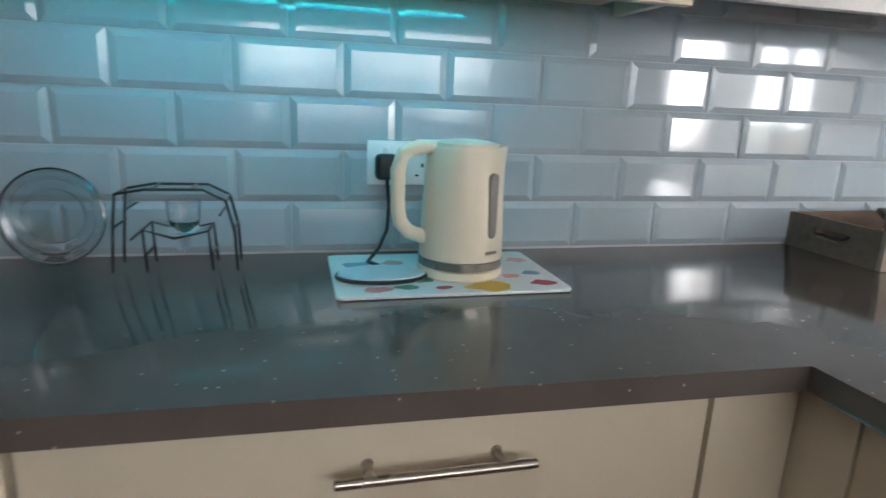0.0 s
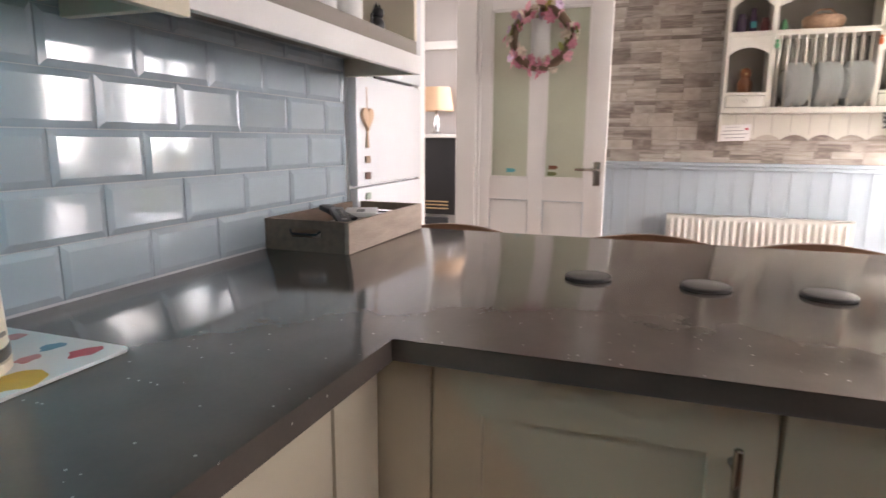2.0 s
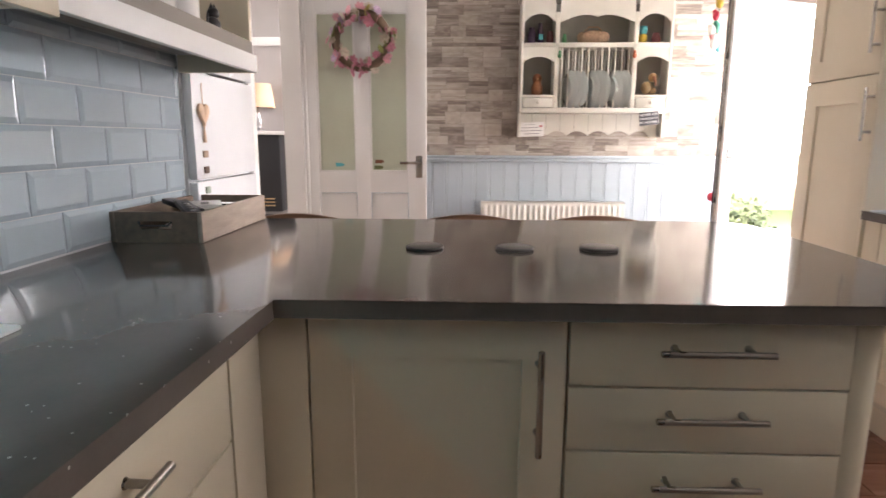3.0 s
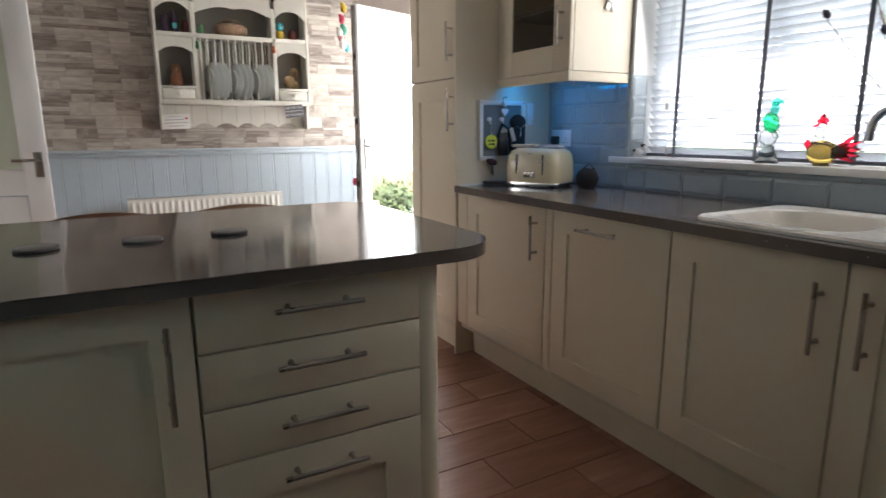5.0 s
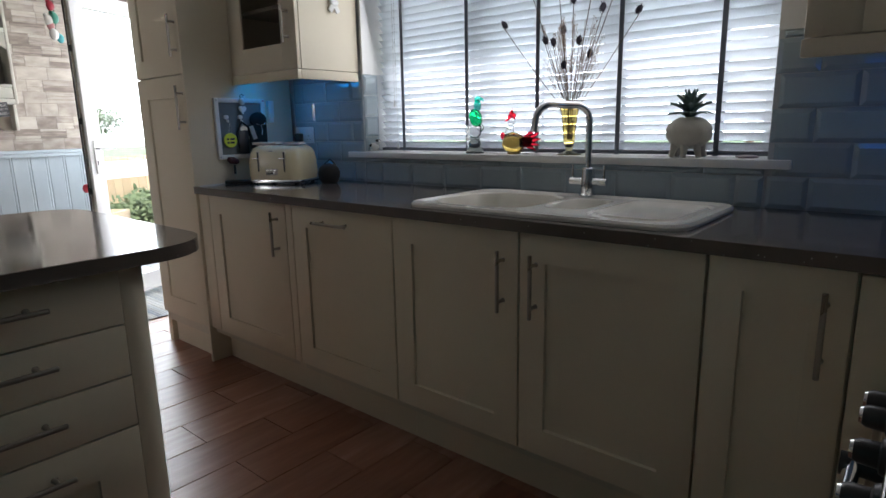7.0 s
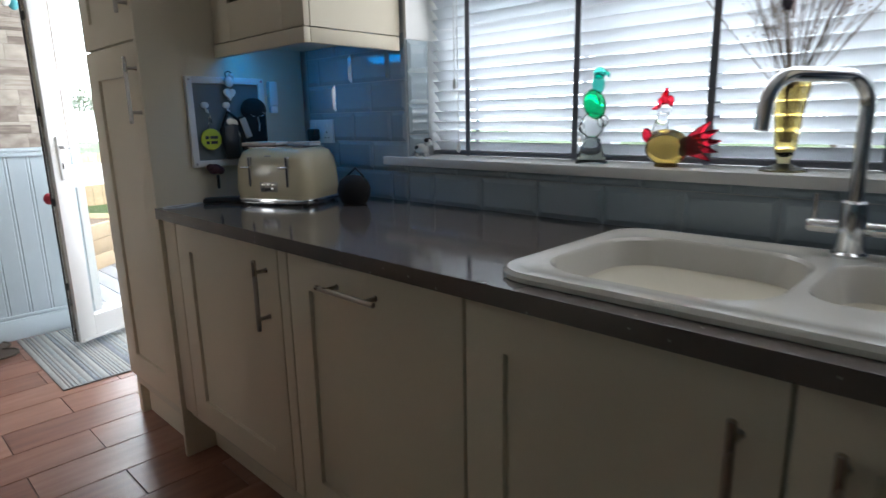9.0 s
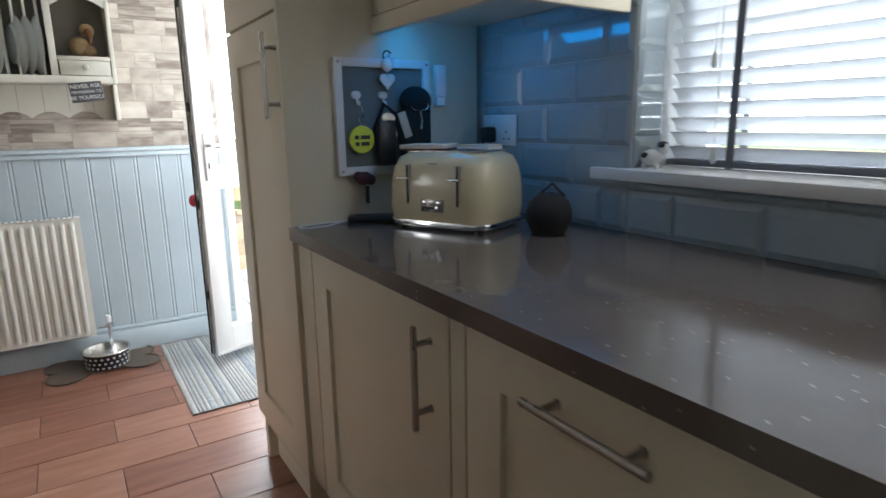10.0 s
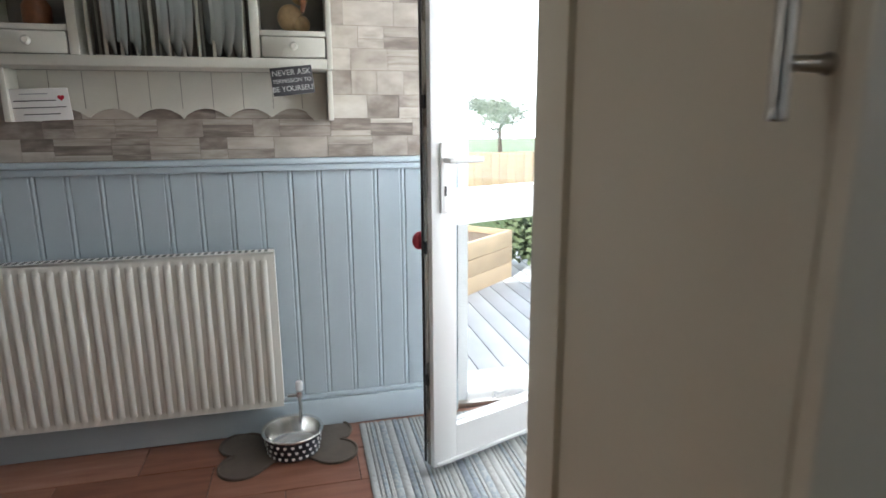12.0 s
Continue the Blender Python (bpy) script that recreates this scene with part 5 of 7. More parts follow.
# coasters on the peninsula
SLATE = surface("slate_coaster", (0.05, 0.047, 0.047), 0.45, vary=0.25, scale=30, bump=0.15)
CORKT = surface("grey_coaster_face", (0.10, 0.096, 0.092), 0.35, vary=0.3, scale=40, bump=0.1)
for k, (x_, y_) in enumerate(((1.352, 0.738), (1.349, 0.509), (1.357, 0.295))):
    co = thing("coaster", "round dark coaster with a grey patterned face", "coaster", pose(x_, y_, TOP, 0, 0, 50 * k), "coasters on the peninsula")
    part("disc", lathe(bmesh.new(), [(0.046, 0.0005), (0.048, 0.002), (0.048, 0.007), (0.046, 0.0085), (0.001, 0.0085)], 36), SLATE, co)
    part("face", lathe(bmesh.new(), [(0.043, 0.0086), (0.042, 0.0093), (0.001, 0.0093)], 36), CORKT, co)

# chairs on the dining side of the peninsula
CHAIRW = surface("brown_wood", (0.17, 0.085, 0.045), 0.4, vary=0.25, scale=7, fine=80, bump=0.08, stretch=(1, 1, 5))
chair = thing("dining_chair", "brown wooden dining chair tucked behind the peninsula", "chair", pose(2.07, 1.27, 0, 0, 0, 90), "chairs at the peninsula")
part("seat", block(-0.20, 0.20, -0.40, -0.02, 0.44, 0.465, 0.010), CHAIRW, chair)
for x_ in (-0.17, 0.17):
    part("front_leg", lathe(bmesh.new(), [(0.013, 0), (0.019, 0.25), (0.020, 0.439)], 14, (x_, -0.36, 0)), CHAIRW, chair)
    part("back_leg", tube(bmesh.new(), [(x_, -0.03, 0.0), (x_, -0.005, 0.44), (x_ * 0.94, 0.02, 0.84)], 0.016, 12), CHAIRW, chair)
for x_ in (-0.08, 0, 0.08):
    part("spindle", tube(bmesh.new(), [(x_, -0.015, 0.466), (x_ * 0.95, 0.018, 0.84)], 0.008, 10), CHAIRW, chair)
bm = bmesh.new()
out = [(-0.185, 0.81)] + [(-0.185 + 0.37 * i / 14, 0.884 + 0.024 * math.sin(math.pi * i / 14)) for i in range(15)] + [(0.185, 0.81)]
prism(bm, out, -0.012, 0.012, 0.004)
part("top_rail", turned(bm, Matrix.Translation((0, 0.022, 0)) @ pose(0, 0, 0, 90)), CHAIRW, chair, "curved wooden top rail")
part("stretcher", tube(bmesh.new(), [(-0.17, -0.20, 0.2), (0.17, -0.20, 0.2)], 0.009, 10), CHAIRW, chair)
copy_thing(chair, pose(2.07, 0.61, 0, 0, 0, 87))
copy_thing(chair, pose(2.07, 0.15, 0, 0, 0, 93))

# ---- range cooker ----
ck = thing("range_cooker", "black range cooker with chrome rails and knobs", "cooker", facing(-0.520, -0.103, 90))
part("body", block(-0.357, 0.357, 0.006, 0.499, 0.06, 0.895, 0.004), BLACK_ENAMEL, ck)
part("hob_plate", block(-0.357, 0.357, -0.004, 0.499, 0.8955, 0.912, 0.004), BLACK_ENAMEL, ck)
part("hob_trim", block(-0.357, 0.357, -0.010, -0.0045, 0.898, 0.911, 0.002), CHROME, ck, "chrome edge trim")
part("control_panel", block(-0.355, 0.355, -0.014, 0.005, 0.775, 0.890, 0.003), BLACK_ENAMEL, ck)
for x_ in (-0.305, -0.255, -0.16, -0.06, 0.05, 0.15, 0.24, 0.305):
    kn = part("knob", lathe(bmesh.new(), [(0.021, -0.015), (0.019, -0.020), (0.0145, -0.022), (0.0135, -0.040), (0.011, -0.044)], 20, (x_, 0, 0.832), "y"), BLACK, ck, "black control knob")
    part("knob_cap", lathe(bmesh.new(), [(0.0108, -0.0442), (0.0095, -0.0475)], 16, (x_, 0, 0.832), "y"), CHROME, kn, "chrome cap")
for x0, x1 in ((-0.352, -0.002), (0.002, 0.352)):
    dr = part("oven_door", block(x0, x1, -0.012, 0.005, 0.14, 0.765, 0.004), BLACK_ENAMEL, ck)
    part("towel_rail", tube(bmesh.new(), [(x0 + 0.03, -0.050, 0.735), (x1 - 0.03, -0.050, 0.735)], 0.010, 14), CHROME, dr, "chrome towel rail")
    for x_ in (x0 + 0.04, x1 - 0.04):
        part("rail_bracket", lathe(bmesh.new(), [(0.014, -0.0125), (0.012, -0.052), (0.016, -0.056), (0.016, -0.064)], 14, (x_, 0, 0.735), "y"), BLACK, dr)
for x_ in (-0.15, 0.15):
    gr = part("pan_support", tube(bmesh.new(), [(x_ - 0.12, 0.08, 0.932), (x_ + 0.12, 0.08, 0.932), (x_ + 0.12, 0.48, 0.932), (x_ - 0.12, 0.48, 0.932)], 0.005, 8, True), BLACK, ck)
    part("burner", lathe(bmesh.new(), [(0.05, 0.912), (0.045, 0.925), (0.002, 0.926)], 24, (x_, 0.17, 0)), BLACK, ck)
    part("burner", lathe(bmesh.new(), [(0.04, 0.912), (0.036, 0.925), (0.002, 0.926)], 24, (x_, 0.39, 0)), BLACK, ck)
part("kick_plate", block(-0.345, 0.345, 0.03, 0.05, 0.0, 0.059), BLACK, ck)

# ---- dining wall ----
dado = structure("dado_rail", block(E - 0.030, E, -1.218, N - 0.001, 1.022, 1.046, 0.006), BOARD_BLUE, "pale blue moulded dado rail")
structure("dado_cap", block(E - 0.042, E, -1.218, N - 0.001, 1.0465, 1.068, 0.008), BOARD_BLUE, "pale blue dado cap moulding")
structure("baseboard", block(E - 0.026, E, -1.218, N - 0.001, 0.0, 0.118, 0.004), BOARD_BLUE, "pale blue skirting board")
structure("baseboard_cap", block(E - 0.020, E, -1.218, N - 0.001, 0.1185, 0.140, 0.007), BOARD_BLUE, "moulded top edge of the skirting")
bm = bmesh.new()
wb = 0.104
outl = [(0.0, 0.0), (0.0, -0.009), (0.003, -0.012), (wb - 0.020, -0.012), (wb - 0.017, -0.0095), (wb - 0.014, -0.012), (wb - 0.008, -0.0125), (wb - 0.004, -0.011), (wb - 0.001, -0.008), (wb - 0.0015, 0.0)]
board_mesh = mesh_of("panel_board", prism(bm, outl, 0.1405, 1.0215), BOARD_BLUE)
k = 0
while N - wb * (k + 1) > -1.22:
    b_ = new("panel_board", board_mesh)
    b_.matrix_world = pose(E, N - wb * k, 0, 0, 0, -90)
    b_.parent = wall_east
    k += 1
part("panel_board", block(E - 0.012, E, -1.2185, N - wb * k - 0.0015, 0.1405, 1.0215), BOARD_BLUE, wall_east)

RADM = surface("white_radiator_enamel", (0.76, 0.75, 0.70), 0.32, vary=0.03, bump=0.0)
rad = thing("radiator", "white ribbed panel radiator under the dado rail", "radiator", pose(4.09, -0.002, 0.145, 0, 0, -90))
bm = bmesh.new()
rw, rh = 0.515, 0.590
front = []
x = -rw + 0.012
cols_ = [(-rw, 0.0), (-rw + 0.012, 0.0)]
while x + 0.040 < rw - 0.005:
    cols_ += [(x + 0.006, -0.000), (x + 0.012, -0.009), (x + 0.026, -0.009), (x + 0.032, -0.000)]
    x += 0.040
cols_ += [(rw - 0.010, 0.0), (rw, 0.0)]
rows_ = [(0.0, 0.0), (0.022, 0.0), (0.040, 1.0), (rh - 0.040, 1.0), (rh - 0.022, 0.0), (rh, 0.0)]
grid = [[bm.verts.new((x_, y_ * f + 0.009, z_)) for x_, y_ in cols_] for z_, f in rows_]
for a, b in zip(grid, grid[1:]):
    for i in range(len(cols_) - 1):
        bm.faces.new((a[i], a[i + 1], b[i + 1], b[i]))
part("front_panel", bm, RADM, rad, "ribbed front panel")
part("back_panel", block(-rw, rw, 0.058, 0.068, 0.0, rh, 0.002), RADM, rad)
for x_ in (-rw, rw - 0.004):
    part("side_cover", block(x_, x_ + 0.004, 0.0095, 0.0575, 0.02, rh + 0.004, 0.001), RADM, rad)
top = part("top_grille", block(-rw, rw, 0.006, 0.062, rh + 0.0045, rh + 0.008, 0.001), RADM, rad)
slot_mesh = mesh_of("slot", block(-0.006, 0.006, 0.014, 0.054, rh + 0.0081, rh + 0.0086), surface("shaded_slot", (0.20, 0.20, 0.19), 0.7))
for i in range(44):
    s_ = new("slot", slot_mesh)
    s_.parent, s_.location = top, (-rw + 0.028 + i * (2 * rw - 0.056) / 43, 0, 0)
part("bracket", block(-0.3, -0.27, 0.069, 0.108, 0.1, 0.5), RADM, rad)
part("bracket", block(0.27, 0.3, 0.069, 0.108, 0.1, 0.5), RADM, rad)
valve = thing("radiator_valve", "white-capped radiator valve with its copper tail", "valve", pose(4.115, -0.575, 0))
part("cap", lathe(bmesh.new(), [(0.010, 0.195), (0.014, 0.198), (0.014, 0.226), (0.010, 0.232)], 18), UPVC, valve, "white plastic cap")
part("body", lathe(bmesh.new(), [(0.009, 0.165), (0.013, 0.168), (0.013, 0.192), (0.009, 0.194)], 16), CHROME, valve)
part("elbow", tube(bmesh.new(), [(0, 0.0, 0.178), (0, 0.045, 0.178)], 0.008, 12), CHROME, valve)
part("pipe", tube(bmesh.new(), [(0, 0, 0.0), (0, 0, 0.166)], 0.0075, 12), CHROME, valve)

# plate rack: local x runs to world -y; origin at the wall
PRW = surface("ivory_paint", (0.66, 0.64, 0.57), 0.5, vary=0.07, scale=8, bump=0.04)
# grey with the shade of the rack's recesses and grooves in its colour
RACK_SHADE = surface("rack_shade_grey", (0.27, 0.255, 0.225), 0.8, vary=0.15, bump=0.05)
rack = thing("plate_rack", "ivory wooden plate rack with scalloped shelves and drawers", "plate rack", pose(E, -0.245, 0, 0, 0, -90))
D = 0.165
part("back_board", block(-0.49, 0.49, -0.012, 0.0, 1.365, 2.10), RACK_SHADE, rack)
for x_ in (-0.505, 0.487):
    part("side_board", block(x_, x_ + 0.018, -D, 0.0, 1.365, 2.10, 0.002), PRW, rack)
    part("side_bracket", block(x_, x_ + 0.018, -0.10, 0.0, 1.20, 1.364, 0.002), PRW, rack)
for x_ in (-0.262, 0.262):
    part("divider", block(x_ - 0.014, x_ + 0.014, -D, -0.0125, 1.398, 2.02, 0.002), PRW, rack)
part("shelf_board", block(-0.486, 0.486, -D - 0.006, -0.0125, 1.365, 1.397, 0.003), PRW, rack)
part("shelf_board", block(-0.486, -0.277, -D, -0.0125, 1.467, 1.484, 0.002), PRW, rack)
part("shelf_board", block(0.277, 0.486, -D, -0.0125, 1.467, 1.484, 0.002), PRW, rack)
part("shelf_board", block(-0.486, 0.486, -D, -0.0125, 1.795, 1.825, 0.003), PRW, rack)
part("top_board", block(-0.52, 0.52, -D - 0.012, 0.0, 2.101, 2.125, 0.004), PRW, rack)


def arched(x0, x1, z0, z1, rise, lobes):
    """A fascia board with a scalloped lower edge."""
    n_ = 28
    out = [(x0, z1)]
    for i in range(n_ + 1):
        f = i / n_
        s_ = 1 - abs(2 * f - 1) ** 2.2
        if lobes == 2:
            s_ = 0.75 * s_ + 0.25 * abs(math.sin(2 * math.pi * f)) * s_ - 0.12 * math.exp(-((f - 0.5) / 0.06) ** 2)
        out.append((x0 + (x1 - x0) * f, z0 + rise * s_))
    out.append((x1, z1))
    bm = bmesh.new()
    prism(bm, out, 0.0, 0.012)
    return turned(bm, pose(0, -D + 0.012, 0, 90))


for x0, x1 in ((-0.486, -0.277), (0.277, 0.486)):
    part("fascia", arched(x0, x1, 1.955, 2.10, 0.055, 1), PRW, rack)
    part("fascia", arched(x0, x1, 1.695, 1.794, 0.040, 1), PRW, rack)
    d_ = part("drawer", block(x0 + 0.004, x1 - 0.004, -D - 0.004, -D + 0.012, 1.400, 1.464, 0.004), PRW, rack)
    part("knob", lathe(bmesh.new(), [(0.006, 0.0), (0.006, -0.010), (0.014, -0.016), (0.014, -0.022), (0.008, -0.028)], 18, ((x0 + x1) / 2, -D - 0.004, 1.434), "y"), PRW, d_, "small ivory knob")
part("fascia", arched(-0.247, 0.247, 1.955, 2.10, 0.055, 2), PRW, rack)
bm = bmesh.new()
out = [(0.486, 1.364), (0.486, 1.205)]
for i in range(101):
    f = i / 100
    x_ = 0.44 - 0.88 * f
    ph = (f * 6.0) % 1.0
    out.append((x_, 1.200 + 0.034 * math.sin(math.pi * ph) ** 0.7 + (0.008 if 0.02 < f < 0.98 else 0)))
out += [(-0.486, 1.205), (-0.486, 1.364)]
prism(bm, out, 0.0, 0.012)
part("scalloped_board", turned(bm, pose(0, 0.0, 0, 90)), PRW, rack, "ivory tongued board with a scalloped lower edge")
# thin dark strips on the board's face draw the shade of its grooves
for i in range(9):
    part("board_groove", block(-0.40 + 0.1 * i - 0.001, -0.40 + 0.1 * i + 0.001, -0.0127, -0.0121, 1.242, 1.362), RACK_SHADE, rack)
for i in range(11):
    x_ = -0.225 + i * 0.45 / 10
    part("dowel", lathe(bmesh.new(), [(0.0058, 1.398), (0.0058, 1.794)], 8, (x_, -D + 0.02, 0)), PRW, rack)
for i in range(11):
    x_ = -0.225 + i * 0.45 / 10
    part("back_dowel", lathe(bmesh.new(), [(0.004, 1.398), (0.004, 1.794)], 8, (x_, -0.045, 0)), PRW, rack)
PLATE = surface("pale_blue_china", (0.62, 0.665, 0.645), 0.15, vary=0.05, bump=0.0, coat=0.3)
plate_ob = thing("plate", "pale blue-white china plate standing in the rack", "plate", pose(E - 0.125, -0.245 + 0.185, 1.524, 0, 0, 14), "plates in the rack")
bm = bmesh.new()
lathe(bm, [(0.002, 0.0), (0.080, 0.0), (0.086, 0.010), (0.122, 0.023), (0.125, 0.027), (0.084, 0.014), (0.078, 0.005), (0.002, 0.005)], 44, (0, 0, 0), "y", cap=False)
part("china", turned(bm, pose(0, 0, 0, 0, 0, 180)), PLATE, plate_ob)
for i, y_ in enumerate((0.152, 0.118, 0.035, 0.002, -0.032, -0.115, -0.148, -0.182)):
    copy_thing(plate_ob, pose(E - 0.125 + 0.004 * (i % 3), -0.245 + y_, 1.524 + 0.001 * (i % 2), random.uniform(-2, 2), 0, 14 + random.uniform(-3, 3)))



def ornament(y, z, label, bits, dx=0.07, group="ornaments in the plate rack"):
    o = thing("ornament", label, "ornament", pose(E - dx, y, z, 0, 0, -90), group)
    for name, bm_, m_ in bits:
        part(name, bm_, m_, o)
    return o


BROWNP = surface("brown_pottery", (0.20, 0.075, 0.03), 0.4, vary=0.35, scale=40, bump=0.15)
TANP = surface("tan_pottery", (0.36, 0.24, 0.12), 0.5, vary=0.35, scale=50, bump=0.15)
PURP = surface("purple_glass_jar", (0.06, 0.03, 0.07), 0.2, vary=0.3)
REDJ = surface("dark_red_jar", (0.14, 0.03, 0.03), 0.3, vary=0.3)
BASK = surface("wicker", (0.34, 0.22, 0.14), 0.85, vary=0.35, scale=60, fine=200, bump=0.6)
YEL = surface("yellow_figure_paint", (0.62, 0.42, 0.04), 0.4, vary=0.1)
CYAN = surface("turquoise_paint", (0.08, 0.42, 0.48), 0.4, vary=0.1)
jar = lambda r, h: lathe(bmesh.new(), [(r * 0.8, 0), (r, h * 0.12), (r * 1.02, h * 0.6), (r * 0.7, h * 0.82), (r * 0.72, h)], 20)
ornament(0.135, 1.4845, "brown glazed pottery owl jug in the rack", [("body", jar(0.040, 0.10), BROWNP), ("head", blob(bmesh.new(), (0, 0, 0.115), 0.032), BROWNP), ("beak", blob(bmesh.new(), (0, -0.032, 0.108), 0.008), TANP)], 0.08)
ornament(-0.635, 1.4845, "tan carved elephant figure in the rack", [("body", blob(blob(bmesh.new(), (-0.015, 0, 0.05), 0.042, (1, 0.8, 1.05)), (0.02, -0.005, 0.03), 0.03), TANP), ("head", blob(bmesh.new(), (0.02, -0.01, 0.12), 0.030), TANP), ("trunk", tube(bmesh.new(), [(0.02, -0.03, 0.12), (0.03, -0.05, 0.09), (0.025, -0.055, 0.06)], 0.01, 10, radii=[0.014, 0.010, 0.006]), BROWNP)], 0.085)
ornament(0.18, 1.8255, "dark purple jar with a stopper", [("jar", jar(0.030, 0.11), PURP)])
ornament(0.12, 1.8255, "dark blue bottle on the rack", [("bottle", jar(0.022, 0.14), PURP), ("label", block(-0.015, 0.015, -0.024, -0.0225, 0.03, 0.065), CYAN)])
ornament(0.055, 1.8255, "dark red jar on the rack", [("jar", jar(0.026, 0.085), REDJ)])
bm = bmesh.new()
lathe(bm, [(0.07, 0), (0.095, 0.02), (0.10, 0.055), (0.085, 0.075), (0.05, 0.085), (0.002, 0.088)], 28)
ornament(-0.235, 1.8255, "round wicker basket with a woven lid", [("basket", turned(bm, Matrix.Diagonal((1.1, 0.55, 1, 1))), BASK), ("handle", tube(bmesh.new(), [(-0.06, 0, 0.08), (-0.03, 0, 0.11), (0.03, 0, 0.11), (0.06, 0, 0.08)], 0.006, 8), BASK)], 0.09)
ornament(-0.575, 1.8255, "yellow and turquoise figure on the rack", [("body", blob(bmesh.new(), (0, 0, 0.035), 0.030, (1, 0.8, 1.15)), YEL), ("head", blob(bmesh.new(), (0, 0, 0.088), 0.028), CYAN), ("hat", blob(bmesh.new(), (0, 0, 0.112), 0.018, (1.6, 1.2, 0.5)), CYAN)], 0.08)
ornament(-0.665, 1.8255, "small dark red pot on the rack", [("pot", jar(0.032, 0.075), REDJ)])
ornament(-0.035, 1.795 + 0.031, "small green figure beside the basket", [("body", jar(0.016, 0.06), surface("green_paint", (0.05, 0.20, 0.08), 0.4))], 0.12)
# small clips on the top of the plate bay
for y_, c_, n_ in ((0.0, (0.05, 0.22, 0.10), "green"), (-0.50, (0.50, 0.12, 0.03), "orange")):
    o = thing("clip_figure", f"small {n_} clip figure on the rack's dowels", "clip", pose(E - D - 0.012, y_, 1.740, 0, 0, -90))
    part("body", blob(blob(bmesh.new(), (0, 0, 0), 0.014, (1, 0.6, 1.3)), (0, 0, 0.024), 0.010), surface(n_ + "_clip", c_, 0.45, vary=0.15), o)


def words(text, size, m, material, parent, name="lettering"):
    cu = bpy.data.curves.new(name, "FONT")
    cu.body, cu.size, cu.align_x, cu.align_y, cu.extrude = text, size, "CENTER", "CENTER", 0.0004
    tmp = bpy.data.objects.new("tmp_text", cu)
    scene.collection.objects.link(tmp)
    bpy.context.view_layer.update()
    me = bpy.data.meshes.new_from_object(tmp.evaluated_get(bpy.context.evaluated_depsgraph_get()))
    bpy.data.objects.remove(tmp)
    me.materials.clear()
    me.materials.append(material)
    ob = new(name, me)
    ob.parent, ob.matrix_basis = parent, m
    return ob


GREYSIGN = surface("slate_grey_board", (0.085, 0.085, 0.095), 0.7, vary=0.12, fine=150, bump=0.1)
LETTER = surface("white_lettering", (0.74, 0.74, 0.74), 0.6, vary=0.03)
sign = thing("hanging_sign", "small grey hanging sign with white words", "sign", pose(E - D - 0.030, -0.617, 1.325, 0, -6, -90))
part("plaque", block(-0.066, 0.066, -0.004, 0.0, -0.044, 0.044, 0.001), GREYSIGN, sign)
for txt, size, z_ in (("NEVER ASK", 0.0245, 0.0255), ("PERMISSION TO", 0.0170, 0.0005), ("BE YOURSELF", 0.0225, -0.0245)):
    words(txt, size, pose(0, -0.0045, z_, 90), LETTER, sign)
part("string", tube(bmesh.new(), [(-0.045, 0.0, 0.044), (-0.006, 0.006, 0.112), (0.045, 0.0, 0.044)], 0.0008, 5), NOTE, sign)
plq = thing("hanging_plaque", "white wooden plaque with faded writing and a red heart", "plaque", pose(E - 0.075, 0.165, 1.255, 8, -2, -90))
part("board", block(-0.088, 0.088, -0.006, 0.0, -0.052, 0.048, 0.002), WHITE, plq)
for i, (a_, b_) in enumerate(((-0.05, 0.03), (-0.07, 0.05), (-0.075, 0.075), (-0.05, 0.055))):
    part("text_bar", block(a_, b_, -0.0068, -0.0061, 0.030 - i * 0.021, 0.033 - i * 0.021), surface("faded_ink", (0.35, 0.36, 0.38), 0.7) if i == 0 else GREYSIGN, plq)
part("red_heart", turned(prism(bmesh.new(), heart_outline(0.010), 0.0, 0.002), pose(0.066, -0.006, 0.018, 90)), inks[0], plq, "small red heart")

# ---- glazed inner door, open against the dining side ----
door_1 = tagged(new("door_1"), "white panelled door with two frosted panes, standing open", kind="structure")
door_1.matrix_world = pose(3.405, 1.625, 0, 0, 0, -90)     # local x runs to world -y
DW, DT = 0.762, 0.040
bm = bmesh.new()
sy0, sy1 = 0.0, DT
GX = ((0.115, 0.345), (0.425, 0.655))
for x0, x1 in ((0.0, 0.115), (0.345, 0.425), (0.655, DW)):
    box(bm, x0, x1, sy0, sy1, 0.0, 2.02, 0.002)
for z0, z1 in ((0.0, 0.20), (0.865, 0.985), (1.90, 2.02)):
    for x0, x1 in GX:
        box(bm, x0, x1, sy0 + 0.001, sy1 - 0.001, z0, z1)
part("door_frame", bm, WHITE, door_1)
FROST = surface("frosted_green_glass", (0.52, 0.56, 0.44), 0.35, vary=0.08, scale=4, bump=0.1)
for x0, x1 in GX:
    part("pane", block(x0, x1, 0.016, 0.022, 0.985, 1.90), FROST, door_1, "frosted greenish pane")
    part("lower_panel", block(x0 + 0.006, x1 - 0.006, 0.012, 0.030, 0.206, 0.859, 0.005), WHITE, door_1)
    for a, b, c, d in ((x0, x0 + 0.012, 0.985, 1.90), (x1 - 0.012, x1, 0.985, 1.90), (x0 + 0.0121, x1 - 0.0121, 0.985, 0.998), (x0 + 0.0121, x1 - 0.0121, 1.887, 1.90)):
        part("bead", block(a, b, 0.004, 0.0155, c, d, 0.002), WHITE, door_1)
hd = part("handle_plate", block(0.700, 0.738, -0.006, -0.0005, 0.955, 1.085, 0.004), STEEL, door_1, "brushed steel lever handle")
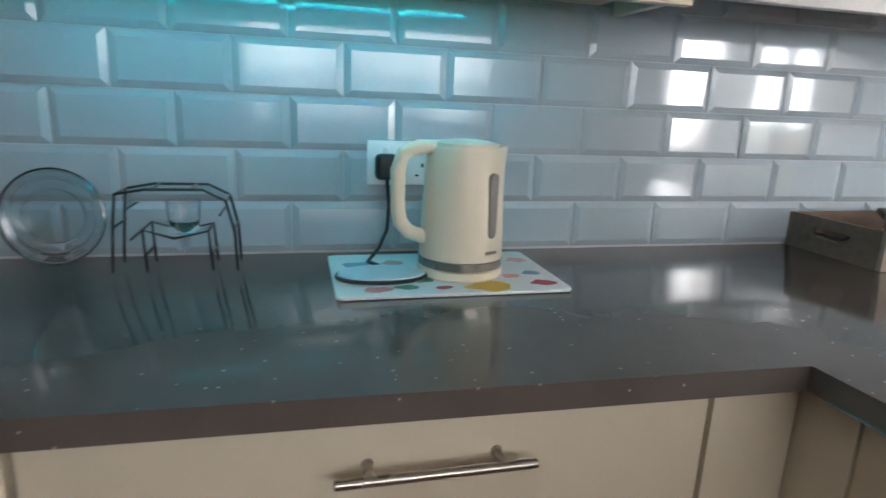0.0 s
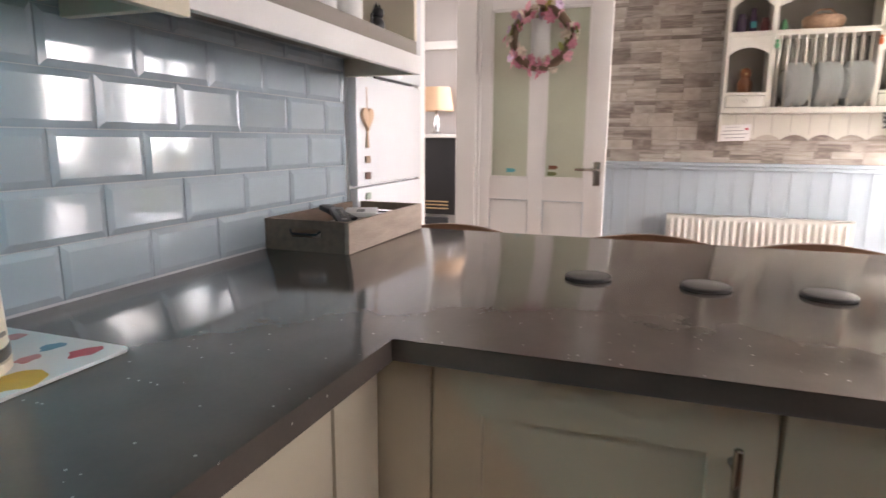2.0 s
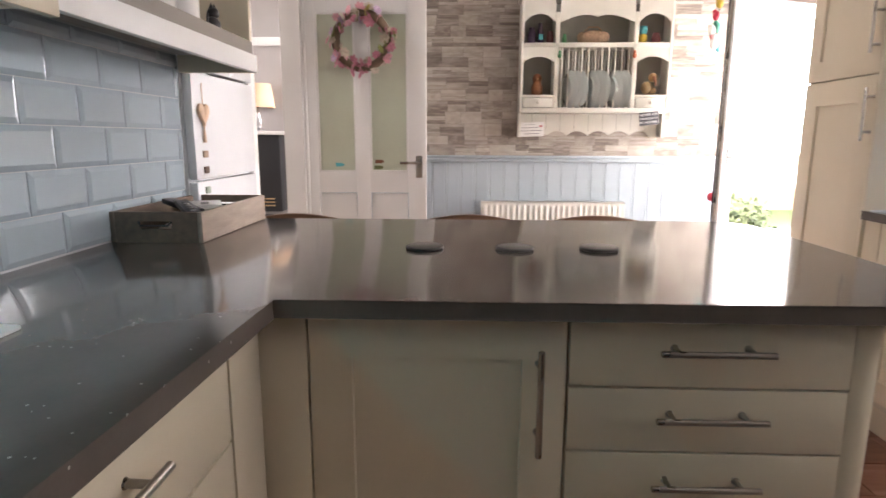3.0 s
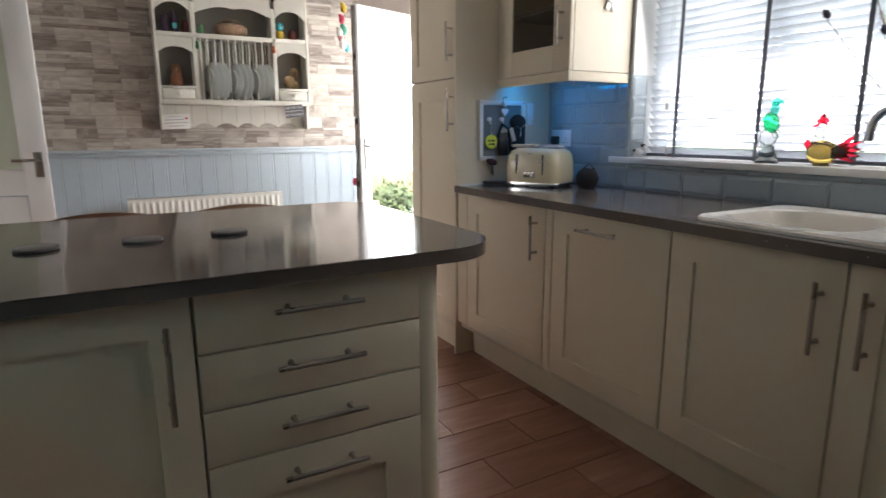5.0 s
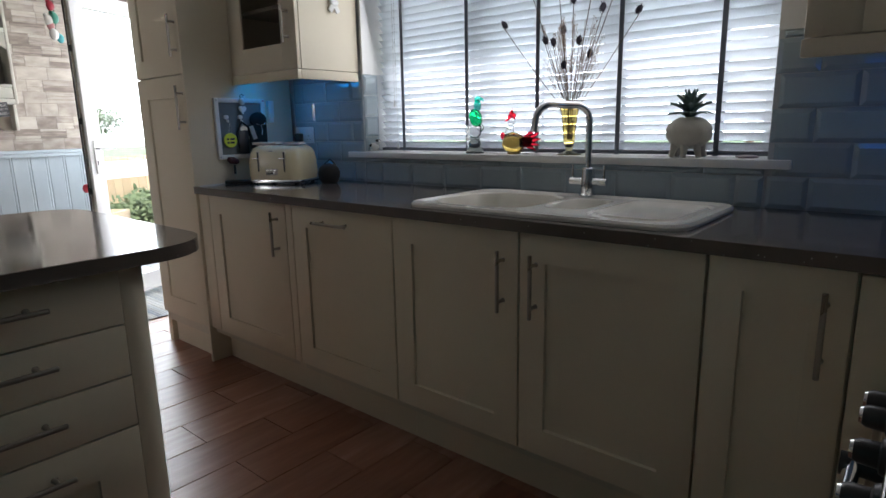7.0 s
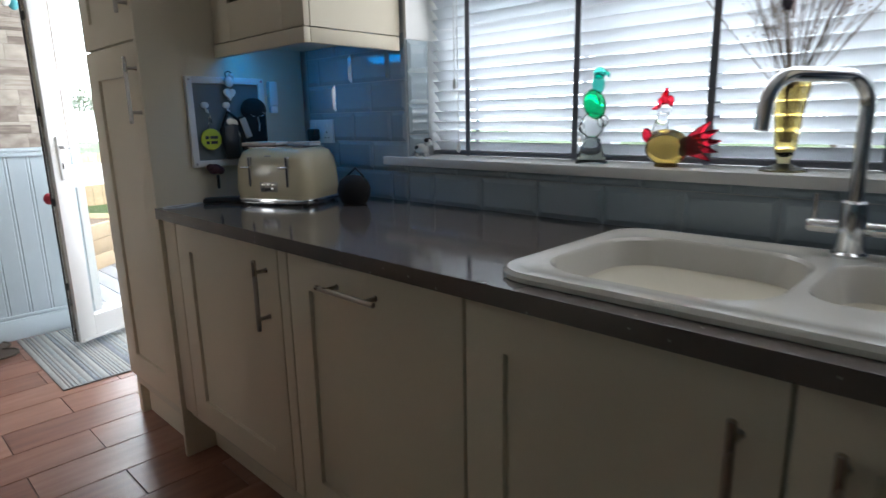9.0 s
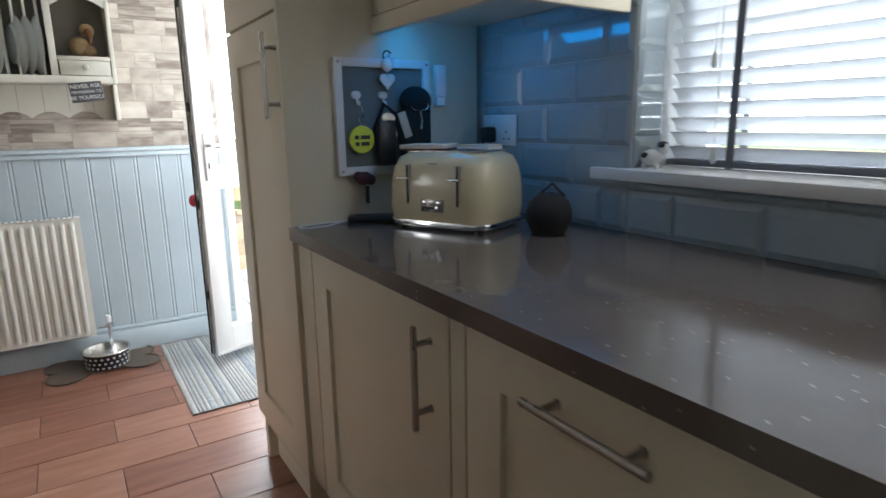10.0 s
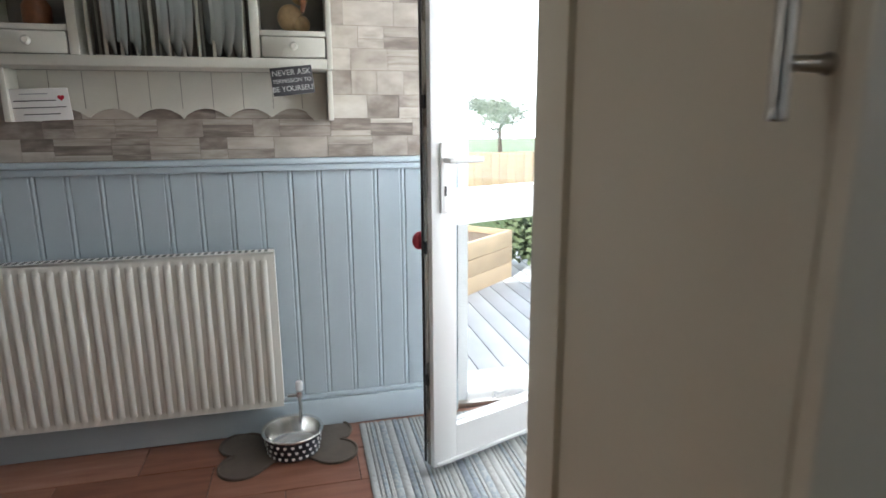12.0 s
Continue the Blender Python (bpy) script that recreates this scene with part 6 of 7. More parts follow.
part("lever", tube(bmesh.new(), [(0.719, -0.006, 1.045), (0.719, -0.045, 1.045), (0.700, -0.050, 1.045), (0.610, -0.050, 1.045)], 0.008, 12), STEEL, hd)
for x_, z_, c_ in ((0.235, 1.03, CYAN), (0.475, 1.05, BROWNP), (0.47, 1.015, surface("olive_sticker", (0.15, 0.17, 0.06), 0.5))):
    st = thing("sticker", "small coloured bird sticker on the frosted pane", "sticker", pose(3.405 + 0.0145, 1.625 - x_, z_, 0, 0, -90), "stickers on the door pane")
    part("bird", turned(prism(bmesh.new(), [(0.026 * math.cos(t) * (1 + 0.25 * math.cos(3 * t)), 0.015 * math.sin(t) * (1 + 0.3 * math.cos(2 * t))) for t in (2 * math.pi * k / 24 for k in range(24))], 0.0, 0.001), pose(0, 0, 0, 90)), c_, st)
FLW = [surface(n_, c_, 0.8, vary=0.3, scale=60, bump=0.2) for n_, c_ in (("pink_petal", (0.68, 0.36, 0.40)), ("rose_petal", (0.60, 0.24, 0.31)), ("cream_petal", (0.62, 0.54, 0.44)), ("lilac_petal", (0.50, 0.38, 0.50)), ("olive_leaf", (0.20, 0.22, 0.06)), ("straw_leaf", (0.45, 0.38, 0.10)))]
wreath = thing("flower_wreath", "round wreath of pink and cream flowers on the door", "wreath", pose(3.398, 1.228, 1.735, 0, 0, -90))
part("ring", tube(bmesh.new(), [(0.150 * math.cos(t), -0.03, 0.150 * math.sin(t)) for t in (2 * math.pi * k / 48 for k in range(48))], 0.024, 12, True), STEM, wreath)
rng = random.Random(11)


def flower(rng_, r):
    bm_ = bmesh.new()
    for ring_n, (cnt, rad_, lift) in enumerate(((7, 1.0, 0.15), (5, 0.62, 0.55))):
        for q_ in range(cnt):
            a_ = 2 * math.pi * (q_ + 0.5 * ring_n) / cnt
            c_, s_ = math.cos(a_), math.sin(a_)
            rr = r * rad_
            pts_ = [(0, 0, 0), (0.55 * rr, -0.34 * rr, lift * rr * 0.5), (rr, -0.2 * rr, lift * rr), (rr * 1.05, 0.2 * rr, lift * rr), (0.55 * rr, 0.34 * rr, lift * rr * 0.5)]
            bm_.faces.new([bm_.verts.new((x * c_ - y * s_, x * s_ + y * c_, z)) for x, y, z in pts_])
    return bm_


fl_meshes = [mesh_of("flower", flower(rng, 0.030), m_) for m_ in FLW]
for k in range(78):
    t = rng.uniform(0, 6.283)
    rr, out_ = 0.150 + rng.uniform(-0.036, 0.040), rng.uniform(-0.062, -0.035)
    top_right = math.cos(t - 0.9) > 0.86
    m_ = fl_meshes[rng.choice((4, 5, 5)) if top_right and rng.random() < 0.6 else rng.choice((0, 0, 1, 1, 2, 2, 3, 4))]
    f_ = new("flower", m_)
    f_.parent = wreath
    f_.matrix_basis = Matrix.Translation((rr * math.cos(t), out_, rr * math.sin(t))) @ pose(0, 0, 0, 90 + rng.uniform(-35, 35), rng.uniform(-35, 35), rng.uniform(0, 360)) @ Matrix.Scale(rng.uniform(0.7, 1.25), 4)
part("hanger", block(-0.012, 0.012, -0.018, -0.014, 0.14, 0.29), WHITE, wreath, "white ribbon hanger")
# door lining and architrave of the living-room doorway
bm = bmesh.new()
box(bm, DOOR_X1 - 0.032, DOOR_X1, N - 0.004, N + TN, 0, DOOR_H)
box(bm, DOOR_X0, DOOR_X0 + 0.032, N - 0.004, N + TN, 0, DOOR_H)
box(bm, DOOR_X0 + 0.032, DOOR_X1 - 0.032, N - 0.004, N + TN, DOOR_H - 0.032, DOOR_H)
structure("door_lining", bm, WHITE, "white door lining of the living-room doorway")
bm = bmesh.new()
box(bm, DOOR_X1 - 0.01, DOOR_X1 + 0.07, N - 0.024, N - 0.005, 0, DOOR_H + 0.06, 0.004)
box(bm, DOOR_X0 - 0.07, DOOR_X0 + 0.01, N - 0.024, N - 0.005, 0, DOOR_H + 0.06, 0.004)
box(bm, DOOR_X0 + 0.011, DOOR_X1 - 0.011, N - 0.023, N - 0.005, DOOR_H - 0.01, DOOR_H + 0.06, 0.004)
structure("trim", bm, WHITE, "white architrave round the doorway")

# ---- living room beyond the doorway ----
structure("living_room_floor", block(1.4, 5.4, N + TN, 5.4, -0.12, 0.0), surface("beige_carpet", (0.36, 0.31, 0.26), 0.95, vary=0.12, fine=300, bump=0.4), "beige living-room carpet")
LIV = surface("warm_grey_wall", (0.44, 0.42, 0.41), 0.85, vary=0.06, bump=0.05)
structure("living_room_wall_east", block(5.2, 5.4, N + TN, 5.4, 0, CEIL), LIV, "warm grey living-room wall")
structure("living_room_wall_west", block(1.2, 1.4, N + TN, 5.6, 0, CEIL), LIV, "warm grey living-room wall")
structure("living_room_wall_north", block(1.4, 5.4, 5.4, 5.6, 0, CEIL), LIV, "warm grey living-room wall")
structure("living_room_ceiling", block(1.2, 5.4, N + TN, 5.6, CEIL, CEIL + 0.1), PLASTER, "white living-room ceiling")
structure("picture_rail", block(5.165, 5.2, N + TN, 5.4, 1.98, 2.05, 0.006), WHITE, "white picture rail")
fp = thing("fireplace", "black cast-iron fireplace with a stone hearth", "fireplace", pose(5.18, 2.55, 0, 0, 0, -90))
part("surround", block(-0.45, 0.30, -0.16, 0.0, 0.54, 1.215, 0.006), BLACK, fp)
part("firebox", block(-0.40, 0.25, -0.20, -0.161, 0.30, 0.52, 0.01), BLACK, fp)
for i in range(3):
    part("grate_bar", tube(bmesh.new(), [(-0.40, -0.205, 0.60 + 0.03 * i), (0.25, -0.205, 0.60 + 0.03 * i)], 0.006, 8), TANP, fp)
part("hearth", block(-0.50, 0.40, -0.32, 0.0, 0.0, 0.29, 0.006), surface("stone_hearth", (0.40, 0.35, 0.30), 0.7), fp)
part("mantel", block(-0.48, 0.36, -0.20, 0.0, 1.216, 1.245, 0.005), WHITE, fp, "white mantel shelf")
lampob = thing("table_lamp", "table lamp with a peach fabric shade on the mantel", "lamp", pose(5.06, 2.44, 1.2455))
part("shade", lathe(bmesh.new(), [(0.15, 0.20), (0.12, 0.40), (0.117, 0.40), (0.147, 0.20)], 32, cap=False), surface("peach_shade", (0.68, 0.46, 0.30), 0.8, vary=0.06), lampob)
part("base", lathe(bmesh.new(), [(0.05, 0), (0.055, 0.01), (0.02, 0.03), (0.035, 0.08), (0.015, 0.15), (0.008, 0.24)], 24), surface("silver_base", (0.5, 0.5, 0.5), 0.2, 0.8), lampob)

# ---- garden door ----
gd = tagged(new("door_2"), "white glazed garden door standing ajar", kind="structure")
HX, HY, FXX, FYY = 4.175, -2.02, 3.785, -0.992
ang = math.degrees(math.atan2(FYY - HY, FXX - HX))
gd.matrix_world = pose(HX, HY, 0, 0, 0, ang)      # local x runs from the hinge to the free edge
GL = math.hypot(FXX - HX, FYY - HY)
bm = bmesh.new()
st_ = 0.095
y0, y1 = 0.0, 0.062
box(bm, 0.0, st_, y0, y1, 0.035, 2.045, 0.003)
box(bm, GL - st_, GL, y0, y1, 0.035, 2.045, 0.003)
for z0, z1 in ((0.035, 0.165), (0.866, 0.978), (1.955, 2.045)):
    box(bm, st_, GL - st_, y0 + 0.001, y1 - 0.001, z0, z1)
part("door_frame", bm, UPVC, gd)
for z0, z1 in ((0.165, 0.866), (0.978, 1.955)):
    p = part("pane", block(st_, GL - st_, 0.026, 0.032, z0, z1), PANE, gd)
    p.visible_shadow = False
part("gasket", block(GL + 0.0005, GL + 0.004, 0.006, 0.016, 0.04, 2.04), GASKET, gd, "black rubber seal")
part("lock_strip", block(GL + 0.0005, GL + 0.0035, 0.024, 0.042, 0.04, 2.04), STEEL, gd, "steel locking strip")
for z_ in (0.35, 0.80, 1.25, 1.70):
    part("lock_bolt", block(GL + 0.0036, GL + 0.010, 0.026, 0.040, z_ - 0.02, z_ + 0.02, 0.002), GASKET, gd)
part("drip_edge", block(0.02, GL - 0.01, 0.0625, 0.072, 0.040, 0.052, 0.002), UPVC, gd)
hp = part("handle_plate", block(GL - 0.062, GL - 0.030, y1 + 0.0005, y1 + 0.010, 0.91, 1.13, 0.005), UPVC, gd, "white lever handle with a key slot")
part("lever", tube(bmesh.new(), [(GL - 0.046, y1 + 0.010, 1.075), (GL - 0.046, y1 + 0.045, 1.075), (GL - 0.065, y1 + 0.050, 1.075), (GL - 0.160, y1 + 0.048, 1.075)], 0.009, 12), UPVC, hp)
part("key_slot", block(GL - 0.050, GL - 0.042, y1 + 0.0102, y1 + 0.0115, 0.965, 0.995), BLACK, hp)
stop = thing("door_bumper", "round red bumper on the edge of the garden door", "door bumper", gd.matrix_world @ pose(GL - 0.004, -0.016, 0.815))
part("pad", blob(bmesh.new(), (0, 0, 0), 0.030, (0.9, 0.5, 1.0)), inks[0], stop)
charm = thing("hanging_charm", "string of brightly coloured felt animals on the garden door", "charm", gd.matrix_world @ pose(GL - 0.020, -0.085, 1.96))
for i, (dx, dz, c_, r_) in enumerate(((0.0, 0.08, YEL, 0.028), (0.02, 0.0, inks[0], 0.026), (0.005, -0.07, inks[4], 0.030), (0.045, -0.09, CERAMIC, 0.028), (0.02, -0.17, CERAMIC, 0.030), (-0.02, -0.19, CYAN, 0.024), (0.035, -0.12, inks[3], 0.024))):
    part("felt_animal", blob(blob(bmesh.new(), (dx, -0.012, dz), r_, (1, 0.6, 1.2)), (dx + 0.012, -0.014, dz + r_), r_ * 0.5), c_, charm)
part("cord", tube(bmesh.new(), [(0, -0.004, 0.10), (0.01, -0.004, -0.05), (0.01, -0.004, -0.2)], 0.0015, 6), BLACK, charm)
bm = bmesh.new()
box(bm, E + 0.02, E + 0.10, GY0, GY0 + 0.05, 0.0, GH)
box(bm, E + 0.02, E + 0.10, GY1 - 0.05, GY1, 0.0, GH)
box(bm, E + 0.02, E + 0.10, GY0 + 0.05, GY1 - 0.05, GH - 0.05, GH)
structure("door_frame_garden", bm, UPVC, "white outer frame of the garden door")
structure("threshold", block(E - 0.01, E + T + 0.03, GY0 + 0.001, GY1 - 0.001, 0.0, 0.022, 0.003), STEEL, "metal threshold of the garden door")

# window added out of view, goes with the alcove fill lamp
window_2 = tagged(new("window_2"), "unseen white framed window added to let light in by the garden door", kind="structure")
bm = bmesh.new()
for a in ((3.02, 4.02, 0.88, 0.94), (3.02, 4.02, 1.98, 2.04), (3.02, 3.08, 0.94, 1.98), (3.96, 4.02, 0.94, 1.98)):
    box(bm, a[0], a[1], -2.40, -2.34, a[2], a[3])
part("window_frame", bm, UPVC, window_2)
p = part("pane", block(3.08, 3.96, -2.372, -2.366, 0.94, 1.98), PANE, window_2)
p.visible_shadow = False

# ---- floor things ----
MATC = surface("grey_brown_rubber", (0.13, 0.105, 0.085), 0.6, vary=0.2, scale=20, bump=0.15)
bone = thing("bone_mat", "grey-brown bone-shaped feeding mat on the floor", "feeding mat", pose(4.035, -0.525, 0.0, 0, 0, 94))
lobes = [(-0.165, 0.075, 0.082), (-0.165, -0.075, 0.082), (0.165, -0.075, 0.082), (0.165, 0.075, 0.082)]


def bone_r(t):
    d = Vector((math.cos(t), math.sin(t)))
    best = 0.0
    for x_, y_, r_ in lobes:
        b_ = d.x * x_ + d.y * y_
        disc = b_ * b_ - (x_ * x_ + y_ * y_ - r_ * r_)
        if disc > 0:
            best = max(best, b_ + math.sqrt(disc))
    bar = 0.078 / max(1e-3, abs(d.y)) if abs(d.y) > 0.078 / 0.165 else 0.165 / max(1e-3, abs(d.x))
    return max(best, bar)


bm = bmesh.new()
prism(bm, [(bone_r(t) * math.cos(t), bone_r(t) * math.sin(t)) for t in (2 * math.pi * k / 120 for k in range(120))], 0.001, 0.006, 0.0015)
part("sheet", bm, MATC, bone)
part("rim", tube(bmesh.new(), [(0.985 * bone_r(t) * math.cos(t), 0.985 * bone_r(t) * math.sin(t), 0.008) for t in (2 * math.pi * k / 120 for k in range(120))], 0.005, 8, True), MATC, bone)
bowl = thing("dog_bowl", "steel dog bowl with a black and white spotted band", "dog bowl", pose(4.020, -0.545, 0.0065) @ Matrix.Diagonal((1.03, 1.03, 1.25, 1)))
BOWLS = surface("satin_steel", (0.72, 0.71, 0.69), 0.24, 1.0, vary=0.05, fine=200, bump=0.01)
NAVY = surface("dark_navy_band", (0.010, 0.011, 0.022), 0.4, vary=0.1)
part("band", lathe(bmesh.new(), [(0.002, 0.0), (0.088, 0.0), (0.090, 0.002), (0.1015, 0.062), (0.100, 0.064), (0.098, 0.060)], 48, cap=False), NAVY, bowl)
part("steel_liner", lathe(bmesh.new(), [(0.104, 0.062), (0.108, 0.067), (0.106, 0.070), (0.097, 0.066), (0.082, 0.020), (0.070, 0.014), (0.002, 0.013)], 48, cap=False), BOWLS, bowl, "polished steel liner")
dot_bm = lathe(bmesh.new(), [(0.0062, 0.0), (0.0060, -0.0010), (0.001, -0.0012)], 12, (0, 0, 0), "y")
dot_mesh = mesh_of("dot", dot_bm, LETTER)
for row_ in range(3):
    for i in range(24):
        t = 2 * math.pi * (i + 0.5 * row_) / 24
        z_ = 0.012 + 0.019 * row_
        r_ = 0.0898 + (0.1015 - 0.090) * (z_ - 0.002) / 0.060
        o = new("dot", dot_mesh)
        o.parent, o.matrix_basis = bowl, Matrix.Translation((r_ * math.cos(t), r_ * math.sin(t), z_)) @ pose(0, 0, 0, -10.5, 0, math.degrees(t) + 90)
RUGM = ramped("woven_stripe", [(0.05, (0.17, 0.20, 0.24)), (0.35, (0.30, 0.34, 0.37)), (0.6, (0.47, 0.48, 0.47)), (0.8, (0.36, 0.36, 0.35)), (1.0, (0.62, 0.62, 0.60))], 0.95, 90, (1, 1, 1), 0.8)
rug = thing("door_mat", "grey and white striped woven rug by the garden door", "rug", pose(3.685, -1.21, 0.0))
part("backing", block(-0.462, 0.462, -0.412, 0.412, 0.0005, 0.004), MATC, rug)
n_st, y = 0, -0.412
rng = random.Random(21)
while y < 0.405:
    w_ = min(rng.choice((0.014, 0.018, 0.022, 0.028)), 0.412 - y)
    bm = bmesh.new()
    nseg = 60
    prev = None
    for i in range(nseg + 1):
        x_ = -0.465 + 0.93 * i / nseg
        dz = 0.0012 * math.sin(i * 2.4 + y * 90)
        cur = [bm.verts.new((x_, y + 0.0008, 0.0042)), bm.verts.new((x_, y + w_ * 0.25, 0.0085 + dz)), bm.verts.new((x_, y + w_ * 0.75, 0.0085 - dz)), bm.verts.new((x_, y + w_ - 0.0008, 0.0042))]
        if prev:
            for q_ in range(3):
                bm.faces.new((prev[q_], prev[q_ + 1], cur[q_ + 1], cur[q_]))
        prev = cur
    part("stripe", bm, RUGM, rug)
    y += w_

# ---- garden ----
GRASS = surface("lawn", (0.07, 0.11, 0.03), 0.95, vary=0.35, scale=3, fine=60, bump=0.4)
PATIO = surface("pale_deck", (0.46, 0.46, 0.46), 0.7, vary=0.15, scale=4, bump=0.15, by_piece=0.08)
FENCE = surface("tan_fence_wood", (0.55, 0.40, 0.25), 0.8, vary=0.2, scale=4, bump=0.2, by_piece=0.12)
structure("ground", block(-60, 60, -80, 60, -0.9, -0.16), GRASS, "lawn and open ground round the house")
deck_mesh = mesh_of("deck_board", block(0.0, 4.2, -0.068, 0.068, -0.159, -0.10, 0.004), PATIO)
deck = thing("garden_deck", "pale grey boarded deck outside the garden door", "deck")
for i in range(30):
    o = new("deck_board", deck_mesh)
    o.parent, o.location = deck, (E + T + 0.02, -4.4 + 0.142 * i, 0)
planter = thing("garden_planter", "large tan wooden planter box on the deck", "planter", pose(6.30, -1.57, -0.10, 0, 0, -48.5))
for z_ in (0.0, 0.137, 0.274):
    for a in ((-0.75, 0.75, -0.30, -0.265), (-0.75, 0.75, 0.265, 0.30), (-0.75, -0.715, -0.264, 0.264), (0.715, 0.75, -0.264, 0.264)):
        part("plank", block(a[0], a[1], a[2], a[3], z_, z_ + 0.134, 0.004), FENCE, planter)
part("soil", block(-0.714, 0.714, -0.264, 0.264, 0.002, 0.36), STEM, planter)
LEAFG = ramped("garden_leaf", [(0.0, (0.06, 0.09, 0.035)), (0.5, (0.10, 0.14, 0.06)), (1.0, (0.16, 0.19, 0.09))], 0.7, 1.5, (1, 1, 1), 0.1)


def leaves(bm, center, size, count, leaf_len, rng_):
    for _ in range(count):
        d = Vector((rng_.gauss(0, 1), rng_.gauss(0, 1), rng_.gauss(0, 1))).normalized()
        p = Vector(center) + Vector((d.x * size[0], d.y * size[1], d.z * size[2])) * rng_.uniform(0.55, 1.0)
        a = Vector((rng_.gauss(0, 1), rng_.gauss(0, 1), rng_.gauss(0, 0.7))).normalized()
        s = a.orthogonal().normalized()
        ln = leaf_len * rng_.uniform(0.6, 1.3)
        bm.faces.new([bm.verts.new(v) for v in (p, p + a * ln * 0.5 + s * ln * 0.28, p + a * ln, p + a * ln * 0.5 - s * ln * 0.28)])


def tree(x, y, height, spread, seed):
    rng_ = random.Random(seed)
    t = thing("garden_tree", "leafy green garden tree beyond the deck", "tree", pose(x, y, -0.16), "garden trees")
    bm_ = bmesh.new()
    tube(bm_, [(0, 0, 0), (0.05, 0.02, height * 0.3), (0.0, 0.05, height * 0.62)], 0.1, 10, radii=[0.11, 0.08, 0.04])
    for k_ in range(6):
        a_ = 1.05 * k_
        tube(bm_, [(0.03, 0.02, height * (0.3 + 0.05 * k_)), (spread * 0.4 * math.cos(a_), spread * 0.4 * math.sin(a_), height * (0.5 + 0.05 * k_)), (spread * 0.75 * math.cos(a_), spread * 0.75 * math.sin(a_), height * (0.6 + 0.05 * k_))], 0.03, 7, radii=[0.04, 0.025, 0.01])
    part("trunk", bm_, STEM, t)
    bm_ = bmesh.new()
    for k_ in range(13):
        a_, r_ = rng_.uniform(0, 6.28), spread * rng_.uniform(0.1, 0.75)
        leaves(bm_, (r_ * math.cos(a_), r_ * math.sin(a_), height * rng_.uniform(0.5, 0.95)), (spread * 0.42, spread * 0.42, height * 0.13), 330, 0.12, rng_)
    part("crown", bm_, LEAFG, t)


tree(26.0, -8.9, 2.6, 2.2, 1)
tree(15.0, -1.9, 1.8, 1.0, 3)
tree(2.5, -13.0, 3.0, 1.6, 4)
tree(-1.5, -14.0, 3.4, 1.8, 5)
bm = bmesh.new()
rng = random.Random(8)
for i in range(26):
    leaves(bm, (6.95 + rng.uniform(-0.18, 0.25), -2.55 + rng.uniform(-0.3, 0.15), 0.06 + rng.uniform(0, 0.34)), (0.16, 0.14, 0.13), 70, 0.07, rng)
tagged(solid("garden_shrub", bm, LEAFG, "low green shrub beside the planter on the deck", "shrub"), kind="stuff")
fence_mesh = mesh_of("fence_board", block(-0.07, 0.07, -0.012, 0.012, -0.16, 0.72, 0.004), FENCE)
for nm, p0, dx, dy, cnt, rz in (("garden_fence", (11.5, -9.0), 0.0, 0.148, 70, 90), ("garden_fence", (-4.0, -9.0), 0.148, 0.0, 100, 0)):
    fence = thing(nm, "low tan boarded garden fence", "fence")
    for i in range(cnt):
        o = new("fence_board", fence_mesh)
        o.parent, o.matrix_basis = fence, pose(p0[0] + dx * i, p0[1] + dy * i, 0, 0, 0, rz)

# bright hazy sky low over the horizon, far behind the garden
HAZE = glow("sky_haze", (0.95, 0.98, 1.0), 2.6)
structure("backdrop_east", block(58.0, 58.2, -58, 58, -0.16, 42), HAZE, "pale hazy sky far beyond the garden")
structure("backdrop_south", block(-58, 57.9, -58.2, -58.0, -0.16, 42), HAZE, "pale hazy sky far beyond the garden")

# ---- tiles and slabs, piece by piece ----
def bevel_tile(w_, h_, ch=0.013, dpt=0.008):
    """A wall tile with broad chamfers; its face looks to -y."""
    bm_ = bmesh.new()
    back = [bm_.verts.new((x_, 0, z_)) for x_, z_ in ((0, 0), (w_, 0), (w_, h_), (0, h_))]
    edge = [bm_.verts.new((x_, -0.003, z_)) for x_, z_ in ((0, 0), (w_, 0), (w_, h_), (0, h_))]
    face = [bm_.verts.new((x_, -dpt, z_)) for x_, z_ in ((ch, ch), (w_ - ch, ch), (w_ - ch, h_ - ch), (ch, h_ - ch))]
    for a, b in ((back, edge), (edge, face)):
        for i in range(4):
            bm_.faces.new((a[i], a[(i + 1) % 4], b[(i + 1) % 4], b[i]))
    bm_.faces.new(face)
    bmesh.ops.recalc_face_normals(bm_, faces=bm_.faces)
    me = bpy.data.meshes.new("tile")
    bm_.to_mesh(me)
    bm_.free()
    me.materials.append(TILE)
    return me


tile_cache = {}


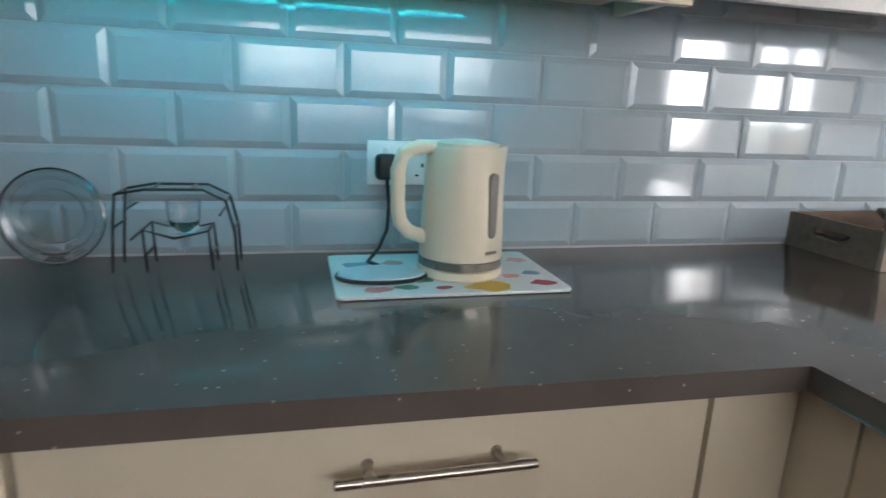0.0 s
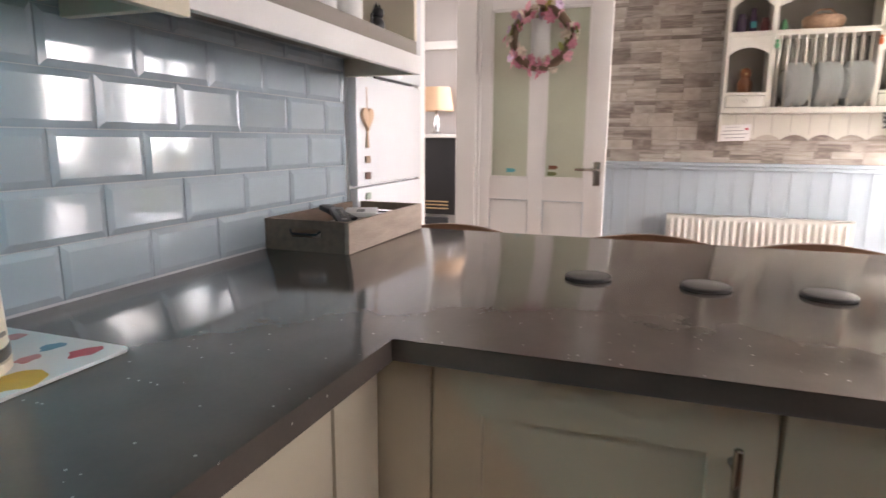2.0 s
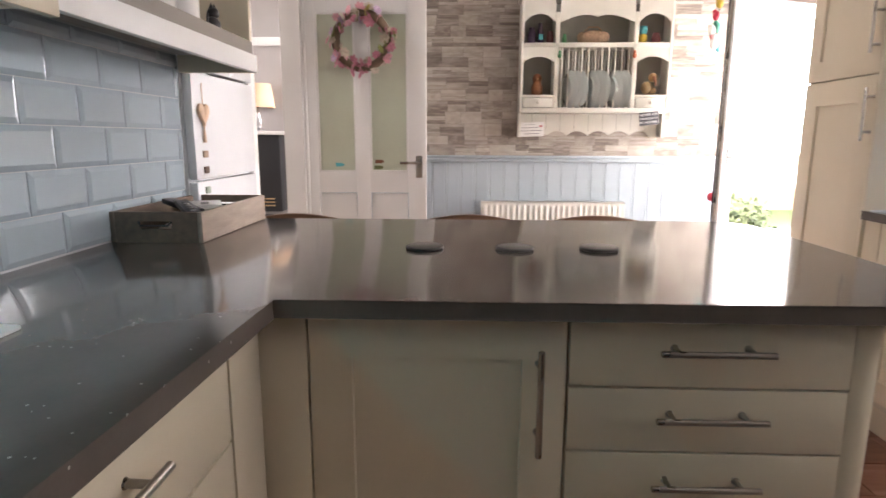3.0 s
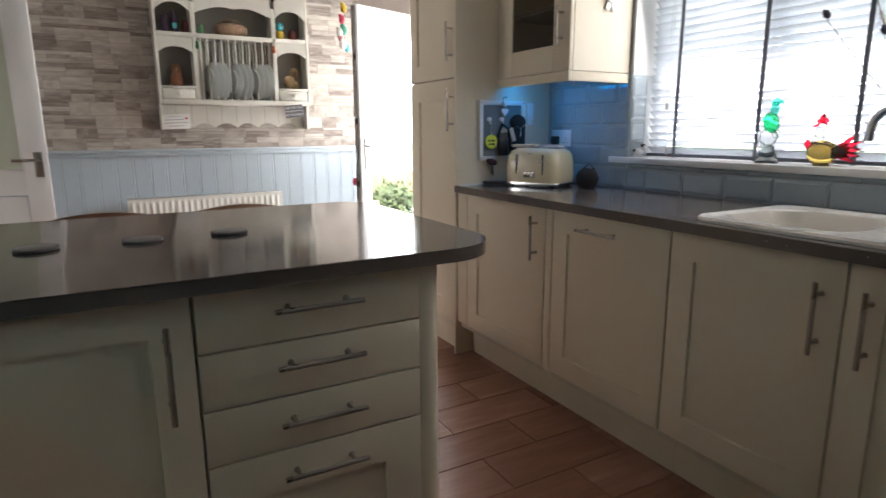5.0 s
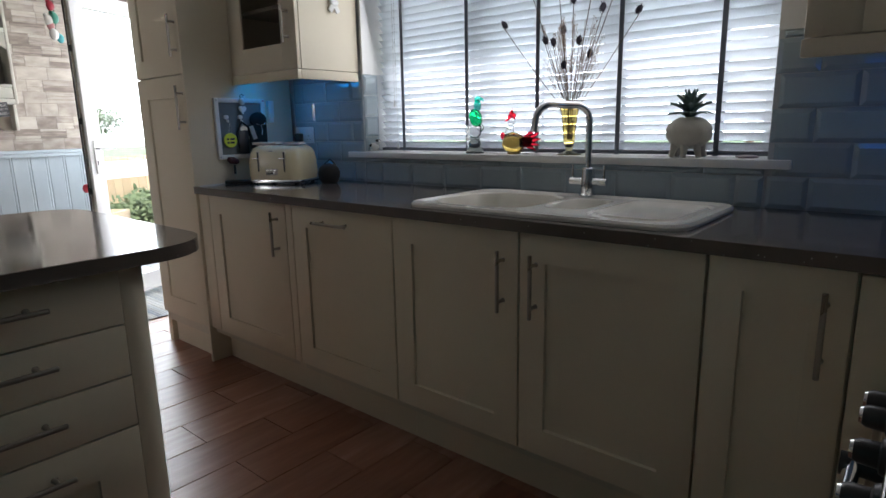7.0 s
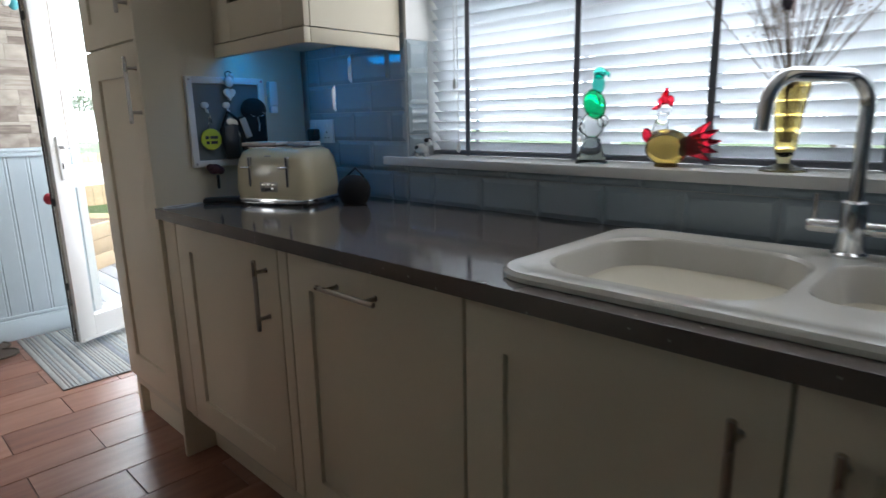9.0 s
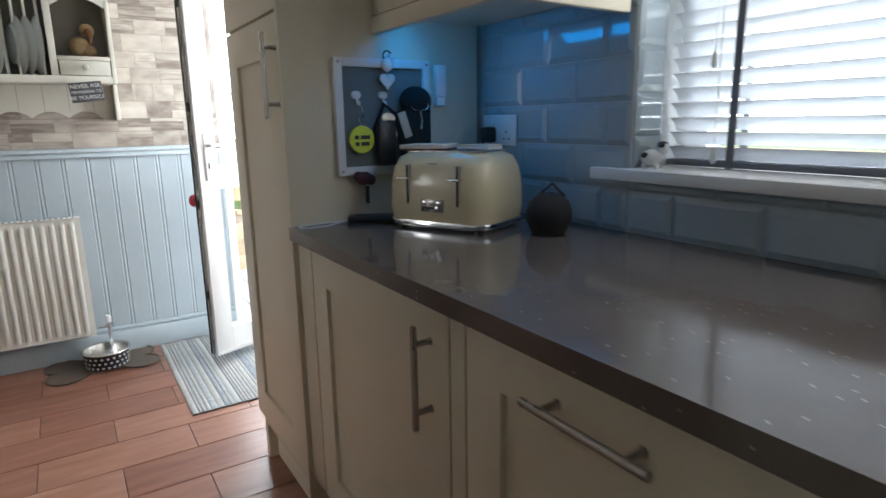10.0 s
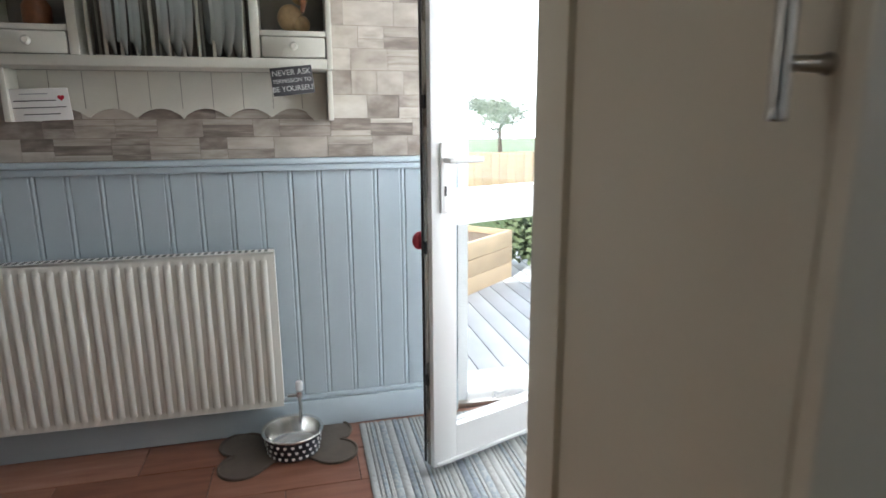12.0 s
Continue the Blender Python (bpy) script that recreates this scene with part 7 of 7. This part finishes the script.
def lay_tiles(parent, m, x0, x1, z0, z1, row0, phase, tw=0.2, th=0.1):
    """Brick-bond tiles over a stretch of wall given in the wall's own x and z."""
    k = int(math.floor((z0 - row0) / th))
    while row0 + k * th < z1 - 0.004:
        za, zb = max(z0, row0 + k * th), min(z1, row0 + (k + 1) * th)
        x = phase + (tw / 2 if k % 2 else 0)
        x -= tw * math.ceil((x - x0) / tw)
        while x < x1 - 0.004:
            xa, xb = max(x0, x), min(x1, x + tw)
            w_, h_ = round(xb - xa - 0.002, 4), round(zb - za - 0.002, 4)
            if w_ > 0.012 and h_ > 0.012:
                if (w_, h_) not in tile_cache:
                    tile_cache[(w_, h_)] = bevel_tile(w_, h_, min(0.013, w_ * 0.3, h_ * 0.3))
                o = new("tile", tile_cache[(w_, h_)])
                o.parent = parent
                o.matrix_basis = m @ Matrix.Translation((xa + 0.001, 0, za + 0.001)) @ pose(0, 0, 0, random.uniform(-0.25, 0.25), 0, random.uniform(-0.2, 0.2))
            x += tw
        k += 1


lay_tiles(wall_north, pose(0, N, 0), -0.75, 1.852, TOP, 1.452, 0.913, 0.227)
southm = pose(0, S, 0, 0, 0, 180)
lay_tiles(wall_south, southm, -2.255, -1.702, TOP, 1.452, 0.908, 0.02)
lay_tiles(wall_south, southm, -1.700, 0.100, TOP, 1.030, 0.908, 0.02)
lay_tiles(wall_south, southm, 0.107, 1.04, TOP, 1.43, 0.908, 0.02)
reveal_l = pose(WX1, S, 0, 0, 0, -90)
lay_tiles(wall_south, reveal_l, 0.002, 0.098, 1.059, 1.43, 0.93, 0.0)
structure("reveal_paint_left", block(WX1 - 0.012, WX1, S + 0.0005, S + 0.006, 1.432, 2.10), WHITE, "white painted strip beside the window")
structure("reveal_paint_right", block(-0.224, WX0, S + 0.0005, S + 0.006, 1.432, 2.10), WHITE, "white painted strip beside the window")
structure("reveal_lining", block(WX1 - 0.004, WX1, S - 0.19, S - 0.001, 1.432, WZ1), WHITE, "white painted window reveal")

# wood-look floor tiles, laid in running bond
bm = bmesh.new()
fw, fl = 0.205, 0.50
floor_mesh = mesh_of("floor_tile", block(0.0015, fw - 0.0015, 0.0015, fl - 0.0015, -0.006, 0.0, 0.0012, 1), FLOOR_TILE, False)
floor_ob = bpy.data.objects["floor"]
r0 = 3.165 - fw * 21
cut_tiles = {}
for i in range(0, 28):
    x_ = r0 + fw * i
    if x_ + fw > E - 0.0 or x_ < -0.60:
        continue
    off = -0.52 if i % 2 else -0.77
    for j in range(-4, 5):
        y_ = off + fl * j
        cut0, cut1 = max(0.0, -2.197 - y_), min(fl, N - 0.002 - y_)
        if cut1 - cut0 < 0.03 or (x_ < 2.25 and y_ < -1.55):
            continue
        me = floor_mesh
        if cut1 - cut0 < fl - 0.001:
            key_ = (round(cut0, 3), round(cut1, 3))
            if key_ not in cut_tiles:
                cut_tiles[key_] = mesh_of("floor_tile", block(0.0015, fw - 0.0015, cut0 + 0.0015, cut1 - 0.0015, -0.006, 0.0, 0.0012, 1), FLOOR_TILE, False)
            me = cut_tiles[key_]
        o = new("floor_tile", me)
        o.parent, o.location = floor_ob, (x_, y_, random.uniform(-0.0004, 0.0004))

# printed stone slabs of the wallpaper
bm = bmesh.new()
box(bm, -0.5, 0.5, -0.5, 0.0, -0.5, 0.5)
stone_mesh = mesh_of("stone", bm, STONE_PRINT, False)
rng = random.Random(17)
z = 1.0685
while z < 2.38:
    band = rng.uniform(0.062, 0.088)
    y = N - 0.3
    while y > -1.218:
        ln = rng.uniform(0.09, 0.20)
        ya = max(-1.2185, y - ln)
        split = rng.random()
        if split < 0.34:
            cuts = [(z, z + band)]
        elif split < 0.76:
            c_ = z + band * rng.uniform(0.32, 0.68)
            cuts = [(z, c_), (c_, z + band)]
        else:
            c_, d_ = z + band * rng.uniform(0.24, 0.36), z + band * rng.uniform(0.6, 0.74)
            cuts = [(z, c_), (c_, d_), (d_, z + band)]
        for a, b in cuts:
            o = new("stone", stone_mesh)
            o.parent = wall_east
            o.matrix_basis = Matrix.Translation((E, (y + ya) / 2, (a + b) / 2)) @ pose(0, 0, 0, 0, 0, -90) @ Matrix.Diagonal((max(0.01, y - ya - 0.0015), 2 * rng.uniform(0.0016, 0.004), b - a - 0.0015, 1))
        y = ya if ya > -1.218 else -2
        if ya <= -1.218:
            break
    z += band
